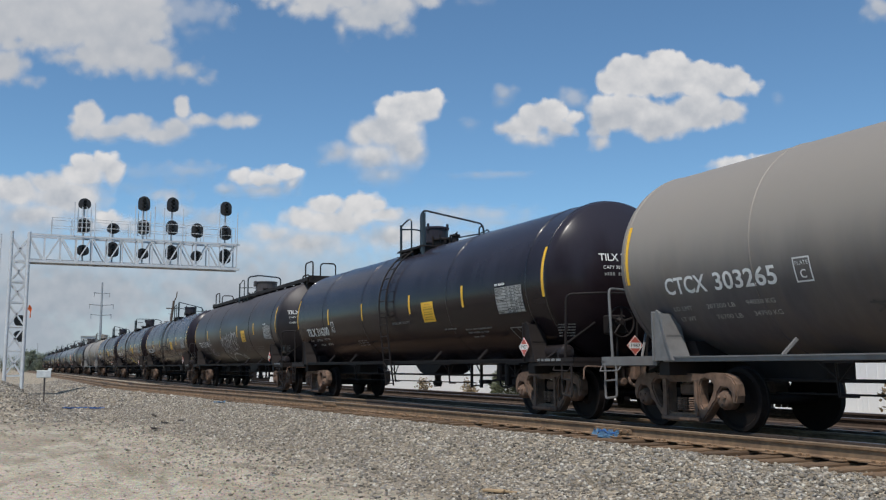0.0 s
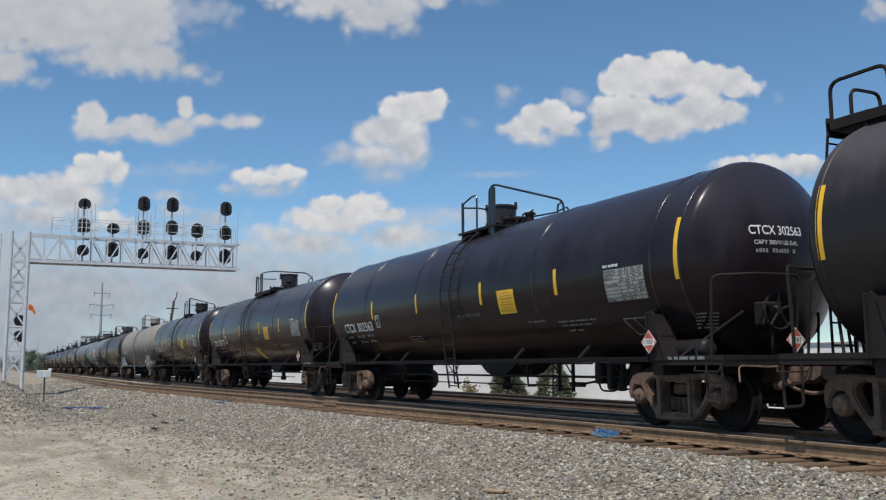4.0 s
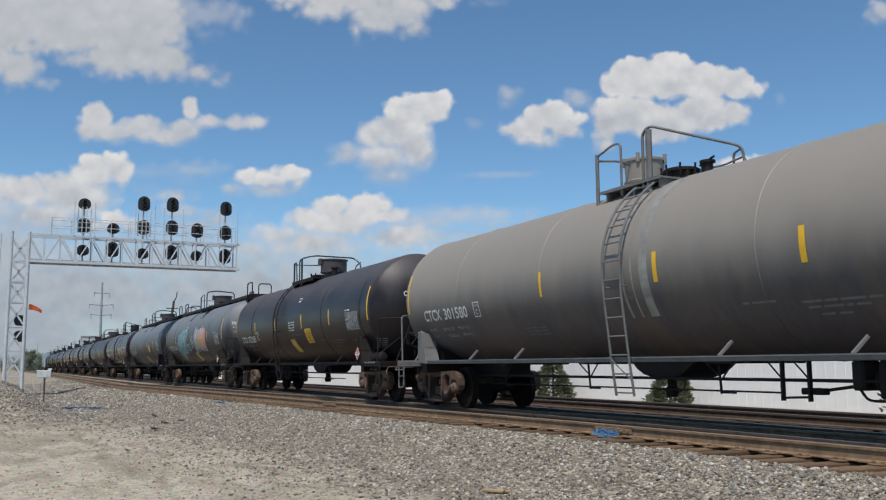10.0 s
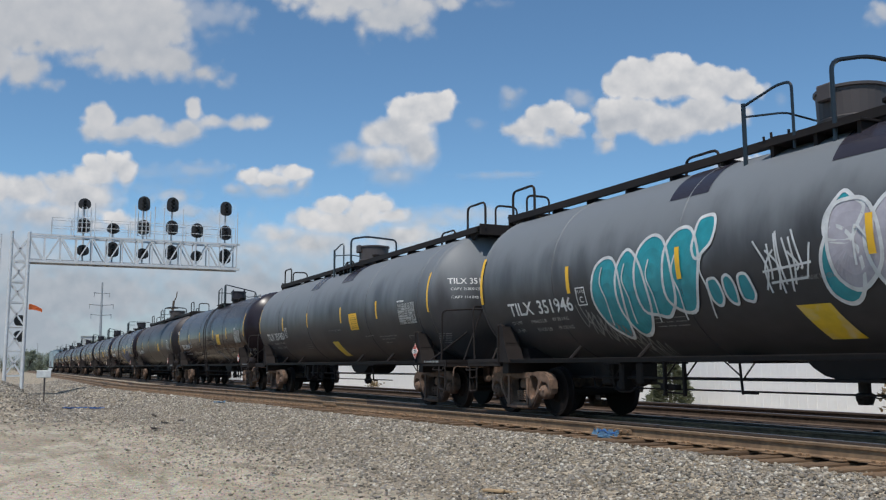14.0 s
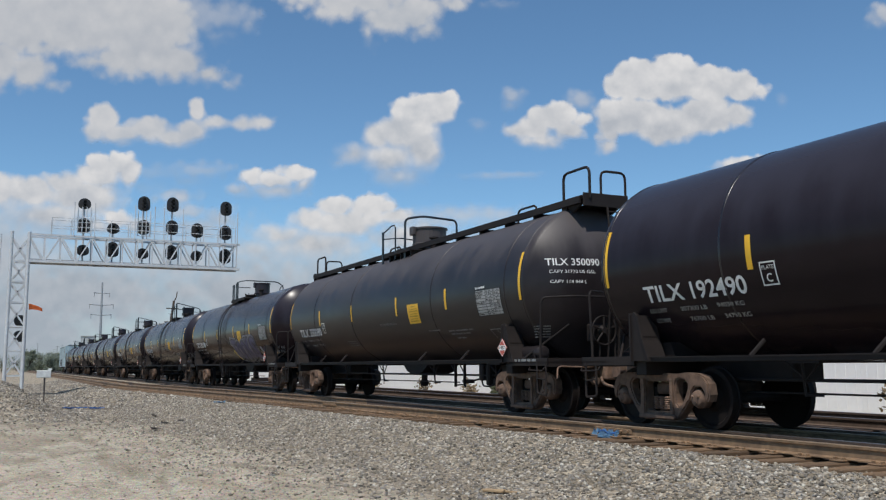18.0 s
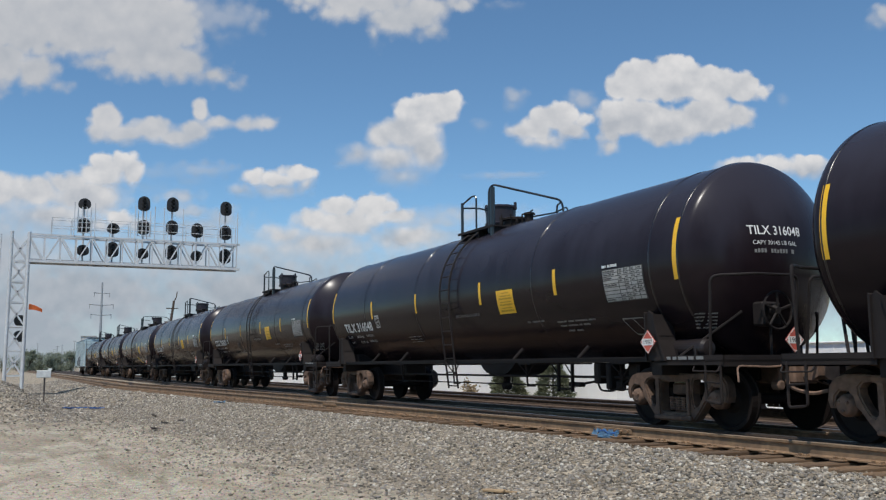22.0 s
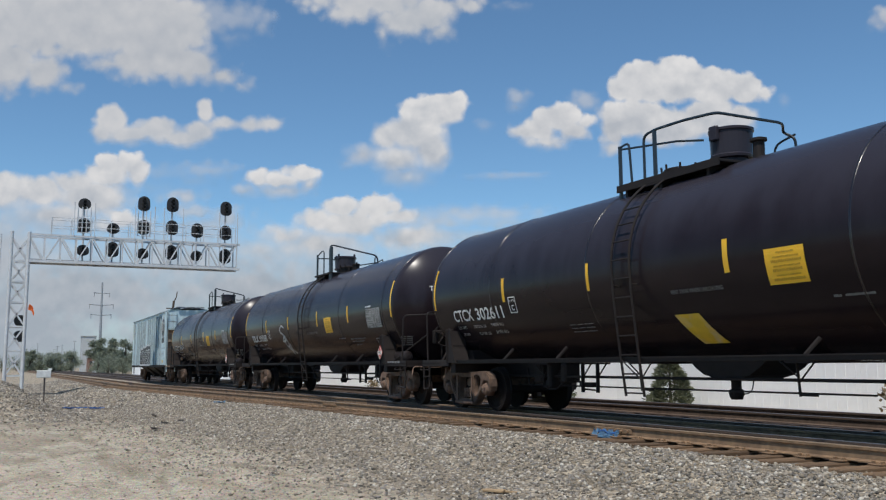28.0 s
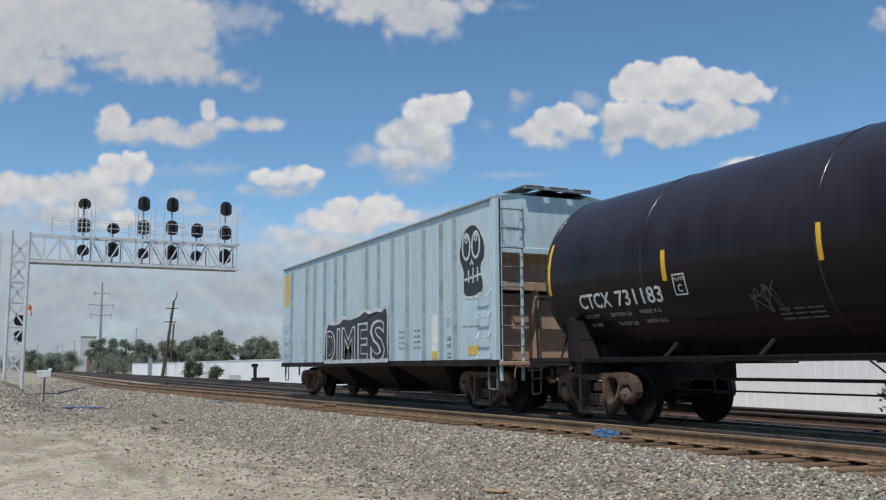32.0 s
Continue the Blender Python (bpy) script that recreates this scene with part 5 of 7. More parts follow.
def cloud(blobs, drift, edge=6.0, rough=1.0, bright=WHITE, low=(0.42, 0.46, 0.52), thick=1.0, base_soft=26.0, label="white cumulus cloud drifting in a blue sky"):
    """A cloud of puffs (right, up, half width, half height), in steps off the camera's axis; drift in steps a second."""
    far = 1.0 + 0.015 * len(CLOUDS)
    cx, cy = (sum(b[i] for b in blobs) / len(blobs) for i in (0, 1))
    blobs = [(b[0] - cx, b[1] - cy, b[2], b[3]) for b in blobs]
    x0, x1 = min(b[0] - b[2] for b in blobs) - 50, max(b[0] + b[2] for b in blobs) + 50
    y0, y1 = min(b[1] - b[3] for b in blobs) - 50, max(b[1] + b[3] for b in blobs) + 50
    me = bpy.data.meshes.new("backdrop_cloud")
    me.from_pydata([(x * UNIT * far, y * UNIT * far, 0) for x, y in ((x0, y0), (x1, y0), (x1, y1), (x0, y1))], [], [(0, 1, 2, 3)])
    ob = link("backdrop_cloud", me, cloud_material("cloud", blobs, edge, rough, bright, low, thick, far, base_soft))
    tagged(ob, label, "cloud", "clouds", "structure")
    turn = Matrix((RIGHT, TOP, -AIM)).transposed().to_4x4()

    def at(t):
        u, v = cx + drift[0] * t, cy + drift[1] * t
        return Matrix.Translation(EYE + (AIM * 1600 + RIGHT * u + TOP * v) * UNIT * far) @ turn
    ob.matrix_basis = at(0)
    CLOUDS.append((ob, at))


# high bank over the mast
cloud([(-434, 424, 70, 30), (-444, 387, 38, 12), (-384, 412, 24, 20), (-484, 422, 60, 40)], (2.45, -0.4), bright=DIM, thick=0.5, edge=20.0, rough=1.3)
cloud([(-914, 442, 130, 80), (-804, 432, 110, 75), (-684, 422, 120, 70), (-564, 407, 90, 68), (-584, 352, 95, 40), (-514, 344, 56, 38), (-459, 320, 44, 18), (-426, 306, 22, 9), (-654, 347, 60, 18), (-774, 330, 46, 38), (-732, 300, 22, 11), (-844, 347, 70, 50), (-904, 302, 80, 30), (-754, 367, 50, 20)], (2.45, -0.42), bright=DIM, low=(0.45, 0.48, 0.53), edge=16.0, rough=1.15, base_soft=10.0)
cloud([(-184, 446, 140, 26), (-104, 424, 72, 36), (-79, 394, 34, 18), (-180, 390, 13, 28), (-224, 430, 60, 22), (-34, 440, 36, 18), (-144, 414, 56, 30)], (2.6, -0.3), bright=DIM, edge=12.0, rough=1.2)
cloud([(-626, 237, 30, 30), (-642, 214, 24, 18), (-594, 212, 50, 20), (-546, 220, 44, 24), (-504, 206, 50, 20), (-474, 216, 30, 24), (-462, 252, 15, 22), (-432, 229, 42, 13), (-382, 229, 50, 12), (-344, 231, 28, 13)], (1.45, -0.2), bright=(0.65, 0.65, 0.665), rough=0.65, base_soft=14.0, low=(0.45, 0.49, 0.55))
cloud([(-636, 157, 23, 20), (-596, 156, 28, 22), (-634, 134, 52, 26), (-584, 137, 22, 22), (-692, 120, 56, 24), (-759, 102, 66, 34), (-829, 107, 66, 40), (-664, 94, 84, 40), (-724, 64, 110, 34), (-904, 87, 80, 55)], (1.55, 0.0), rough=0.8, base_soft=40.0)
cloud([(-282, 136, 36, 17), (-319, 126, 48, 20), (-356, 130, 28, 16), (-262, 120, 20, 13), (-314, 106, 58, 18), (-382, 107, 30, 14)], (1.1, -0.05), rough=0.8, base_soft=30.0)
cloud([(-444, 144, 44, 15), (-466, 124, 30, 12)], (1.1, 0.0), bright=DIM, thick=0.5, edge=16.0)
cloud([(-529, 142, 40, 14), (-544, 112, 50, 14)], (1.2, 0.0), bright=DIM, thick=0.3, edge=18.0)
cloud([(-592, 56, 32, 20), (-562, 44, 30, 18), (-624, 42, 40, 16)], (0.95, 0.0), rough=0.8)
cloud([(-412, 57, 40, 22), (-472, 70, 46, 16), (-444, 42, 60, 20), (-484, 97, 40, 12)], (1.0, 0.0), bright=DIM, edge=14.0, thick=0.8)
cloud([(-52, 250, 50, 34), (-96, 246, 26, 28), (-20, 262, 28, 22), (-92, 210, 60, 40), (-142, 202, 32, 30), (-182, 172, 38, 24), (-124, 166, 68, 34), (-62, 180, 40, 48), (-108, 134, 60, 26), (-212, 158, 20, 12)], (1.5, -0.15), rough=0.75, base_soft=46.0)
cloud([(-207, 78, 34, 22), (-254, 56, 38, 22), (-142, 78, 46, 22), (-194, 46, 90, 30), (-302, 26, 60, 26), (-112, 60, 50, 20), (-244, 10, 120, 36), (-84, 22, 90, 32), (-344, 2, 60, 24)], (0.95, -0.1), rough=0.85, low=(0.46, 0.49, 0.53), base_soft=50.0)
cloud([(336, 306, 58, 40), (396, 310, 60, 42), (456, 296, 58, 35), (511, 294, 36, 29), (550, 282, 19, 13), (301, 294, 32, 24), (316, 241, 62, 38), (376, 227, 72, 38), (456, 243, 64, 36), (504, 244, 36, 26), (282, 217, 24, 32), (277, 188, 18, 14)], (0.72, -0.38), rough=0.85, base_soft=12.0, low=(0.45, 0.48, 0.53))
cloud([(166, 240, 32, 22), (190, 237, 34, 27), (146, 216, 36, 23), (118, 212, 28, 17), (206, 216, 34, 20), (156, 196, 48, 15), (228, 230, 20, 15)], (0.85, -0.2), rough=0.8, base_soft=14.0, low=(0.45, 0.48, 0.53))
cloud([(232, 267, 26, 19), (256, 252, 18, 12)], (0.75, -0.2), bright=DIM, thick=0.6, edge=14.0)
cloud([(108, 278, 18, 17), (104, 262, 12, 12), (124, 286, 12, 8)], (0.85, -0.3), bright=DIM, thick=0.6, edge=12.0, rough=0.8)
cloud([(48, 222, 16, 13)], (0.9, -0.1), bright=DIM, thick=0.4, edge=14.0)
cloud([(594, 262, 10, 14)], (0.4, -0.1), bright=DIM, thick=0.35, edge=12.0, rough=0.7)
cloud([(78, 130, 54, 7), (116, 132, 40, 6)], (0.95, -0.05), bright=DIM, thick=0.5, edge=9.0, rough=0.5)
cloud([(36, 62, 110, 16), (96, 47, 90, 14), (-34, 50, 80, 18), (16, 22, 140, 20)], (0.8, 0.0), bright=DIM, low=(0.44, 0.49, 0.55), thick=0.75, edge=22.0, rough=0.8)
cloud([(518, 142, 46, 22), (576, 146, 50, 20), (636, 142, 60, 24)], (0.6, -0.05), rough=0.8)
cloud([(778, 424, 30, 22), (758, 412, 20, 12), (816, 422, 40, 26)], (0.5, -0.6), bright=DIM, thick=0.85, edge=12.0)
cloud([(66, 438, 26, 9)], (2.3, -0.3), bright=DIM, thick=0.4, edge=14.0)
# pale bank low in the sky
cloud([(-664, -81, 420, 120), (-364, -75, 420, 110), (-34, -85, 420, 100), (-884, -25, 300, 130), (-844, -145, 420, 150), (-434, -165, 420, 120), (-484, -25, 260, 80)], (0.5, 0.0), bright=(0.53, 0.56, 0.605), low=(0.37, 0.42, 0.48), edge=95.0, rough=2.2, base_soft=20.0, label="pale bank of cloud low over the horizon")
cloud([(396, -85, 460, 110), (846, -80, 460, 110)], (0.4, 0.0), bright=(0.53, 0.56, 0.605), low=(0.37, 0.42, 0.48), thick=0.97, edge=95.0, rough=2.2, base_soft=20.0, label="pale bank of cloud low over the horizon")


# ---- signal bridge ----
BX = -57.4
TRUSS_Y0, TRUSS_Y1, TRUSS_Z0, TRUSS_Z1, TRUSS_D = 0.9, 13.0, 7.12, 8.68, 1.05


def bar(bm, a, b, w=0.06):
    """A square steel member between two points."""
    a, b = Vector(a), Vector(b)
    d = (b - a).normalized()
    u = d.cross(Vector((1, 0, 0)) if abs(d.x) < 0.9 else Vector((0, 0, 1))).normalized() * w / 2
    v = d.cross(u).normalized() * w / 2
    ring = [[bm.verts.new(p + s * u + t * v) for s, t in ((1, 1), (-1, 1), (-1, -1), (1, -1))] for p in (a, b)]
    for k in range(4):
        bm.faces.new((ring[0][k], ring[0][(k + 1) % 4], ring[1][(k + 1) % 4], ring[1][k]))
    bm.faces.new(list(reversed(ring[0])))
    bm.faces.new(ring[1])


def signal_bridge():
    g = tagged(new("signal_bridge"), "white galvanised lattice signal bridge reaching over the tracks", "signal bridge")
    for x in (BX, BX - TRUSS_D):
        for y in (0.0, 0.92):
            bm = bmesh.new()
            tube(bm, [(x, y, -0.6), (x, y, 8.82)], 0.10, 12)
            part("leg", bm, M["galv"], g, smooth=False)
    levels = [0.5, 1.9, 3.3, 4.7, 5.9, 7.1, 8.5]
    for x in (BX, BX - TRUSS_D):
        for z0, z1 in zip(levels, levels[1:]):
            for a, b in (((x, 0.0, z0), (x, 0.92, z1)), ((x, 0.92, z0), (x, 0.0, z1)), ((x, 0.0, z0), (x, 0.92, z0))):
                bm = bmesh.new()
                bar(bm, a, b, 0.09)
                part("brace", bm, M["galv"], g)
    for y in (0.0, 0.92):
        for z0, z1 in zip(levels, levels[1:]):
            for a, b in (((BX, y, z0), (BX - TRUSS_D, y, z1)), ((BX, y, z0), (BX - TRUSS_D, y, z0))):
                bm = bmesh.new()
                bar(bm, a, b, 0.06)
                part("brace", bm, M["galv"], g)
    for x in (BX, BX - TRUSS_D):
        for z, w in ((TRUSS_Z0, 0.16), (TRUSS_Z1, 0.11)):
            bm = bmesh.new()
            bar(bm, (x, TRUSS_Y0, z), (x, TRUSS_Y1 + 0.2, z), w)
            part("chord", bm, M["galv"], g)
        n = 14
        for k in range(n + 1):
            y = TRUSS_Y0 + (TRUSS_Y1 - TRUSS_Y0) * k / n
            bm = bmesh.new()
            bar(bm, (x, y, TRUSS_Z0), (x, y, TRUSS_Z1), 0.07)
            part("post", bm, M["galv"], g)
            if k < n:
                y2 = TRUSS_Y0 + (TRUSS_Y1 - TRUSS_Y0) * (k + 1) / n
                bm = bmesh.new()
                z0, z1 = (TRUSS_Z0, TRUSS_Z1) if k % 2 else (TRUSS_Z1, TRUSS_Z0)
                bar(bm, (x, y, z0), (x, y2, z1), 0.075)
                part("diagonal", bm, M["galv"], g)
    for k in range(15):
        y = TRUSS_Y0 + (TRUSS_Y1 - TRUSS_Y0) * k / 14
        for z in (TRUSS_Z0, TRUSS_Z1):
            bm = bmesh.new()
            bar(bm, (BX, y, z), (BX - TRUSS_D, y, z), 0.05)
            part("cross_tie", bm, M["galv"], g)
    bm = bmesh.new()
    box(bm, BX - TRUSS_D + 0.1, BX - 0.1, TRUSS_Y0, TRUSS_Y1, TRUSS_Z0 + 0.1, TRUSS_Z0 + 0.14)
    part("walkway", bm, M["grating"], g)
    for x in (BX, BX - TRUSS_D):
        for y in (2.1, 3.2, 4.3, 5.4, 6.5, 7.6, 8.7, 9.8, 10.9, 12.0, 12.9):
            bm = bmesh.new()
            tube(bm, [(x, y, TRUSS_Z1), (x, y, 9.75)], 0.02, 5)
            part("rail_post", bm, M["galv"], g)
        for z in (9.25, 9.75):
            bm = bmesh.new()
            tube(bm, [(x, 2.1, z), (x, 12.9, z)], 0.016, 5)
            part("guard_rail", bm, M["galv"], g)
    # caged ladders beside the tall masts
    for y in (3.3, 6.75, 8.45, 11.85):
        for dy in (0.0, 1.15):
            bm = bmesh.new()
            tube(bm, [(BX + 0.1, y + dy, TRUSS_Z1), (BX + 0.1, y + dy, 10.75)], 0.025, 5)
            part("ladder_rail", bm, M["galv"], g)
    for dy in (0.0, 0.3):
        for y in (-0.55,):
            bm = bmesh.new()
            tube(bm, [(BX, y - dy, 0.2), (BX, y - dy, 8.6)], 0.03, 5)
            part("conduit", bm, M["galv"], g)
    # the mast's junction boxes
    for z in (3.64, 2.75):
        bm = bmesh.new()
        lathe(bm, [(-0.2, 0.1), (-0.18, 0.3), (0.18, 0.34), (0.2, 0.2)], 14, "x", (BX - 0.5, 0.68, z))
        part("low_signal", bm, M["signal_black"], g)
    return g


def signal_head(y, z, tall, parent_label):
    """A colour-light signal: dark oval shield, three hooded lamps, a post."""
    s = tagged(new("signal"), parent_label, "railway signal", "signals on the bridge")
    s.location = (BX - 0.45, y, z)
    h = 0.47 if tall else 0.33
    r = 0.36
    out = []
    for k in range(12):
        a = math.pi * k / 11
        out.append((r * math.cos(a), h - r + r * math.sin(a)))
    for k in range(7):
        a = math.pi + math.pi * k / 6
        out.append((r * math.cos(a), -h + 0.22 + 0.22 * math.sin(a)))
    bm = bmesh.new()
    a = [bm.verts.new((0.03, p, q)) for p, q in out]
    b = [bm.verts.new((-0.03, p, q)) for p, q in out]
    bm.faces.new(a)
    bm.faces.new(list(reversed(b)))
    for i in range(len(a)):
        j = (i + 1) % len(a)
        bm.faces.new((a[j], a[i], b[i], b[j]))
    bmesh.ops.recalc_face_normals(bm, faces=bm.faces)
    part("shield", bm, M["signal_black"], s)
    for dz in ((0.22, -0.02, -0.26) if tall else (0.08, -0.12)):
        bm = bmesh.new()
        lathe(bm, [(0.03, 0.12), (0.3, 0.11), (0.3, 0.09), (0.06, 0.09)], 12, "x", (0, 0, dz))
        hood = part("hood", bm, M["signal_black"], s)
        bm = bmesh.new()
        lathe(bm, [(0.035, 0.085), (0.05, 0.08), (0.06, 0.02)], 12, "x", (0, 0, dz))
        part("lens", bm, M["lens"], hood)
    bm = bmesh.new()
    box(bm, -0.3, -0.03, -0.16, 0.16, -h * 0.7, h * 0.7, 0.02)
    part("lamp_case", bm, M["signal_black"], s)
    return s


signal_bridge()
for col, (y, heads, foot) in enumerate((
    (3.87, ((10.76, 0), (9.42, 1), (7.93, 0)), 7.2), (5.55, ((9.35, 0), (8.05, 1)), 7.2), (7.30, ((11.01, 1), (9.53, 1), (7.89, 0)), 7.2),
    (9.02, ((11.07, 1), (9.61, 1), (8.04, 1)), 7.2), (10.57, ((9.52, 1), (7.91, 0)), 7.2), (12.36, ((11.05, 1), (9.48, 1), (7.96, 1)), 7.2))):
    bm = bmesh.new()
    tube(bm, [(BX - 0.62, y, foot), (BX - 0.62, y, heads[0][0] + 0.2)], 0.055, 8)
    mast = tagged(part("signal_mast", bm, M["galv"]), "grey steel pipe mast carrying the signals", "signal mast", "masts on the bridge")
    for z, tall in heads:
        signal_head(y, z, tall, "black oval railway signal head with hooded lamps")
    if col in (0, 2):
        cage = tagged(new("signal_cage"), "white steel guard cage round a signal", "signal cage", "cages on the bridge")
        for dy in (-0.36, -0.12, 0.12, 0.36):
            bm = bmesh.new()
            tube(bm, [(BX - 0.1, y + dy, 8.9), (BX - 0.1, y + dy, 10.5)], 0.03, 5)
            part("upright", bm, M["galv"], cage)
        for z in (8.95, 9.25, 9.55, 9.85):
            bm = bmesh.new()
            tube(bm, [(BX - 0.1, y - 0.4, z), (BX - 0.1, y + 0.4, z)], 0.025, 5)
            part("hoop", bm, M["galv"], cage)

# orange flag on the mast
bm = bmesh.new()
rows = []
for i in range(9):
    t = i / 8
    rows.append([bm.verts.new((0.02 + 0.72 * t, 0.06 * math.sin(5 * t), -0.22 * t * t + q * (0.17 - 0.08 * t))) for q in (-1, -0.3, 0.4, 1)])
for a, b in zip(rows, rows[1:]):
    for k in range(3):
        bm.faces.new((a[k], b[k], b[k + 1], a[k + 1]))
bmesh.ops.solidify(bm, geom=list(bm.faces), thickness=0.015)
FLAG = tagged(part("wind_flag", bm, M["orange"]), "small orange cloth flag on the signal mast", "flag")
FLAG_AT = Vector((BX + 0.02, 1.06, 4.45))

# white box sign on a post
bm = bmesh.new()
box(bm, -0.12, 0.12, 1.17, 1.70, 0.55, 0.85, 0.02)
sgn = tagged(new("relay_box"), "small white metal box on a thin post", "relay box")
sgn.location = (-40, 0, 0)
part("box", bm, M["box_white"], sgn)
bm = bmesh.new()
box(bm, -0.05, 0.05, 1.58, 1.74, 0.85, 0.93, 0.01)
part("cap", bm, M["box_white"], sgn)
bm = bmesh.new()
tube(bm, [(0, 1.47, -0.7), (0, 1.47, 0.56)], 0.035, 8)
part("post", bm, M["dark_scrap"], sgn)

# ---- behind the tracks: fence, bushes, trees, poles ----
def fence_panel(bm):
    line = [(-1.197, 0.0)]
    for k in range(8):
        x = -1.05 + 0.3 * k
        line += [(x - 0.022, 0.0), (x - 0.012, -0.006), (x + 0.012, -0.006), (x + 0.022, 0.0)]
    line += [(1.197, 0.0), (1.197, 0.03), (-1.197, 0.03)]
    low, high = ([bm.verts.new((a, b, z)) for a, b in line] for z in (-0.6, 1.458))
    n = len(line)
    for k in range(n):
        bm.faces.new((low[k], low[(k + 1) % n], high[(k + 1) % n], high[k]))
    bm.faces.new(list(reversed(low)))
    bm.faces.new(high)
    bmesh.ops.recalc_face_normals(bm, faces=bm.faces)


def fence_cap(bm):
    box(bm, -1.2, 1.2, -0.05, 0.05, 1.46, 1.50, 0.01)


fence = tagged(new("sheet_fence"), "long white ribbed sheet-metal fence beside the railway", "fence")
for k in range(73):
    x = 22 - 2.4 * k
    m = pose(x, 18.3, 0)
    link("panel", shared("fence_panel", fence_panel, M["fence"]), None, fence, "", m)
    link("capping", shared("fence_cap", fence_cap, M["fence"]), None, fence, "", m)


def leaves(rnd_, centres, count, size, flat=1.0):
    """Many small leaves scattered through round clumps, as arrays of corners and faces."""
    vs, fs = [], []
    for _ in range(count):
        c, r = rnd_.choice(centres)
        p = Vector((rnd_.gauss(0, 0.5), rnd_.gauss(0, 0.5), rnd_.gauss(0, 0.42)))
        p = Vector(c) + Vector((p.x * r, p.y * r, p.z * r * flat))
        a = Vector((rnd_.gauss(0, 1), rnd_.gauss(0, 1), rnd_.gauss(0, 0.6))).normalized() * size * rnd_.uniform(0.6, 1.3)
        b = a.cross(Vector((rnd_.gauss(0, 1), rnd_.gauss(0, 1), rnd_.gauss(0, 1)))).normalized() * size * rnd_.uniform(0.4, 0.8)
        i = len(vs)
        vs += [p - a, p + b, p + a, p - b]
        fs.append((i, i + 1, i + 2, i + 3))
    return vs, fs


def tree(x, y, z, h, spread, seed, label="leafy green tree behind the fence", count=3000):
    r_ = random.Random(seed)
    t = tagged(new("tree"), label, "tree", "trees beyond the yard")
    t.location = (x, y, z)
    bm = bmesh.new()
    tube(bm, [(0, 0, -0.5), (0.1, 0, h * 0.3), (r_.uniform(-0.2, 0.2), 0, h * 0.7)], h * 0.035, 7, h * 0.01)
    centres = []
    for k in range(24):
        a = r_.uniform(0, 6.28)
        d = spread * r_.uniform(0.2, 1.0)
        zz = h * r_.uniform(0.04, 0.92)
        d *= 1.0 if zz < h * 0.6 else 0.7
        c = (d * math.cos(a), d * math.sin(a), zz)
        centres.append((c, spread * r_.uniform(0.26, 0.5)))
        tube(bm, [(0, 0, h * 0.3), (c[0] * 0.5, c[1] * 0.5, zz * 0.75), c], h * 0.015, 5, h * 0.004)
    part("trunk", bm, M["bark"], t)
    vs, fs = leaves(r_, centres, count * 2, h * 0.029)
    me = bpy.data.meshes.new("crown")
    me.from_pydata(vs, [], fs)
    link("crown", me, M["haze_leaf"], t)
    return t


def conifer(x, y, z, h, w, seed):
    r_ = random.Random(seed)
    t = tagged(new("conifer"), "small dark green conifer in front of the white fence", "conifer", "conifers along the fence")
    t.location = (x, y, z)
    bm = bmesh.new()
    tube(bm, [(0, 0, -0.2), (0, 0, h * 0.9)], 0.06, 6, 0.02)
    part("trunk", bm, M["bark"], t)
    vs, fs = [], []
    for _ in range(5200):
        q = r_.random() ** 1.3
        zz = h * (0.02 + 0.98 * q)
        a = r_.uniform(0, 6.28)
        rad = w * (1 - q ** 1.8) ** 0.8 * r_.uniform(0.5, 1.0) * (0.9 + 0.07 * math.sin(zz * 17 + seed) + 0.16 * math.sin(a * 3 + zz * 5 + seed))
        p = Vector((rad * math.cos(a), rad * math.sin(a), zz))
        d = Vector((math.cos(a), math.sin(a), r_.uniform(-0.1, 0.7))).normalized() * r_.uniform(0.07, 0.16)
        s = d.cross(Vector((r_.gauss(0, 1), r_.gauss(0, 1), r_.gauss(0, 1)))).normalized() * 0.032
        i = len(vs)
        vs += [p - s, p + s, p + d]
        fs.append((i, i + 1, i + 2))
    me = bpy.data.meshes.new("needles")
    me.from_pydata(vs, [], fs)
    link("needles", me, M["conifer"], t)


def bush(x, y, z, h, w, seed, mat="leaf", label="wild green bush by the fence", count=1700):
    r_ = random.Random(seed)
    centres = [((r_.uniform(-w, w) * 0.6, r_.uniform(-w, w) * 0.4, h * r_.uniform(0.2, 0.75)), w * r_.uniform(0.35, 0.6)) for _ in range(7)]
    b = tagged(new("bush"), label, "bush", "bushes by the fence")
    b.location = (x, y, z)
    bm = bmesh.new()
    for c, r in centres:
        tube(bm, [(0, 0, -0.1), (c[0] * 0.5, c[1] * 0.5, c[2] * 0.6), c], 0.03, 5, 0.008)
    part("stem", bm, M["bark"], b)
    vs, fs = leaves(r_, centres, count, 0.09 if mat == "leaf" else 0.07)
    me = bpy.data.meshes.new("foliage")
    me.from_pydata(vs, [], fs)
    link("foliage", me, M[mat], b)


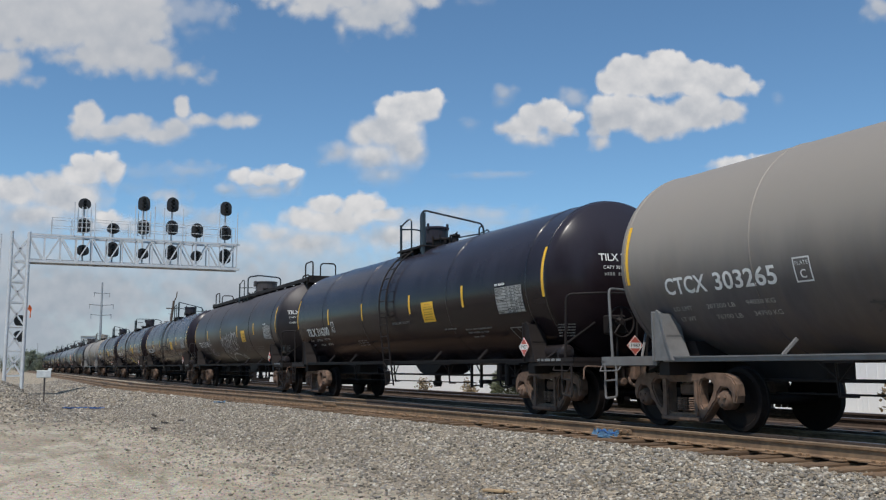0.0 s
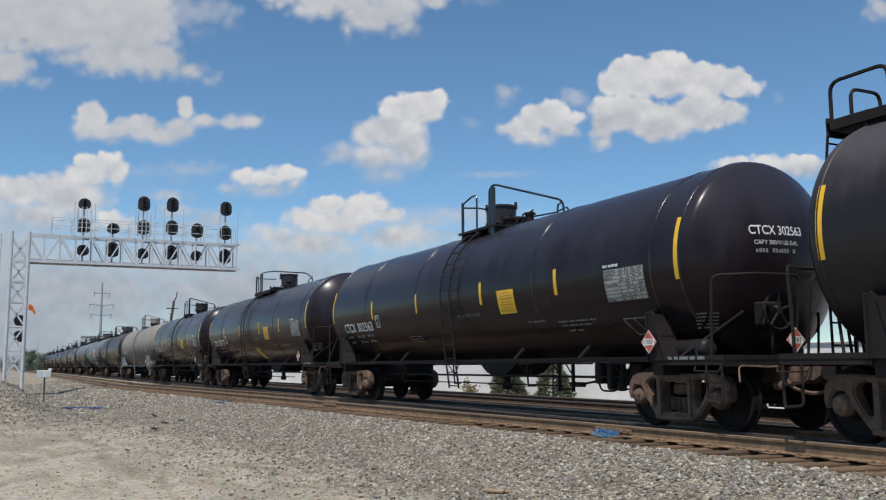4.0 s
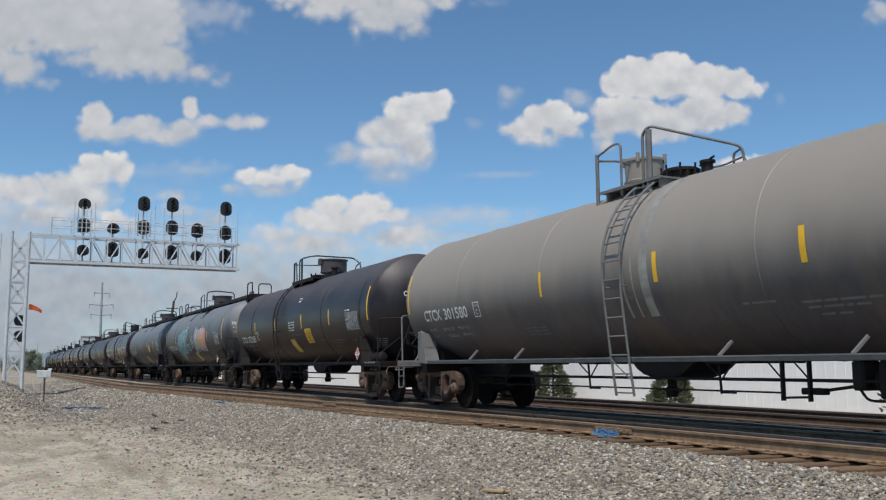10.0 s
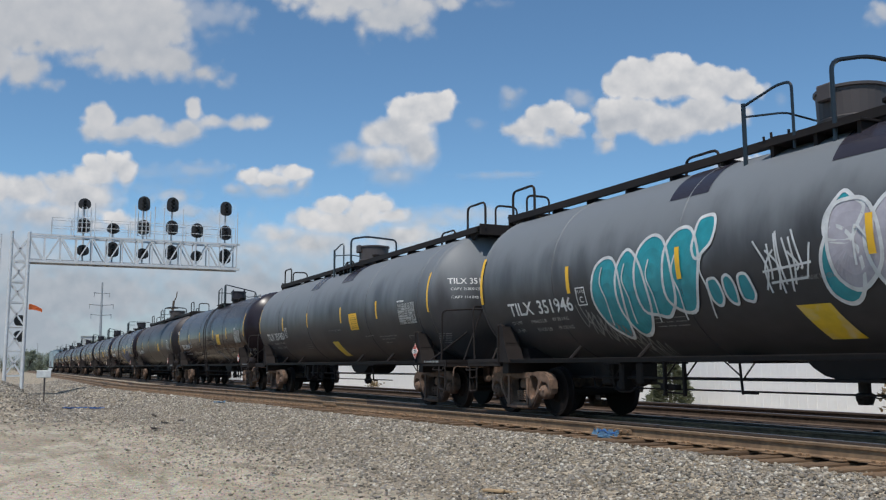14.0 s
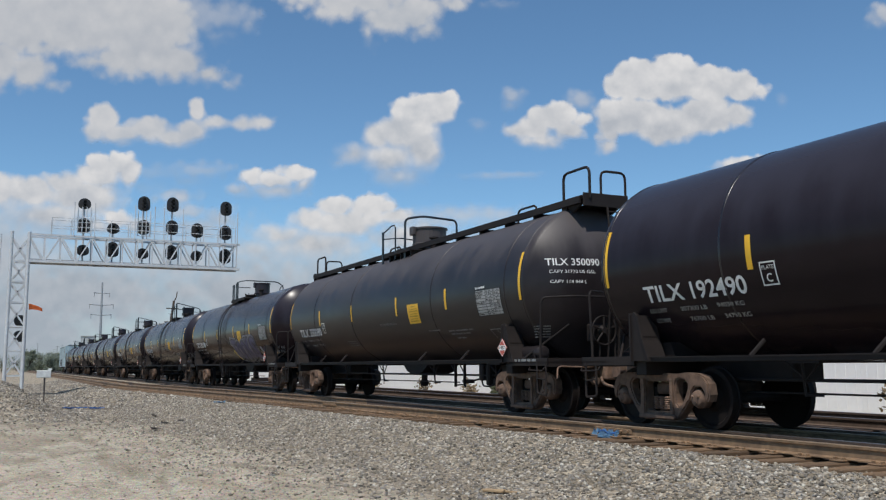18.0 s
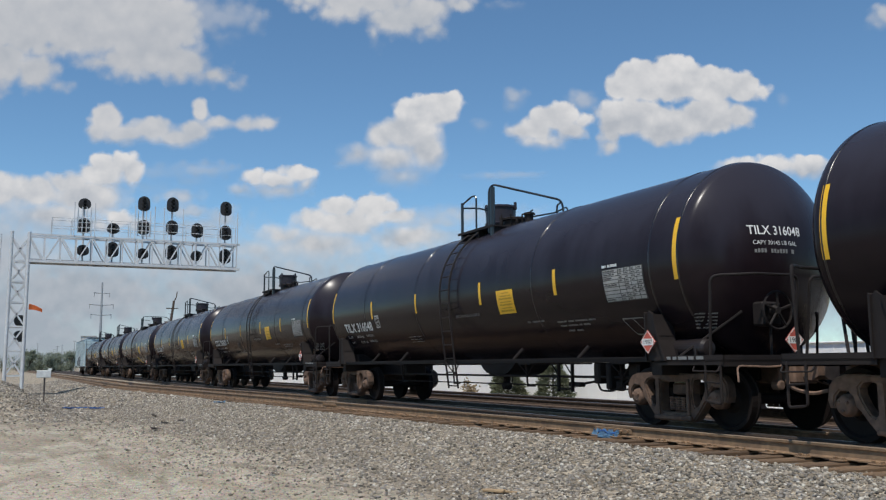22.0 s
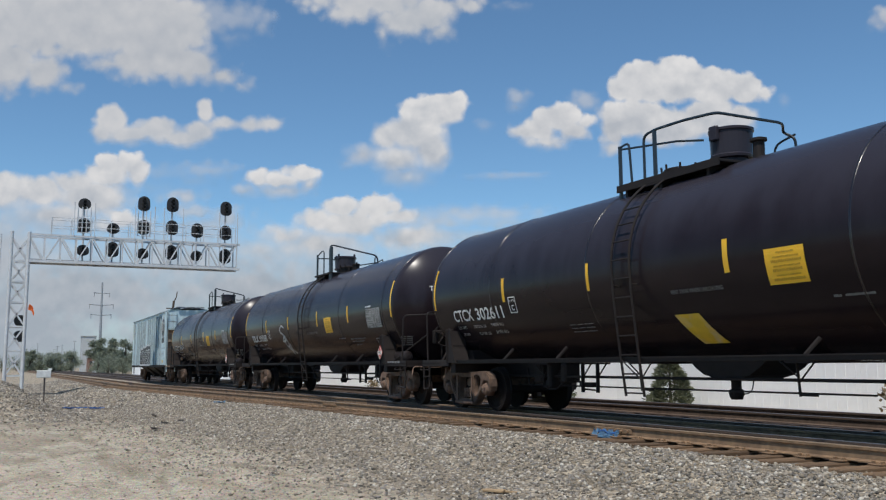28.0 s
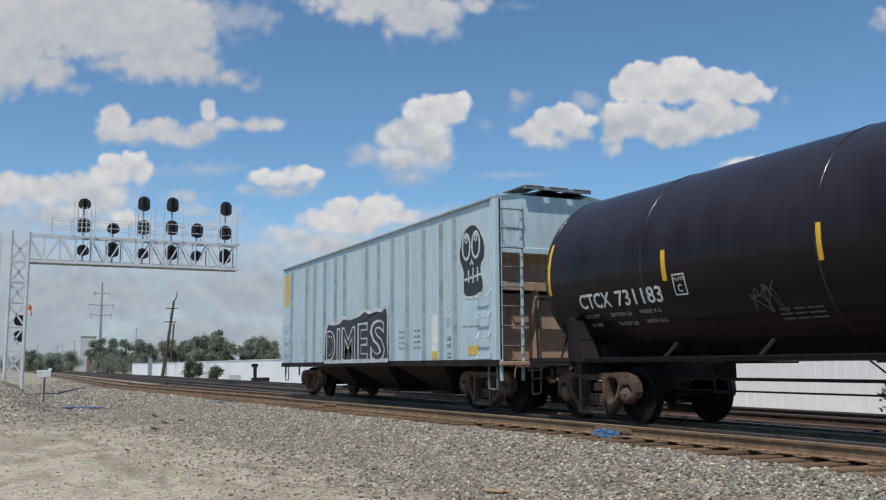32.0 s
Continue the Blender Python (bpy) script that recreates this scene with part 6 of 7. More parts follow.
for x, h, w, sd in ((-20.9, 1.7, 0.70, 1), (-27.1, 1.75, 0.72, 2), (-30.3, 1.6, 0.78, 3), (-24.6, 1.0, 0.4, 9)):
    if sd != 9:
        conifer(x, 17.3, -0.45, h, w, sd)
for x, h, w, sd in ((-82.7, 1.5, 0.8, 4), (-96.0, 2.4, 0.8, 5), (-92.0, 2.1, 0.8, 6)):
    bush(x, 17.2, -0.4, h, w, sd)
for x, h, w, sd in ((-38.5, 1.1, 0.5, 7), (-33.8, 0.9, 0.5, 8), (-13.8, 1.3, 0.5, 10), (-45.0, 0.8, 0.6, 12)):
    bush(x, 17.6, -0.45, h, w, sd, "dry", "dry brown weeds by the fence", 260)

r_t = random.Random(5)
for k in range(11):
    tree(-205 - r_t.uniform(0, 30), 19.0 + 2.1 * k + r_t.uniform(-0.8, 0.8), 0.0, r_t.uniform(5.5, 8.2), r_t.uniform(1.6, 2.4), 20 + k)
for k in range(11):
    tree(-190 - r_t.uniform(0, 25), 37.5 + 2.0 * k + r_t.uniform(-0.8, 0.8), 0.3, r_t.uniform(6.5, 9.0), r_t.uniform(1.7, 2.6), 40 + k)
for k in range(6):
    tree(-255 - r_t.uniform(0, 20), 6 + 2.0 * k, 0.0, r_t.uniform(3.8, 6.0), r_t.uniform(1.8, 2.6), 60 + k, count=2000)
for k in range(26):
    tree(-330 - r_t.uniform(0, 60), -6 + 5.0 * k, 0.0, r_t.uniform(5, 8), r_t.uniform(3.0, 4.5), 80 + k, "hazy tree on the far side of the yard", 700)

for k in range(9):
    tree(-196 - r_t.uniform(0, 10), 17.5 + 1.7 * k, 0.0, r_t.uniform(2.2, 3.6), r_t.uniform(1.5, 2.2), 120 + k, "low leafy tree among the undergrowth", 1400)

# transmission pole
py = tagged(new("transmission_pole"), "tall grey steel transmission pole with three crossarms", "power pole")
py.location = (-280, 24.5, 0)
bm = bmesh.new()
tube(bm, [(0, 0, -1), (0, 0, 25.5)], 0.5, 10, 0.22)
part("mast", bm, M["pylon"], py)
for z, w in ((22.2, 2.2), (18.8, 3.4), (15.9, 2.9)):
    bm = bmesh.new()
    tube(bm, [(0, -w, z + 0.25), (0, 0, z), (0, w, z + 0.25)], 0.12, 6)
    arm = part("crossarm", bm, M["pylon"], py)
    for s in (-1, 1):
        bm = bmesh.new()
        tube(bm, [(0, s * w * 0.95, z + 0.2), (0, s * w * 0.95, z - 1.0)], 0.1, 6)
        part("insulator", bm, M["pylon"], arm)

# leaning timber pole
lp = tagged(new("utility_pole"), "dark leaning timber utility pole with short crossarms", "utility pole")
lp.location = (-110, 16.6, -0.3)
bm = bmesh.new()
tube(bm, [(0, 0, 0), (0, 0.55, 4.5), (0, 1.05, 9.0)], 0.2, 8, 0.13)
part("pole", bm, M["pole"], lp)
bm = bmesh.new()
tube(bm, [(0, 1.05, 8.9), (0, 1.3, 9.4), (0, 1.4, 10.1)], 0.06, 6)
part("bent_pin", bm, M["pole"], lp)
for z, y in ((8.1, 0.95), (6.5, 0.78)):
    bm = bmesh.new()
    box(bm, -0.06, 0.06, y - 0.75, y + 0.6, z - 0.06, z + 0.06, 0.01)
    part("crossarm", bm, M["pole"], lp)
lq = tagged(new("utility_pole"), "thin timber utility pole behind the fence", "utility pole")
lq.location = (-125, 19.8, -0.3)
bm = bmesh.new()
tube(bm, [(0, 0, 0), (0, 0.35, 7.0)], 0.15, 8, 0.1)
part("pole", bm, M["pole"], lq)
for x, y, h in ((-300, 19.0, 9.0), (-290, 25.5, 10.5), (-330, 17.0, 8.5), (-310, 9.0, 8.5), (-260, 32.0, 11.5), (-245, 38.5, 15.0), (-280, 13.2, 7.0)):
    bm = bmesh.new()
    tube(bm, [(0, 0, -1), (0, 0, h)], 0.16, 6, 0.08)
    q = tagged(part("light_pole", bm, M["pylon"]), "thin grey pole far across the yard", "pole", "far poles")
    q.location = (x, y, 0)
    bm = bmesh.new()
    tube(bm, [(0, -0.5, h - 0.2), (0, 0.5, h - 0.2)], 0.07, 5)
    part("arm", bm, M["pylon"], q)

# far buildings
def building(name, label, x, y0, y1, z1, depth, mat, windows):
    b = tagged(new(name), label, "building")
    bm = bmesh.new()
    box(bm, x - depth, x, y0, y1, -1, z1, 0.05)
    part("wall", bm, mat, b)
    bm = bmesh.new()
    box(bm, x - depth - 0.2, x + 0.2, y0 - 0.2, y1 + 0.2, z1, z1 + 0.25)
    part("roof", bm, M["concrete"], b)
    for k in range(windows):
        y = y0 + (y1 - y0) * (k + 0.5) / windows
        bm = bmesh.new()
        box(bm, x + 0.004, x + 0.05, y - 0.35, y + 0.35, z1 * 0.45, z1 * 0.75)
        part("window", bm, M["signal_black"], b)


building("grain_tower", "pale concrete tower far behind the yard", -320, 22.4, 26.8, 11.0, 5, M["concrete"], 0)
building("brick_shed", "low brick shed behind the tracks", -300, 23.0, 26.5, 3.8, 5, M["brick"], 2)
building("white_shed", "low white shed behind the tracks", -230, 19.0, 20.6, 2.2, 3, M["box_white"], 1)
for x, y, w, h in ((-118.0, 16.3, 0.45, 2.1), (-112.0, 17.3, 0.2, 1.6)):
    bm = bmesh.new()
    box(bm, x - w / 2, x + w / 2, y - w / 2, y + w / 2, -0.4, h, 0.02)
    cab = tagged(part("equipment_cabinet", bm, M["pylon"]), "grey metal equipment cabinet by the fence", "cabinet")
    bm = bmesh.new()
    box(bm, x - w / 2 - 0.03, x + w / 2 + 0.03, y - w / 2 - 0.03, y + w / 2 + 0.03, h, h + 0.05)
    part("lid", bm, M["pylon"], cab)
# switch stand and a low box by the far track
sw = tagged(new("switch_stand"), "dark iron switch stand beside the far track", "switch stand")
sw.location = (-66.0, 16.6, -0.3)
bm = bmesh.new()
box(bm, -0.35, 0.35, -0.3, 0.9, 0.0, 0.45, 0.03)
part("base", bm, M["under"], sw)
bm = bmesh.new()
tube(bm, [(0, -0.1, 0.4), (0, -0.1, 1.3)], 0.13, 8)
part("column", bm, M["under"], sw)
bm = bmesh.new()
box(bm, -0.1, 0.1, -0.35, 0.1, 1.2, 1.45, 0.02)
part("target", bm, M["under"], sw)
rb = tagged(new("relay_case"), "small pale relay case by the far track", "relay case")
rb.location = (-74.0, 16.9, -0.3)
bm = bmesh.new()
box(bm, -0.3, 0.3, -0.4, 0.4, 0.0, 0.6, 0.04)
part("case", bm, M["concrete"], rb)


# ---- covered hopper at the train's end ----
HOP_START = -347.6
HY, HZ0, HZ1 = 1.6, 1.06, 4.31


def flat_side(x, z, lift=0.004):
    return Vector((x, -HY - lift, z))


def hopper_car():
    car = new("hopper_car")
    car.location = (HOP_START, TRACK_Y, 0)
    tagged(car, "light blue covered hopper car with graffiti and rusty ends", "hopper car", "cars of the freight train")
    for y in (-HY, HY):
        bm = bmesh.new()
        box(bm, -7.68, 7.6, y - 0.02, y + 0.02, HZ0, HZ1, 0.0)
        part("side_sheet", bm, M["hopper_blue"], car)
        bm = bmesh.new()
        box(bm, -7.7, 7.63, y - 0.07 if y < 0 else y - 0.03, y + 0.03 if y < 0 else y + 0.07, HZ1 - 0.03, HZ1 + 0.03, 0.012)
        part("top_chord", bm, M["hopper_shade_grime"], car)
        bm = bmesh.new()
        box(bm, -7.7, 7.63, y - 0.06 if y < 0 else y - 0.03, y + 0.03 if y < 0 else y + 0.06, HZ0 - 0.12, HZ0 + 0.02, 0.015)
        part("side_sill", bm, M["under"], car)
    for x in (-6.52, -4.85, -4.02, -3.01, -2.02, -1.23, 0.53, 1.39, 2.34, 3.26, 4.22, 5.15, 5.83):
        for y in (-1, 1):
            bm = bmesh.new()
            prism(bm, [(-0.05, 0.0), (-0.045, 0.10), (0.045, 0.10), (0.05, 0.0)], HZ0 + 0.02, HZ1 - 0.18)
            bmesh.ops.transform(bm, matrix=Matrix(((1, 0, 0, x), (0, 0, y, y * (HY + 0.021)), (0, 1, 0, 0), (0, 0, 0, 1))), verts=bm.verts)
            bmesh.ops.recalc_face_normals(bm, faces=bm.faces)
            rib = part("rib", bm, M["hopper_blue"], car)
            rib.data.materials.append(M["hopper_shade_grime"])
            # shade beside the rib, painted on its face towards +x
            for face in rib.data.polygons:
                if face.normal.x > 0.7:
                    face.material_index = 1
    for s in (-1, 1):
        xe = s * 7.6
        for y in (-1, 1):
            bm = bmesh.new()
            box(bm, min(xe - s * 0.14, xe + s * 0.03), max(xe - s * 0.14, xe + s * 0.03), min(y * 1.5, y * 1.66), max(y * 1.5, y * 1.66), HZ0, HZ1, 0.012)
            part("corner_post", bm, M["hopper_blue"], car)
        # the end: top sheet, ledge, sloped sheet, deck
        bm = bmesh.new()
        box(bm, min(xe - s * 0.08, xe - s * 0.04), max(xe - s * 0.08, xe - s * 0.04), -1.5, 1.5, 3.3, HZ1 + 0.1)
        part("end_sheet", bm, M["hopper_blue"], car)
        bm = bmesh.new()
        box(bm, min(xe - s * 0.2, xe + s * 0.01), max(xe - s * 0.2, xe + s * 0.01), -1.5, 1.5, 3.2, 3.32, 0.01)
        part("end_ledge", bm, M["hopper_blue"], car)
        bm = bmesh.new()
        prism(bm, [(xe - s * 0.15, 3.2), (xe - s * 0.25, 3.2), (xe - s * 2.4, 1.5), (xe - s * 2.3, 1.42)], -1.5, 1.5)
        part("slope_sheet", bm, M["hopper_rust"], car, "rust-brown sloped end sheet")
        bm = bmesh.new()
        box(bm, min(xe - s * 0.12, xe), max(xe - s * 0.12, xe), -1.5, 1.5, 2.45, 2.62, 0.01)
        part("end_beam", bm, M["hopper_rust"], car)
        bm = bmesh.new()
        box(bm, min(xe - s * 2.2, xe + s * 0.15), max(xe - s * 2.2, xe + s * 0.15), -1.58, 1.58, HZ0 - 0.1, HZ0 - 0.02, 0.01)
        part("end_deck", bm, M["hopper_rust"], car)
        for lo, hi, back in ((HZ0, 2.42, 0.5), (2.62, 3.2, 0.36)):
            bm = bmesh.new()
            box(bm, min(xe - s * back, xe - s * (back - 0.04)), max(xe - s * back, xe - s * (back - 0.04)), -1.5, 1.5, lo, hi)
            part("end_panel", bm, M["hopper_rust"], car)
        for y in (-0.5, 0.5):
            bm = bmesh.new()
            prism(bm, [(xe - s * 0.3, HZ0), (xe - s * 0.45, HZ0), (xe - s * 0.45, 2.9), (xe - s * 0.3, 2.9)], y - 0.05, y + 0.05)
            part("end_post", bm, M["hopper_rust"], car)
        bm = bmesh.new()
        prism(bm, [(xe - s * 0.25, HZ0), (xe - s * 1.9, HZ0), (xe - s * 1.5, 1.9), (xe - s * 0.35, 2.35)], 0.55, 0.62)
        part("end_gusset", bm, M["hopper_rust"], car)
        for y0 in (-1.55, -1.06):
            bm = bmesh.new()
            box(bm, min(xe, xe + s * 0.03), max(xe, xe + s * 0.03), y0, y0 + 0.06, HZ0 - 0.4, HZ1)
            part("ladder_rail", bm, M["hopper_blue"], car)
        for k in range(9):
            bm = bmesh.new()
            z = 0.95 + 0.39 * k
            tube(bm, bend([(xe + s * 0.02, -1.5, z), (xe + s * 0.10, -1.49, z), (xe + s * 0.10, -1.04, z), (xe + s * 0.02, -1.03, z)], 0.03, 2), 0.014, 5)
            part("rung", bm, M["under_grey"], car)
        for k in range(4):
            bm = bmesh.new()
            z = 1.1 + 0.41 * k
            tube(bm, bend([(xe - s * 0.7, -HY - 0.02, z + 0.12), (xe - s * 0.7, -HY - 0.10, z), (xe - s * 0.22, -HY - 0.10, z), (xe - s * 0.22, -HY - 0.02, z + 0.12)], 0.03, 2), 0.014, 5)
            part("side_rung", bm, M["hopper_blue"], car)
        bm = bmesh.new()
        tube(bm, bend([(xe - s * 0.45, -1.55, HZ0 - 0.1), (xe - s * 0.45, -1.55, 0.5), (xe - s * 0.1, -1.55, 0.48), (xe - s * 0.1, -1.55, HZ0 - 0.1)], 0.04, 2), 0.02, 5)
        part("stirrup", bm, M["under_grey"], car)
        link("coupler", shared("coupler", coupler, M["truck"]), None, car, "", pose(s * 7.9, 0, 0, 0, 0, 0 if s > 0 else 180))
        truck(car, s * 6.05, M["truck"])
        bm = bmesh.new()
        box(bm, min(s * 4.5, s * 8.0), max(s * 4.5, s * 8.0), -0.3, 0.3, 0.75, HZ0 - 0.1, 0.02)
        part("centre_sill", bm, M["under"], car)
    # roof
    bm = bmesh.new()
    a = [(-7.66, -1.62, HZ1 + 0.03), (-7.66, -0.5, HZ1 + 0.2), (-7.66, 0.5, HZ1 + 0.2), (-7.66, 1.62, HZ1 + 0.03)]
    q0 = [bm.verts.new(p) for p in a]
    q1 = [bm.verts.new((7.6, p[1], p[2])) for p in a]
    for k in range(3):
        bm.faces.new((q0[k], q0[k + 1], q1[k + 1], q1[k]))
    bmesh.ops.solidify(bm, geom=list(bm.faces), thickness=0.03)
    part("roof", bm, M["hopper_blue"], car)
    for y in (-0.98, -0.40, 0.18):
        bm = bmesh.new()
        box(bm, -8.0, 7.75, y, y + 0.44, 4.575, 4.60, 0.008)
        part("running_board", bm, M["grating"], car)
    for k in range(9):
        bm = bmesh.new()
        x = -7.7 + 15.4 * k / 8
        box(bm, x - 0.03, x + 0.03, -0.98, 0.62, 4.52, 4.575)
        part("board_bracket", bm, M["grating"], car)
    for x in (-6.0, -3.0, 0.0, 3.0, 6.0):
        bm = bmesh.new()
        lathe(bm, [(4.45, 0.3), (4.6, 0.3), (4.63, 0.25)], 14, "z", (x, 0, 0))
        part("hatch", bm, M["hopper_blue"], car)
    # hoppers below the floor
    for x in (-3.3, 0.0, 3.3):
        bm = bmesh.new()
        top = [(-1.5, -1.5), (1.5, -1.5), (1.5, 1.5), (-1.5, 1.5)]
        low = [(-0.45, -0.6), (0.45, -0.6), (0.45, 0.6), (-0.45, 0.6)]
        t = [bm.verts.new((x + p, q, HZ0 - 0.02)) for p, q in top]
        w = [bm.verts.new((x + p, q, 0.36)) for p, q in low]
        for k in range(4):
            bm.faces.new((t[k], t[(k + 1) % 4], w[(k + 1) % 4], w[k]))
        bm.faces.new(w)
        bmesh.ops.recalc_face_normals(bm, faces=bm.faces)
        bay = part("hopper_bay", bm, M["under"], car)
        bm = bmesh.new()
        box(bm, x - 0.55, x + 0.55, -0.75, 0.75, 0.28, 0.37, 0.02)
        part("gate", bm, M["under"], bay)
    # painted marks
    g = lambda a, b, k: flat_side(a, b, k + 0.02)
    bm = bmesh.new()
    outline = [(-2.75, 1.08), (-2.7, 1.95), (-2.4, 2.22), (-1.9, 2.18), (-1.4, 2.2), (-1.1, 2.32), (-0.5, 2.27), (0.2, 2.34), (0.6, 2.44), (0.9, 2.36), (1.5, 2.40), (1.8, 2.36), (2.1, 2.46), (2.25, 2.2), (2.22, 1.6), (2.25, 1.1)]
    blob(bm, [Vector(p) for p in outline], 0.112, g)
    tag = part("graffiti", bm, M["spray_black"], car, "black block-letter graffiti outlined in white")
    bm = bmesh.new()
    ribbon(bm, [Vector(p) for p in outline], 0.10, 0.115, g, True)
    part("outline", bm, M["spray_white"], tag)
    for ch, x0, z0, wide, tall in (("D", -2.58, 1.16, 0.80, 1.16), ("I", -1.66, 1.14, 0.30, 1.24), ("M", -1.24, 1.16, 1.12, 1.22), ("E", 0.06, 1.15, 0.78, 1.32), ("S", 1.06, 1.14, 0.98, 1.36)):
        lettering("letter_edge", ch, M["spray_white"], tag, x0 - 0.03, z0 - 0.02, tall * 1.03, g, lift=0.120, width=wide + 0.06, bold=0.035, flat=True)
        lettering("letter_fill", ch, M["spray_black"], tag, x0 + 0.02, z0, tall, g, lift=0.125, width=wide - 0.05, bold=0.0, flat=True)
    bm = bmesh.new()
    blob(bm, smooth_line([(6.01, 3.3), (6.26, 3.8), (6.76, 3.88), (7.14, 3.5), (7.17, 3.15), (7.01, 2.95), (7.07, 2.45), (6.26, 2.4), (6.20, 2.9)], 4, True), 0.005, g)
    rim_ = smooth_line([(6.01, 3.3), (6.26, 3.8), (6.76, 3.88), (7.14, 3.5), (7.17, 3.15), (7.01, 2.95), (7.07, 2.45), (6.26, 2.4), (6.20, 2.9)], 4, True)
    face = part("mural", bm, M["spray_black"], car, "black painted patch with white rings and bars")
    bm = bmesh.new()
    ribbon(bm, rim_, 0.06, 0.008, g, True)
    for cx in (6.35, 6.78):
        ribbon(bm, [(cx + 0.17 * math.cos(a), 3.45 + 0.27 * math.sin(a)) for a in [2 * math.pi * k / 18 for k in range(18)]], 0.06, 0.009, g, True)
        ribbon(bm, [(cx + 0.05 * math.cos(a), 3.6 + 0.07 * math.sin(a)) for a in [2 * math.pi * k / 10 for k in range(10)]], 0.04, 0.009, g, True)
    for line in (((6.26, 2.75), (7.05, 2.82)), ((6.45, 2.68), (6.45, 2.95)), ((6.65, 2.66), (6.65, 2.98)), ((6.85, 2.68), (6.85, 2.98)), ((6.52, 3.05), (6.60, 3.14), (6.65, 3.04))):
        ribbon(bm, [Vector(p) for p in line], 0.055, 0.009, g)
    part("white_lines", bm, M["spray_white"], face)
    for x0, x1, z0, z1, mt in ((6.4, 6.88, 1.17, 1.37, "yellow_worn"), (4.62, 5.05, 1.1, 1.28, "yellow_worn"), (4.6, 5.05, 1.28, 2.1, "paper"), (-7.5, -6.95, 3.0, 4.1, "yellow_worn")):
        bm = bmesh.new()
        patch(bm, x0, x1, z0, z1, 0.005, 0, g, 2)
        part("paint_patch", bm, M[mt], car, "faded rectangular paint patch")
    bm = bmesh.new()
    for z in (1.95, 1.88, 1.80):
        bars(bm, 5.4, z, (0.12, 0.12), 0.03, 0.06, 0.006, g)
    for z in (1.5, 1.35, 1.2, 1.12):
        bars(bm, 5.4, z, (0.3,), 0.09 if z > 1.3 else 0.04, 0.06, 0.006, g)
    for x in (2.7, 3.6, -5.4, -3.5):
        for k in range(4):
            bars(bm, x, 1.75 - 0.13 * k, (0.12, 0.18), 0.05, 0.05, 0.006, g)
    bars(bm, 6.15, 1.75, (0.2, 0.3, 0.2), 0.03, 0.04, 0.006, g)
    tagged(part("stencilled_lines", bm, M["letter_dim"], car), kind="stuff")
    return car


# ---- sprayed graffiti on the tanks ----
def scrawl(parent, lines, w, mat, label, lift=0.010):
    bm = bmesh.new()
    for line in lines:
        ribbon(bm, smooth_line(line, 6), w, lift)
    return part("graffiti", bm, M[mat], parent, label)


def bubble(cx, cz, w, h, lean, seed):
    """The outline of one swollen shape."""
    r_ = random.Random(seed)
    pts = []
    for k in range(9):
        a = 2 * math.pi * k / 9 + 0.3
        q = r_.uniform(0.82, 1.12)
        x, z = w / 2 * math.cos(a) * q, h / 2 * math.sin(a) * q
        pts.append((cx + x + lean * z, cz + z))
    return smooth_line(pts, 4, True)


def bubbles(parent, shapes, fill, rim, label, rim_w=0.07, lift=0.008):
    for k, sh in enumerate(shapes):
        bm = bmesh.new()
        blob(bm, sh, lift + 0.0012 * k)
        g = part("graffiti_letter", bm, M[fill], parent, label)
        bm = bmesh.new()
        ribbon(bm, sh, rim_w, lift + 0.0065 + 0.0005 * k, closed=True)
        part("outline", bm, M[rim], g)
    return g


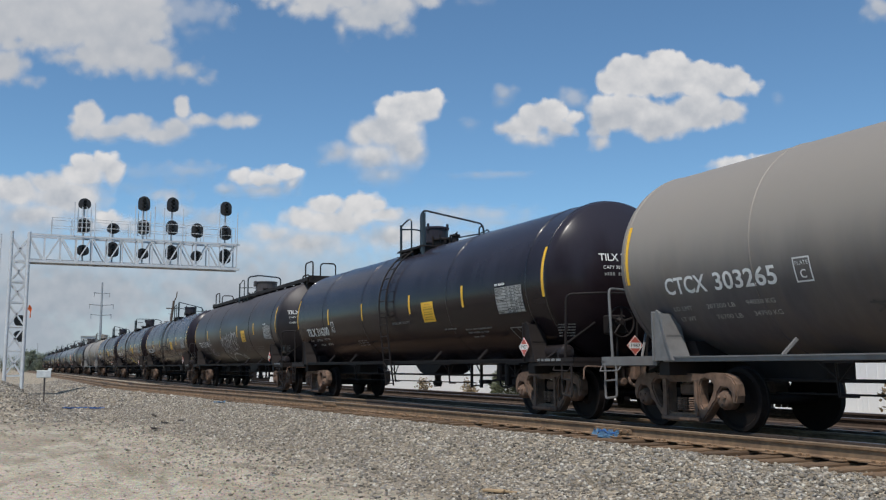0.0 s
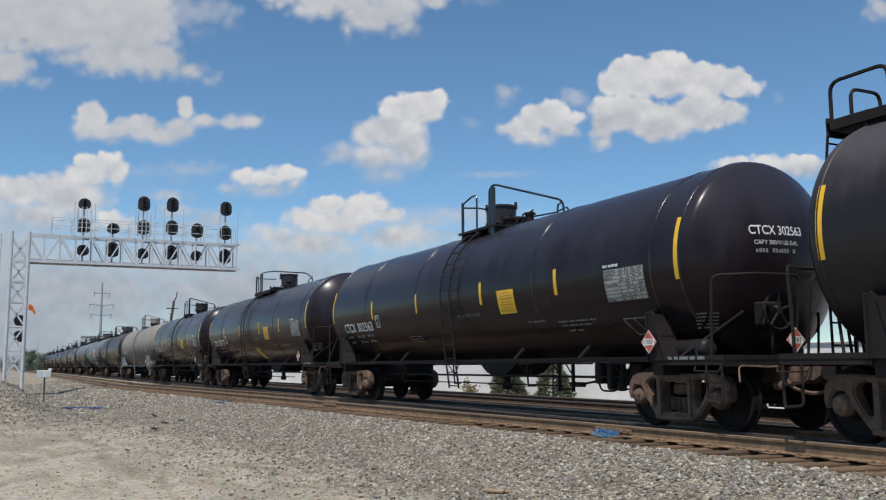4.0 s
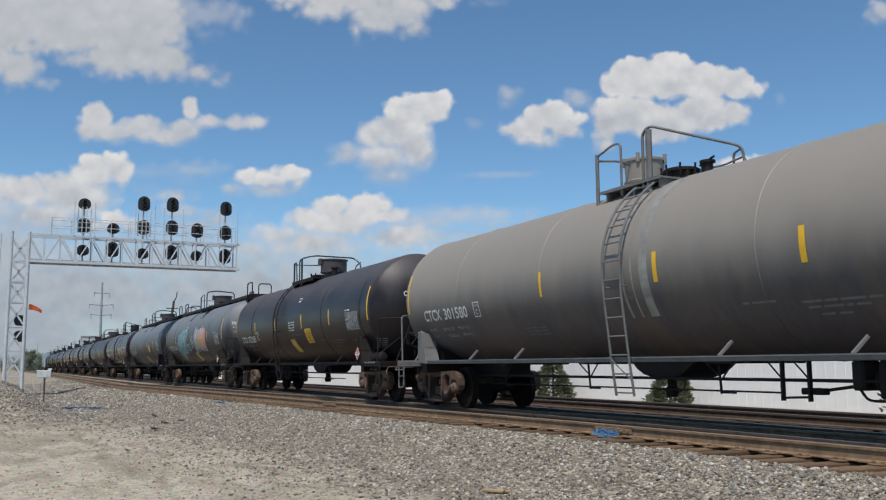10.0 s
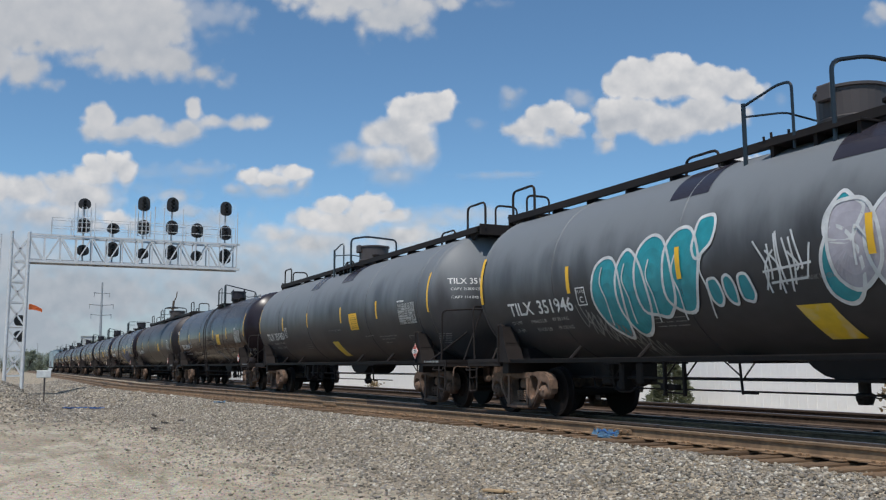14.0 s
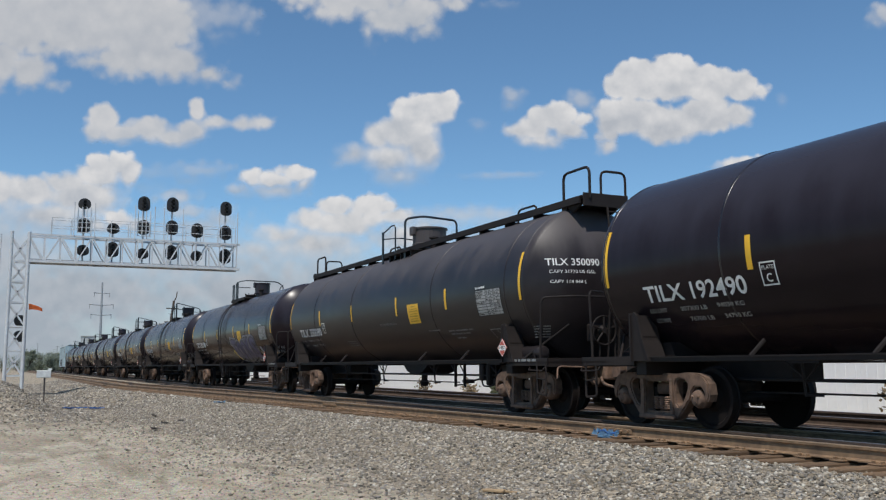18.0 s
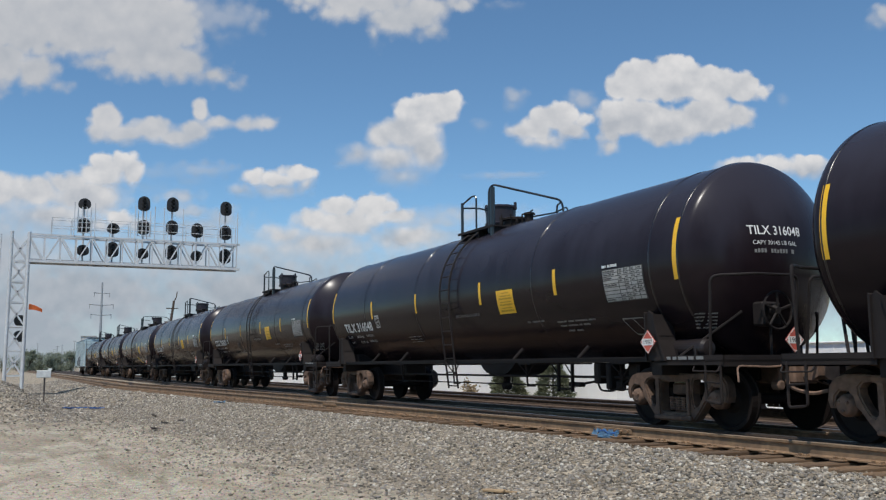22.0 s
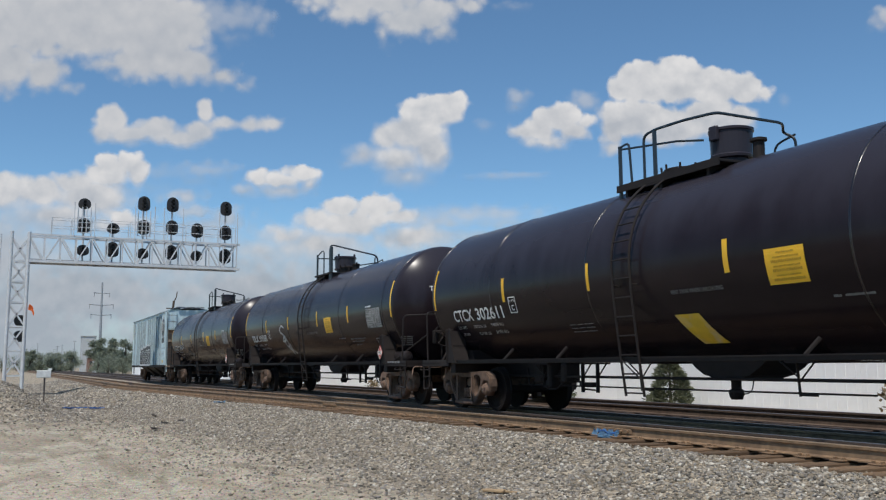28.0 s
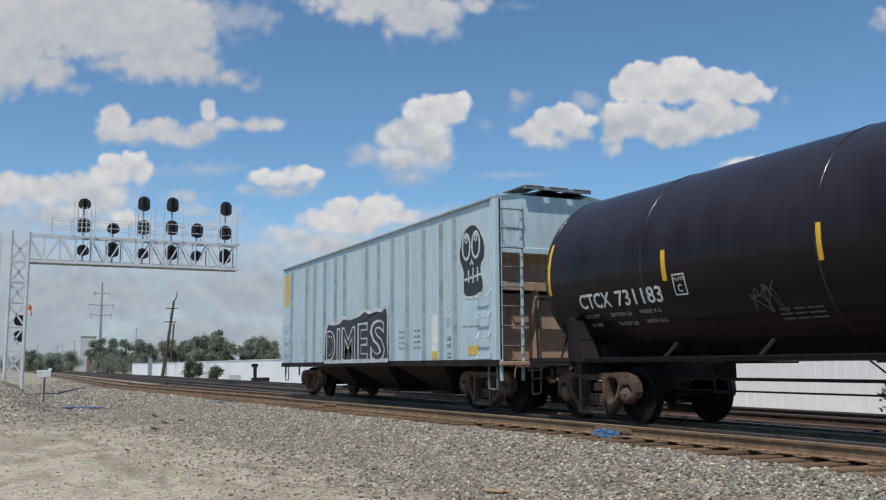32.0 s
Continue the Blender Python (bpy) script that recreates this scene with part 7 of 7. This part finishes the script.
def paint_train(cars):
    c = cars[8]
    teal = [bubble(-3.5 + 0.60 * k, 2.06 + 0.09 * k, 0.86, 1.36 - 0.04 * k, 0.08, 3 + k) for k in range(4)] + [bubble(-1.15, 2.78, 0.45, 0.62, 0.3, 9)]
    g = bubbles(c, teal, "spray_teal", "spray_white", "teal bubble-letter graffiti with white outlines", 0.05)
    scr = bmesh.new()
    for k in range(5):
        x = -3.75 + 0.6 * k
        ribbon(scr, smooth_line([(x + 0.12, 1.62), (x + 0.18, 2.0), (x + 0.10, 2.3), (x + 0.2, 2.55)], 5), 0.03, 0.019)
    tagged(part("inner_stroke", scr, M["spray_white"], g), kind="stuff")
    bubbles(c, [bubble(-1.05 + 0.3 * k, 1.98, 0.26, 0.42, 0, 30 + k) for k in range(3)], "spray_teal", "spray_white", "three small teal ovals with white rims", 0.04)
    pink = [bubble(1.35 + 0.55 * k, 2.38 - 0.02 * k, 0.75, 1.15, 0.05, 41 + k) for k in range(3)]
    coral = [bubble(2.75 + 0.42 * k, 2.3 + 0.05 * (k % 2), 0.7, 1.2, -0.05, 47 + k) for k in range(3)]
    bubbles(c, [bubble(1.12, 2.1, 0.62, 0.9, 0.0, 61), bubble(1.22, 2.66, 0.55, 0.6, 0.1, 62)], "spray_teal", "spray_white", "teal edge of the pink graffiti", 0.05, 0.005)
    g = bubbles(c, pink, "spray_lilac", "spray_white", "mauve bubble-letter graffiti with white outlines", 0.05, 0.012)
    scr = bmesh.new()
    for k in range(4):
        x = 1.35 + 0.55 * k
        ribbon(scr, smooth_line([(x, 2.1), (x + 0.05, 2.55), (x + 0.25, 2.35), (x + 0.3, 2.6)], 5), 0.03, 0.028)
    tagged(part("inner_stroke", scr, M["spray_white"], g), kind="stuff")
    bubbles(c, coral, "spray_pink", "spray_white", "coral bubble-letter graffiti with white outlines", 0.05, 0.018)
    lines = []
    r_ = random.Random(8)
    for k in range(11):
        x = -0.1 + 0.07 * k
        lines.append([(x, 1.85 + r_.uniform(0, 0.3)), (x + r_.uniform(-0.05, 0.1), 2.2), (x + r_.uniform(-0.15, 0.15), 2.35 + r_.uniform(0, 0.3))])
    lines += [[(-0.1, 2.15), (0.7, 2.2)], [(0.0, 2.0), (0.6, 2.02)]]
    scrawl(c, lines, 0.03, "spray_white", "spiky white spray tag")
    lines = []
    for k in range(12):
        x = -4.5 + 0.13 * k
        z = 2.0 - 0.05 * k
        lines.append([(x, z), (x + 0.12, z - 0.35 + r_.uniform(-0.1, 0.1)), (x + 0.3, z - 0.15), (x + 0.25, z - 0.5)])
    scrawl(c, lines, 0.025, "letter_dim", "thin grey spray tag")
    # purple block letters
    c = cars[12]
    bm = bmesh.new()
    blob(bm, smooth_line([(1.05, 1.75), (1.6, 2.0), (3.0, 2.0), (4.3, 2.05), (4.85, 1.75), (4.8, 1.45), (3.0, 1.38), (1.5, 1.38)], 4, True), 0.006)
    g = part("graffiti", bm, M["spray_mist"], c, "purple block-letter graffiti on a pale sprayed halo")
    lean = lambda a, b, k: on_side(a + 0.12 * (b - 1.7), b + 0.05 * math.sin(2.1 * a), k)
    for ch, x0, z0, wide, tall in (("T", 0.98, 1.36, 0.72, 0.98), ("O", 1.72, 1.34, 0.74, 0.95), ("O", 2.50, 1.34, 0.74, 0.95), ("K", 3.32, 1.34, 0.76, 1.02), ("S", 4.14, 1.32, 0.80, 1.08)):
        lettering("halo", ch, M["spray_mist"], g, x0 - 0.11, z0 - 0.05, tall * 1.10, lean, lift=0.009 + 0.0006 * x0, width=wide + 0.22, bold=0.13)
        lettering("letter_edge", ch, M["spray_black"], g, x0 - 0.04, z0 - 0.015, tall * 1.04, lean, lift=0.015, width=wide + 0.08, bold=0.085)
        lettering("letter_fill", ch, M["spray_purple"], g, x0, z0 + 0.01, tall, lean, lift=0.020, width=wide, bold=0.04)
    bm = bmesh.new()
    blob(bm, [(5.52 + 0.13 * math.cos(2 * math.pi * k / 18), 1.62 + 0.13 * math.sin(2 * math.pi * k / 18)) for k in range(18)], 0.008)
    part("round_mark", bm, M["spray_lilac"], g)
    bm = bmesh.new()
    blob(bm, [Vector(p) for p in ((5.70, 1.50), (5.95, 1.50), (5.80, 1.76))], 0.008)
    part("triangle_mark", bm, M["spray_purple"], g)
    bm = bmesh.new()
    blob(bm, [Vector(p) for p in ((6.08, 1.50), (6.34, 1.48), (6.22, 1.74), (6.0, 1.76))], 0.008)
    part("slanted_mark", bm, M["spray_purple"], g)
    # white outline letters
    c = cars[2]
    swell = lambda *pts: [Vector(p) for p in pts]
    lines = [
        swell((-1.62, 1.95), (-1.66, 2.12), (-1.52, 2.16), (-1.42, 2.05), (-1.50, 1.92), (-1.62, 1.95), (-1.52, 1.72), (-1.30, 1.58)),
        swell((-1.40, 2.24), (-1.34, 2.02), (-1.22, 1.70), (-1.08, 1.62)), swell((-1.40, 2.24), (-1.26, 2.12), (-1.12, 2.28), (-1.02, 1.90), (-0.92, 1.60)),
        swell((-1.55, 1.72), (-1.45, 1.46), (-1.05, 1.24), (-0.72, 1.36), (-0.55, 1.42)), swell((-1.0, 1.66), (-0.88, 2.12), (-0.66, 2.24), (-0.56, 2.02), (-0.74, 1.88), (-0.56, 1.74), (-0.66, 1.56), (-0.92, 1.56)),
        swell((-0.60, 1.56), (-0.52, 2.10), (-0.40, 2.40), (-0.30, 2.05), (-0.20, 1.56)), swell((-0.46, 1.86), (-0.28, 1.88)),
        swell((-0.18, 1.54), (-0.14, 2.16), (0.10, 2.34), (0.24, 2.10), (0.02, 1.92), (0.20, 1.60), (0.40, 1.56)), swell((0.0, 2.04), (0.14, 1.98)), swell((0.04, 2.12), (0.10, 1.90)),
        swell((0.34, 1.60), (0.36, 2.12), (0.50, 2.46), (0.56, 2.10), (0.66, 1.66)), swell((0.60, 2.36), (0.64, 2.05), (0.72, 1.76), (0.98, 1.72), (1.10, 1.88), (0.92, 2.02), (1.06, 2.18), (0.88, 2.34), (0.60, 2.36)),
        swell((0.98, 2.18), (1.08, 2.38), (1.28, 2.36), (1.36, 2.16), (1.20, 2.02), (1.04, 1.84)), swell((1.20, 2.02), (1.30, 1.86), (1.38, 1.74)),
        swell((0.40, 1.52), (0.80, 1.48), (1.36, 1.30)), swell((1.30, 1.48), (1.60, 1.36), (1.78, 1.26)), swell((1.36, 1.30), (1.30, 1.48)), swell((-0.72, 1.36), (-0.3, 1.50), (0.40, 1.52))]
    scrawl(c, lines, 0.036, "spray_white", "white outline graffiti scrawl")
    scrawl(c, [[(-4.6, 1.75), (-4.3, 1.9), (-4.45, 1.6), (-4.1, 1.75), (-4.2, 1.55), (-3.9, 1.8), (-3.8, 1.5), (-3.5, 1.55), (-3.4, 1.65)], [(-4.5, 1.55), (-4.0, 1.5)]], 0.03, "spray_lilac", "small white scrawl")
    scrawl(c, [[(2.3, 1.7), (2.6, 1.85)], [(2.4, 1.6), (2.7, 1.75)], [(2.9, 1.6), (2.95, 1.9)], [(3.1, 1.6), (3.15, 1.9)]], 0.025, "letter_dim", "short white strokes")
    # a white looping mark
    c = cars[17]
    scrawl(c, [[(-2.2, 2.3), (-2.5, 2.38), (-2.75, 2.2), (-2.4, 2.05), (-2.35, 1.85), (-2.7, 1.85)], [(-2.5, 1.95), (-2.25, 2.0), (-2.15, 1.75), (-2.4, 1.65), (-2.5, 1.95)], [(-2.4, 1.6), (-2.05, 1.5), (-1.9, 1.4)], [(-2.0, 1.75), (-2.3, 1.4)]], 0.05, "spray_white", "looping white spray mark")
    # faint tags
    loops = [[(1.62, 2.16), (1.54, 2.06), (1.62, 1.97), (1.72, 2.04), (1.66, 2.15)], [(1.36, 1.72), (1.48, 1.86), (1.60, 1.72), (1.48, 1.62), (1.40, 1.74)]]
    for k in range(5):
        x, z = 1.62 + 0.20 * k, 1.74 - 0.075 * k
        loops.append([(x - 0.08, z + 0.10), (x + 0.04, z + 0.16), (x + 0.16, z + 0.02), (x + 0.05, z - 0.16), (x - 0.06, z - 0.06), (x + 0.08, z + 0.06), (x + 0.22, z - 0.10)])
    scrawl(cars[10], loops, 0.022, "letter_dim", "thin grey looping spray tag")
    for k, x0, z0, w in ((0, -3.4, 1.7, 1.3), (14, -2.6, 1.85, 0.5), (18, -2.9, 1.84, 0.4)):
        r_ = random.Random(100 + k + int(x0 * 10))
        lines = [[(x0 + w * j / 6 + r_.uniform(-0.1, 0.1), z0 + r_.uniform(-0.2, 0.2)) for j in range(7)] for _ in range(3)]
        scrawl(cars[k], lines, 0.026, "faint", "faint grey spray scribble")


# ---- loose ballast, scraps ----
def stone_block(rng, count, region, size):
    """Angular stones strewn over a stretch of the plan."""
    ico = [(0, 0, -1), (0.72, -0.53, -0.45), (-0.28, -0.85, -0.45), (-0.89, 0, -0.45), (-0.28, 0.85, -0.45), (0.72, 0.53, -0.45), (0.28, -0.85, 0.45), (-0.72, -0.53, 0.45), (-0.72, 0.53, 0.45), (0.28, 0.85, 0.45), (0.89, 0, 0.45), (0, 0, 1)]
    tri = [(0, 1, 2), (1, 0, 5), (0, 2, 3), (0, 3, 4), (0, 4, 5), (1, 5, 10), (2, 1, 6), (3, 2, 7), (4, 3, 8), (5, 4, 9), (1, 10, 6), (2, 6, 7), (3, 7, 8), (4, 8, 9), (5, 9, 10), (6, 10, 11), (7, 6, 11), (8, 7, 11), (9, 8, 11), (10, 9, 11)]
    ico, tri = np.array(ico), np.array(tri)
    pts = []
    while len(pts) < count:
        x, y = region(rng)
        if y > -0.06 * -x and y < 1.3 * -x:
            pts.append((x, y, ground_z(x, y)))
    pts = np.array(pts)
    n = len(pts)
    s = size[0] + (size[1] - size[0]) * rng.random((n, 1, 1)) ** 1.4
    jit = ico[None] * rng.uniform(0.45, 1.5, (n, 12, 1))
    jit = jit * np.stack([rng.uniform(0.8, 1.3, n), rng.uniform(0.7, 1.1, n), rng.uniform(0.45, 0.85, n)], 1)[:, None, :]
    a = rng.uniform(0, 2 * np.pi, n)
    t = rng.uniform(-0.5, 0.5, n)
    ca, sa, ct, st = np.cos(a), np.sin(a), np.cos(t), np.sin(t)
    x, y, z = jit[..., 0], jit[..., 1], jit[..., 2]
    y, z = y * ct[:, None] - z * st[:, None], y * st[:, None] + z * ct[:, None]
    x, y = x * ca[:, None] - y * sa[:, None], x * sa[:, None] + y * ca[:, None]
    v = np.stack([x, y, z], -1) * s
    v[..., 2] += s[..., 0] * 0.22
    return pts, v, tri


def ballast():
    rng = np.random.default_rng(3)

    def shoulder(r):
        x = -4.5 - 34 * r.random() ** 1.6
        edge = RAIL_Y - siding(x) - 0.34
        return x, edge - abs(r.normal()) * 2.2

    def yard(r):
        x = -6 - 34 * r.random() ** 1.4
        return x, -1.5 + 7.5 * r.random() ** 0.7

    def between(r):
        x = -5 - 40 * r.random()
        return x, RAIL_Y - siding(x) + 0.2 + r.random() * 1.1

    def heap(r):
        return -35 + r.normal() * 3.4, -1.8 + 4.5 * r.random()

    def distant(r):
        x = -37 - 60 * r.random() ** 1.3
        return x, RAIL_Y - siding(x) - 0.4 - 6.5 * r.random()

    blocks = [stone_block(rng, 52000, shoulder, (0.011, 0.034)), stone_block(rng, 20000, yard, (0.005, 0.015)), stone_block(rng, 2500, between, (0.018, 0.034)), stone_block(rng, 6000, heap, (0.02, 0.045)), stone_block(rng, 15000, distant, (0.03, 0.06))]
    verts, faces = [], []
    base = 0
    for pts, v, tri in blocks:
        n = len(pts)
        verts.append((v + pts[:, None, :]).reshape(-1, 3))
        faces.append((tri[None] + (np.arange(n) * 12)[:, None, None] + base).reshape(-1, 3))
        base += n * 12
    verts, faces = np.concatenate(verts), np.concatenate(faces)
    me = bpy.data.meshes.new("ballast")
    me.vertices.add(len(verts))
    me.vertices.foreach_set("co", verts.astype(np.float32).ravel())
    me.loops.add(len(faces) * 3)
    me.loops.foreach_set("vertex_index", faces.astype(np.int32).ravel())
    me.polygons.add(len(faces))
    me.polygons.foreach_set("loop_start", np.arange(0, len(faces) * 3, 3, dtype=np.int32))
    me.update(calc_edges=True)
    me.validate()
    heap_ob = tagged(link("ballast", me, M["stone"]), "loose grey and tan crushed stone along the track", "ballast", kind="stuff")

    def close(r):
        return -7.2 - 2.6 * r.random(), 4.6 + 3.6 * r.random()
    pts, v, tri = stone_block(np.random.default_rng(8), 300, close, (0.02, 0.042))
    kinds = []
    for k in range(12):
        sm = bpy.data.meshes.new("stone")
        sm.from_pydata([tuple(p) for p in v[k]], [], [tuple(f) for f in tri])
        sm.materials.append(M["pebble"])
        kinds.append(sm)
    for k, p in enumerate(pts):
        link("stone", kinds[k % 12], None, heap_ob, "", pose(p[0], p[1], p[2], 0, 0, (k * 73) % 360))


def scrap_sheet(name, label, cat, mat, x, y, w, d, seed, lift=0.02):
    """A crumpled sheet lying on the ground."""
    r_ = random.Random(seed)
    bm = bmesh.new()
    n = 6
    g = [[bm.verts.new((w * (i / n - 0.5) + r_.uniform(-0.03, 0.03), d * (j / n - 0.5) * (1 + 0.4 * math.sin(i)) + r_.uniform(-0.03, 0.03), r_.uniform(0.0, 0.07))) for j in range(n + 1)] for i in range(n + 1)]
    for i in range(n):
        for j in range(n):
            if r_.random() < 0.85:
                bm.faces.new((g[i][j], g[i + 1][j], g[i + 1][j + 1], g[i][j + 1]))
    bmesh.ops.solidify(bm, geom=list(bm.faces), thickness=0.006)
    ob = tagged(part(name, bm, M[mat]), label, cat)
    ob.location = (x, y, ground_z(x, y) + lift)
    return ob


for k, (x, y, w, d) in enumerate(((-37.2, 3.2, 0.5, 0.5), (-37.5, 2.7, 0.3, 0.4), (-36.6, 2.2, 0.7, 0.35), (-31.0, 6.6, 0.5, 0.3))):
    scrap_sheet("plastic_scrap", "crumpled blue plastic lying on the gravel", "plastic scrap", "blue" if k < 3 else "blue_pale", x, y, w, d, 200 + k)
for k, (x, y, w, d) in enumerate(((-26.5, 4.1, 0.7, 0.10), (-24.2, 3.5, 0.5, 0.10), (-27.3, 4.7, 0.4, 0.10), (-30.5, 4.4, 0.8, 0.10))):
    scrap_sheet("scrap", "dark scrap lying flat on the gravel", "scrap", "dark_scrap", x, y, w, d, 220 + k)
bm = bmesh.new()
box(bm, -0.14, 0.14, -0.05, 0.05, 0.0, 0.03, 0.006)
wd = tagged(part("wood_scrap", bm, M["wood"]), "short splintered piece of pale wood", "wood scrap")
wd.matrix_basis = pose(-9.95, 5.47, ground_z(-9.95, 5.47) + 0.02, 0, 0, 35)
bm = bmesh.new()
prism(bm, [(0, 0.0), (0.16, 0.0), (0.2, 0.012), (0.02, 0.022)], -0.02, 0.02)
part("splinter", bm, M["wood"], wd, "", pose(0.1, 0.03, 0.0, 0, 0, 12))
# blue plastic caught against the siding rail
bm = bmesh.new()
r_ = random.Random(4)
n = 10
g = [[bm.verts.new((-0.32 + 0.64 * i / n, -0.05 - 0.03 * j + r_.uniform(-0.012, 0.012), -0.02 - 0.045 * j + 0.012 * math.sin(2.2 * i) + r_.uniform(-0.006, 0.006))) for j in range(4)] for i in range(n + 1)]
for i in range(n):
    for j in range(3):
        bm.faces.new((g[i][j], g[i + 1][j], g[i + 1][j + 1], g[i][j + 1]))
bmesh.ops.solidify(bm, geom=list(bm.faces), thickness=0.008)
rag = tagged(part("blue_rag", bm, M["blue_pale"]), "faded blue rag caught against the rusty rail", "rag")
rag.matrix_basis = pose(-12.3, RAIL_Y - siding(-12.3) - 0.02, -0.055, 0, 0, 4)
bm = bmesh.new()
tube(bm, smooth_line([(-0.2, -0.075, -0.07), (-0.05, -0.07, -0.04), (0.08, -0.09, -0.085), (0.25, -0.08, -0.06)], 5), 0.014, 6)
part("fold", bm, M["blue"], rag)

ballast()


# ---- the train ----
START = [-3.82, -21.74, -39.99, -58.02, -76.27, -94.37, -112.66, -130.89, -149.2, -167.35, -185.49, -203.69, -221.81, -239.93, -257.92, -276.12, -294.19, -312.25, -330.47]


def run(t):
    """How far the train has come by t."""
    return 9.9664 * t + 0.5 * 0.010638 * t * t


GLOSS = "glossy black tank car with yellow reflector stripes on the rails"
SATIN = "dull black tank car with a walkway along its top"
SLATE = "slate grey tank car with a walkway along its top"
TRAIN = []
for i, (label, marks, cap, body, frm, walkw, slant, style) in enumerate((
    ("weathered grey tank car with faded stripes", "CTCX 303265", "CAPY 30110", "grey", "under_grey", False, False, 2),
    (GLOSS, "TILX 316200", "CAPY 30130", "black", "under", False, False, 0),
    ("dull black tank car with white graffiti and a top walkway", "TILX 351798", "CAPY 31849", "satin", "under", True, False, 0),
    (GLOSS, "CTCX 302563", "CAPY 30010", "black", "under", False, False, 0),
    ("glossy black tank car with a slanted yellow notice", "CTCX 730777", "CAPY 30090", "black", "under", False, True, 0),
    (GLOSS, "CTCX 302581", "CAPY 30033", "black", "under", False, False, 0),
    ("weathered pale grey tank car with rust stains", "CTCX 301580", "CAPY 30060", "grey", "under_grey", False, False, 2),
    ("older black tank car with a large valve housing", "CTCX 732383", "CAPY 29980", "satin", "under", False, True, 1),
    ("slate grey tank car with teal and pink graffiti", "TILX 351946", "CAPY 31660", "slate", "under", True, True, 0),
    (SLATE, "TILX 351951", "CAPY 31800", "slate", "under", True, True, 0),
    ("glossy black tank car with faint grey scribbles", "TILX 192490", "CAPY 30180", "black", "under", False, False, 0),
    (SATIN, "TILX 350090", "CAPY 31770", "satin", "under", True, False, 0),
    ("glossy black tank car with purple graffiti", "CTCX 302588", "CAPY 30020", "black", "under", False, True, 0),
    (GLOSS, "TILX 316048", "CAPY 30145", "black", "under", False, False, 0),
    (GLOSS, "CTCX 730803", "CAPY 30095", "black", "under", False, False, 0),
    (GLOSS, "CTCX 730808", "CAPY 30070", "black", "under", False, False, 0),
    ("glossy black tank car with a slanted yellow notice", "CTCX 302611", "CAPY 30040", "black", "under", False, True, 0),
    ("glossy black tank car with a white scrawl", "TILX 191080", "CAPY 30150", "black", "under", False, False, 0),
    ("glossy black tank car next to the hopper car", "CTCX 731183", "CAPY 30085", "black", "under", False, False, 0),
)):
    TRAIN.append((tank_car("tank_car", label, START[i], marks, cap, M[body], M[frm], walkw, slant, style), START[i]))

CARS = [c for c, _ in TRAIN]
paint_train(CARS)
TRAIN.append((hopper_car(), HOP_START))
TRAIN[-1][0].location.x = HOP_START


# the flag swings with the wind: seconds, droop, heading
FLAPS = [(0.0, 40, 25), (2.0, 45, 30), (4.0, 35, 40), (6.0, 40, 30), (7.5, 10, 75), (9.0, 0, 95), (11.0, 5, 85), (13.0, 0, 95), (15.0, 8, 80), (17.0, 0, 95), (19.0, 5, 100), (21.0, 0, 90), (23.0, 5, 95), (25.5, 20, 70), (28.0, 40, 35), (30.0, 30, 45), (32.0, 40, 25)]


def motions():
    steps = [k for k in range(0, 961, 2)]
    for thing, x in TRAIN:
        walk(thing, [(k / 30, pose(x + run(k / 30), TRACK_Y, 0)) for k in range(0, 961, 60)])
    for ob, at in CLOUDS:
        walk(ob, [(t, at(t)) for t in (0.0, 16.0, 32.0)])
    walk(FLAG, [(t, Matrix.Translation(FLAG_AT) @ pose(0, 0, 0, 0, 20 * math.sin(t * 1.3) + lift, turn)) for t, lift, turn in FLAPS])
    turns = [(k / 30, Matrix.Rotation(run(k / 30) / 0.457, 4, "Y")) for k in steps]
    for w, x in WHEELS:
        at = Matrix.Translation((x, 0, 0.457))
        walk(w, [(t, at @ m) for t, m in turns])


motions()
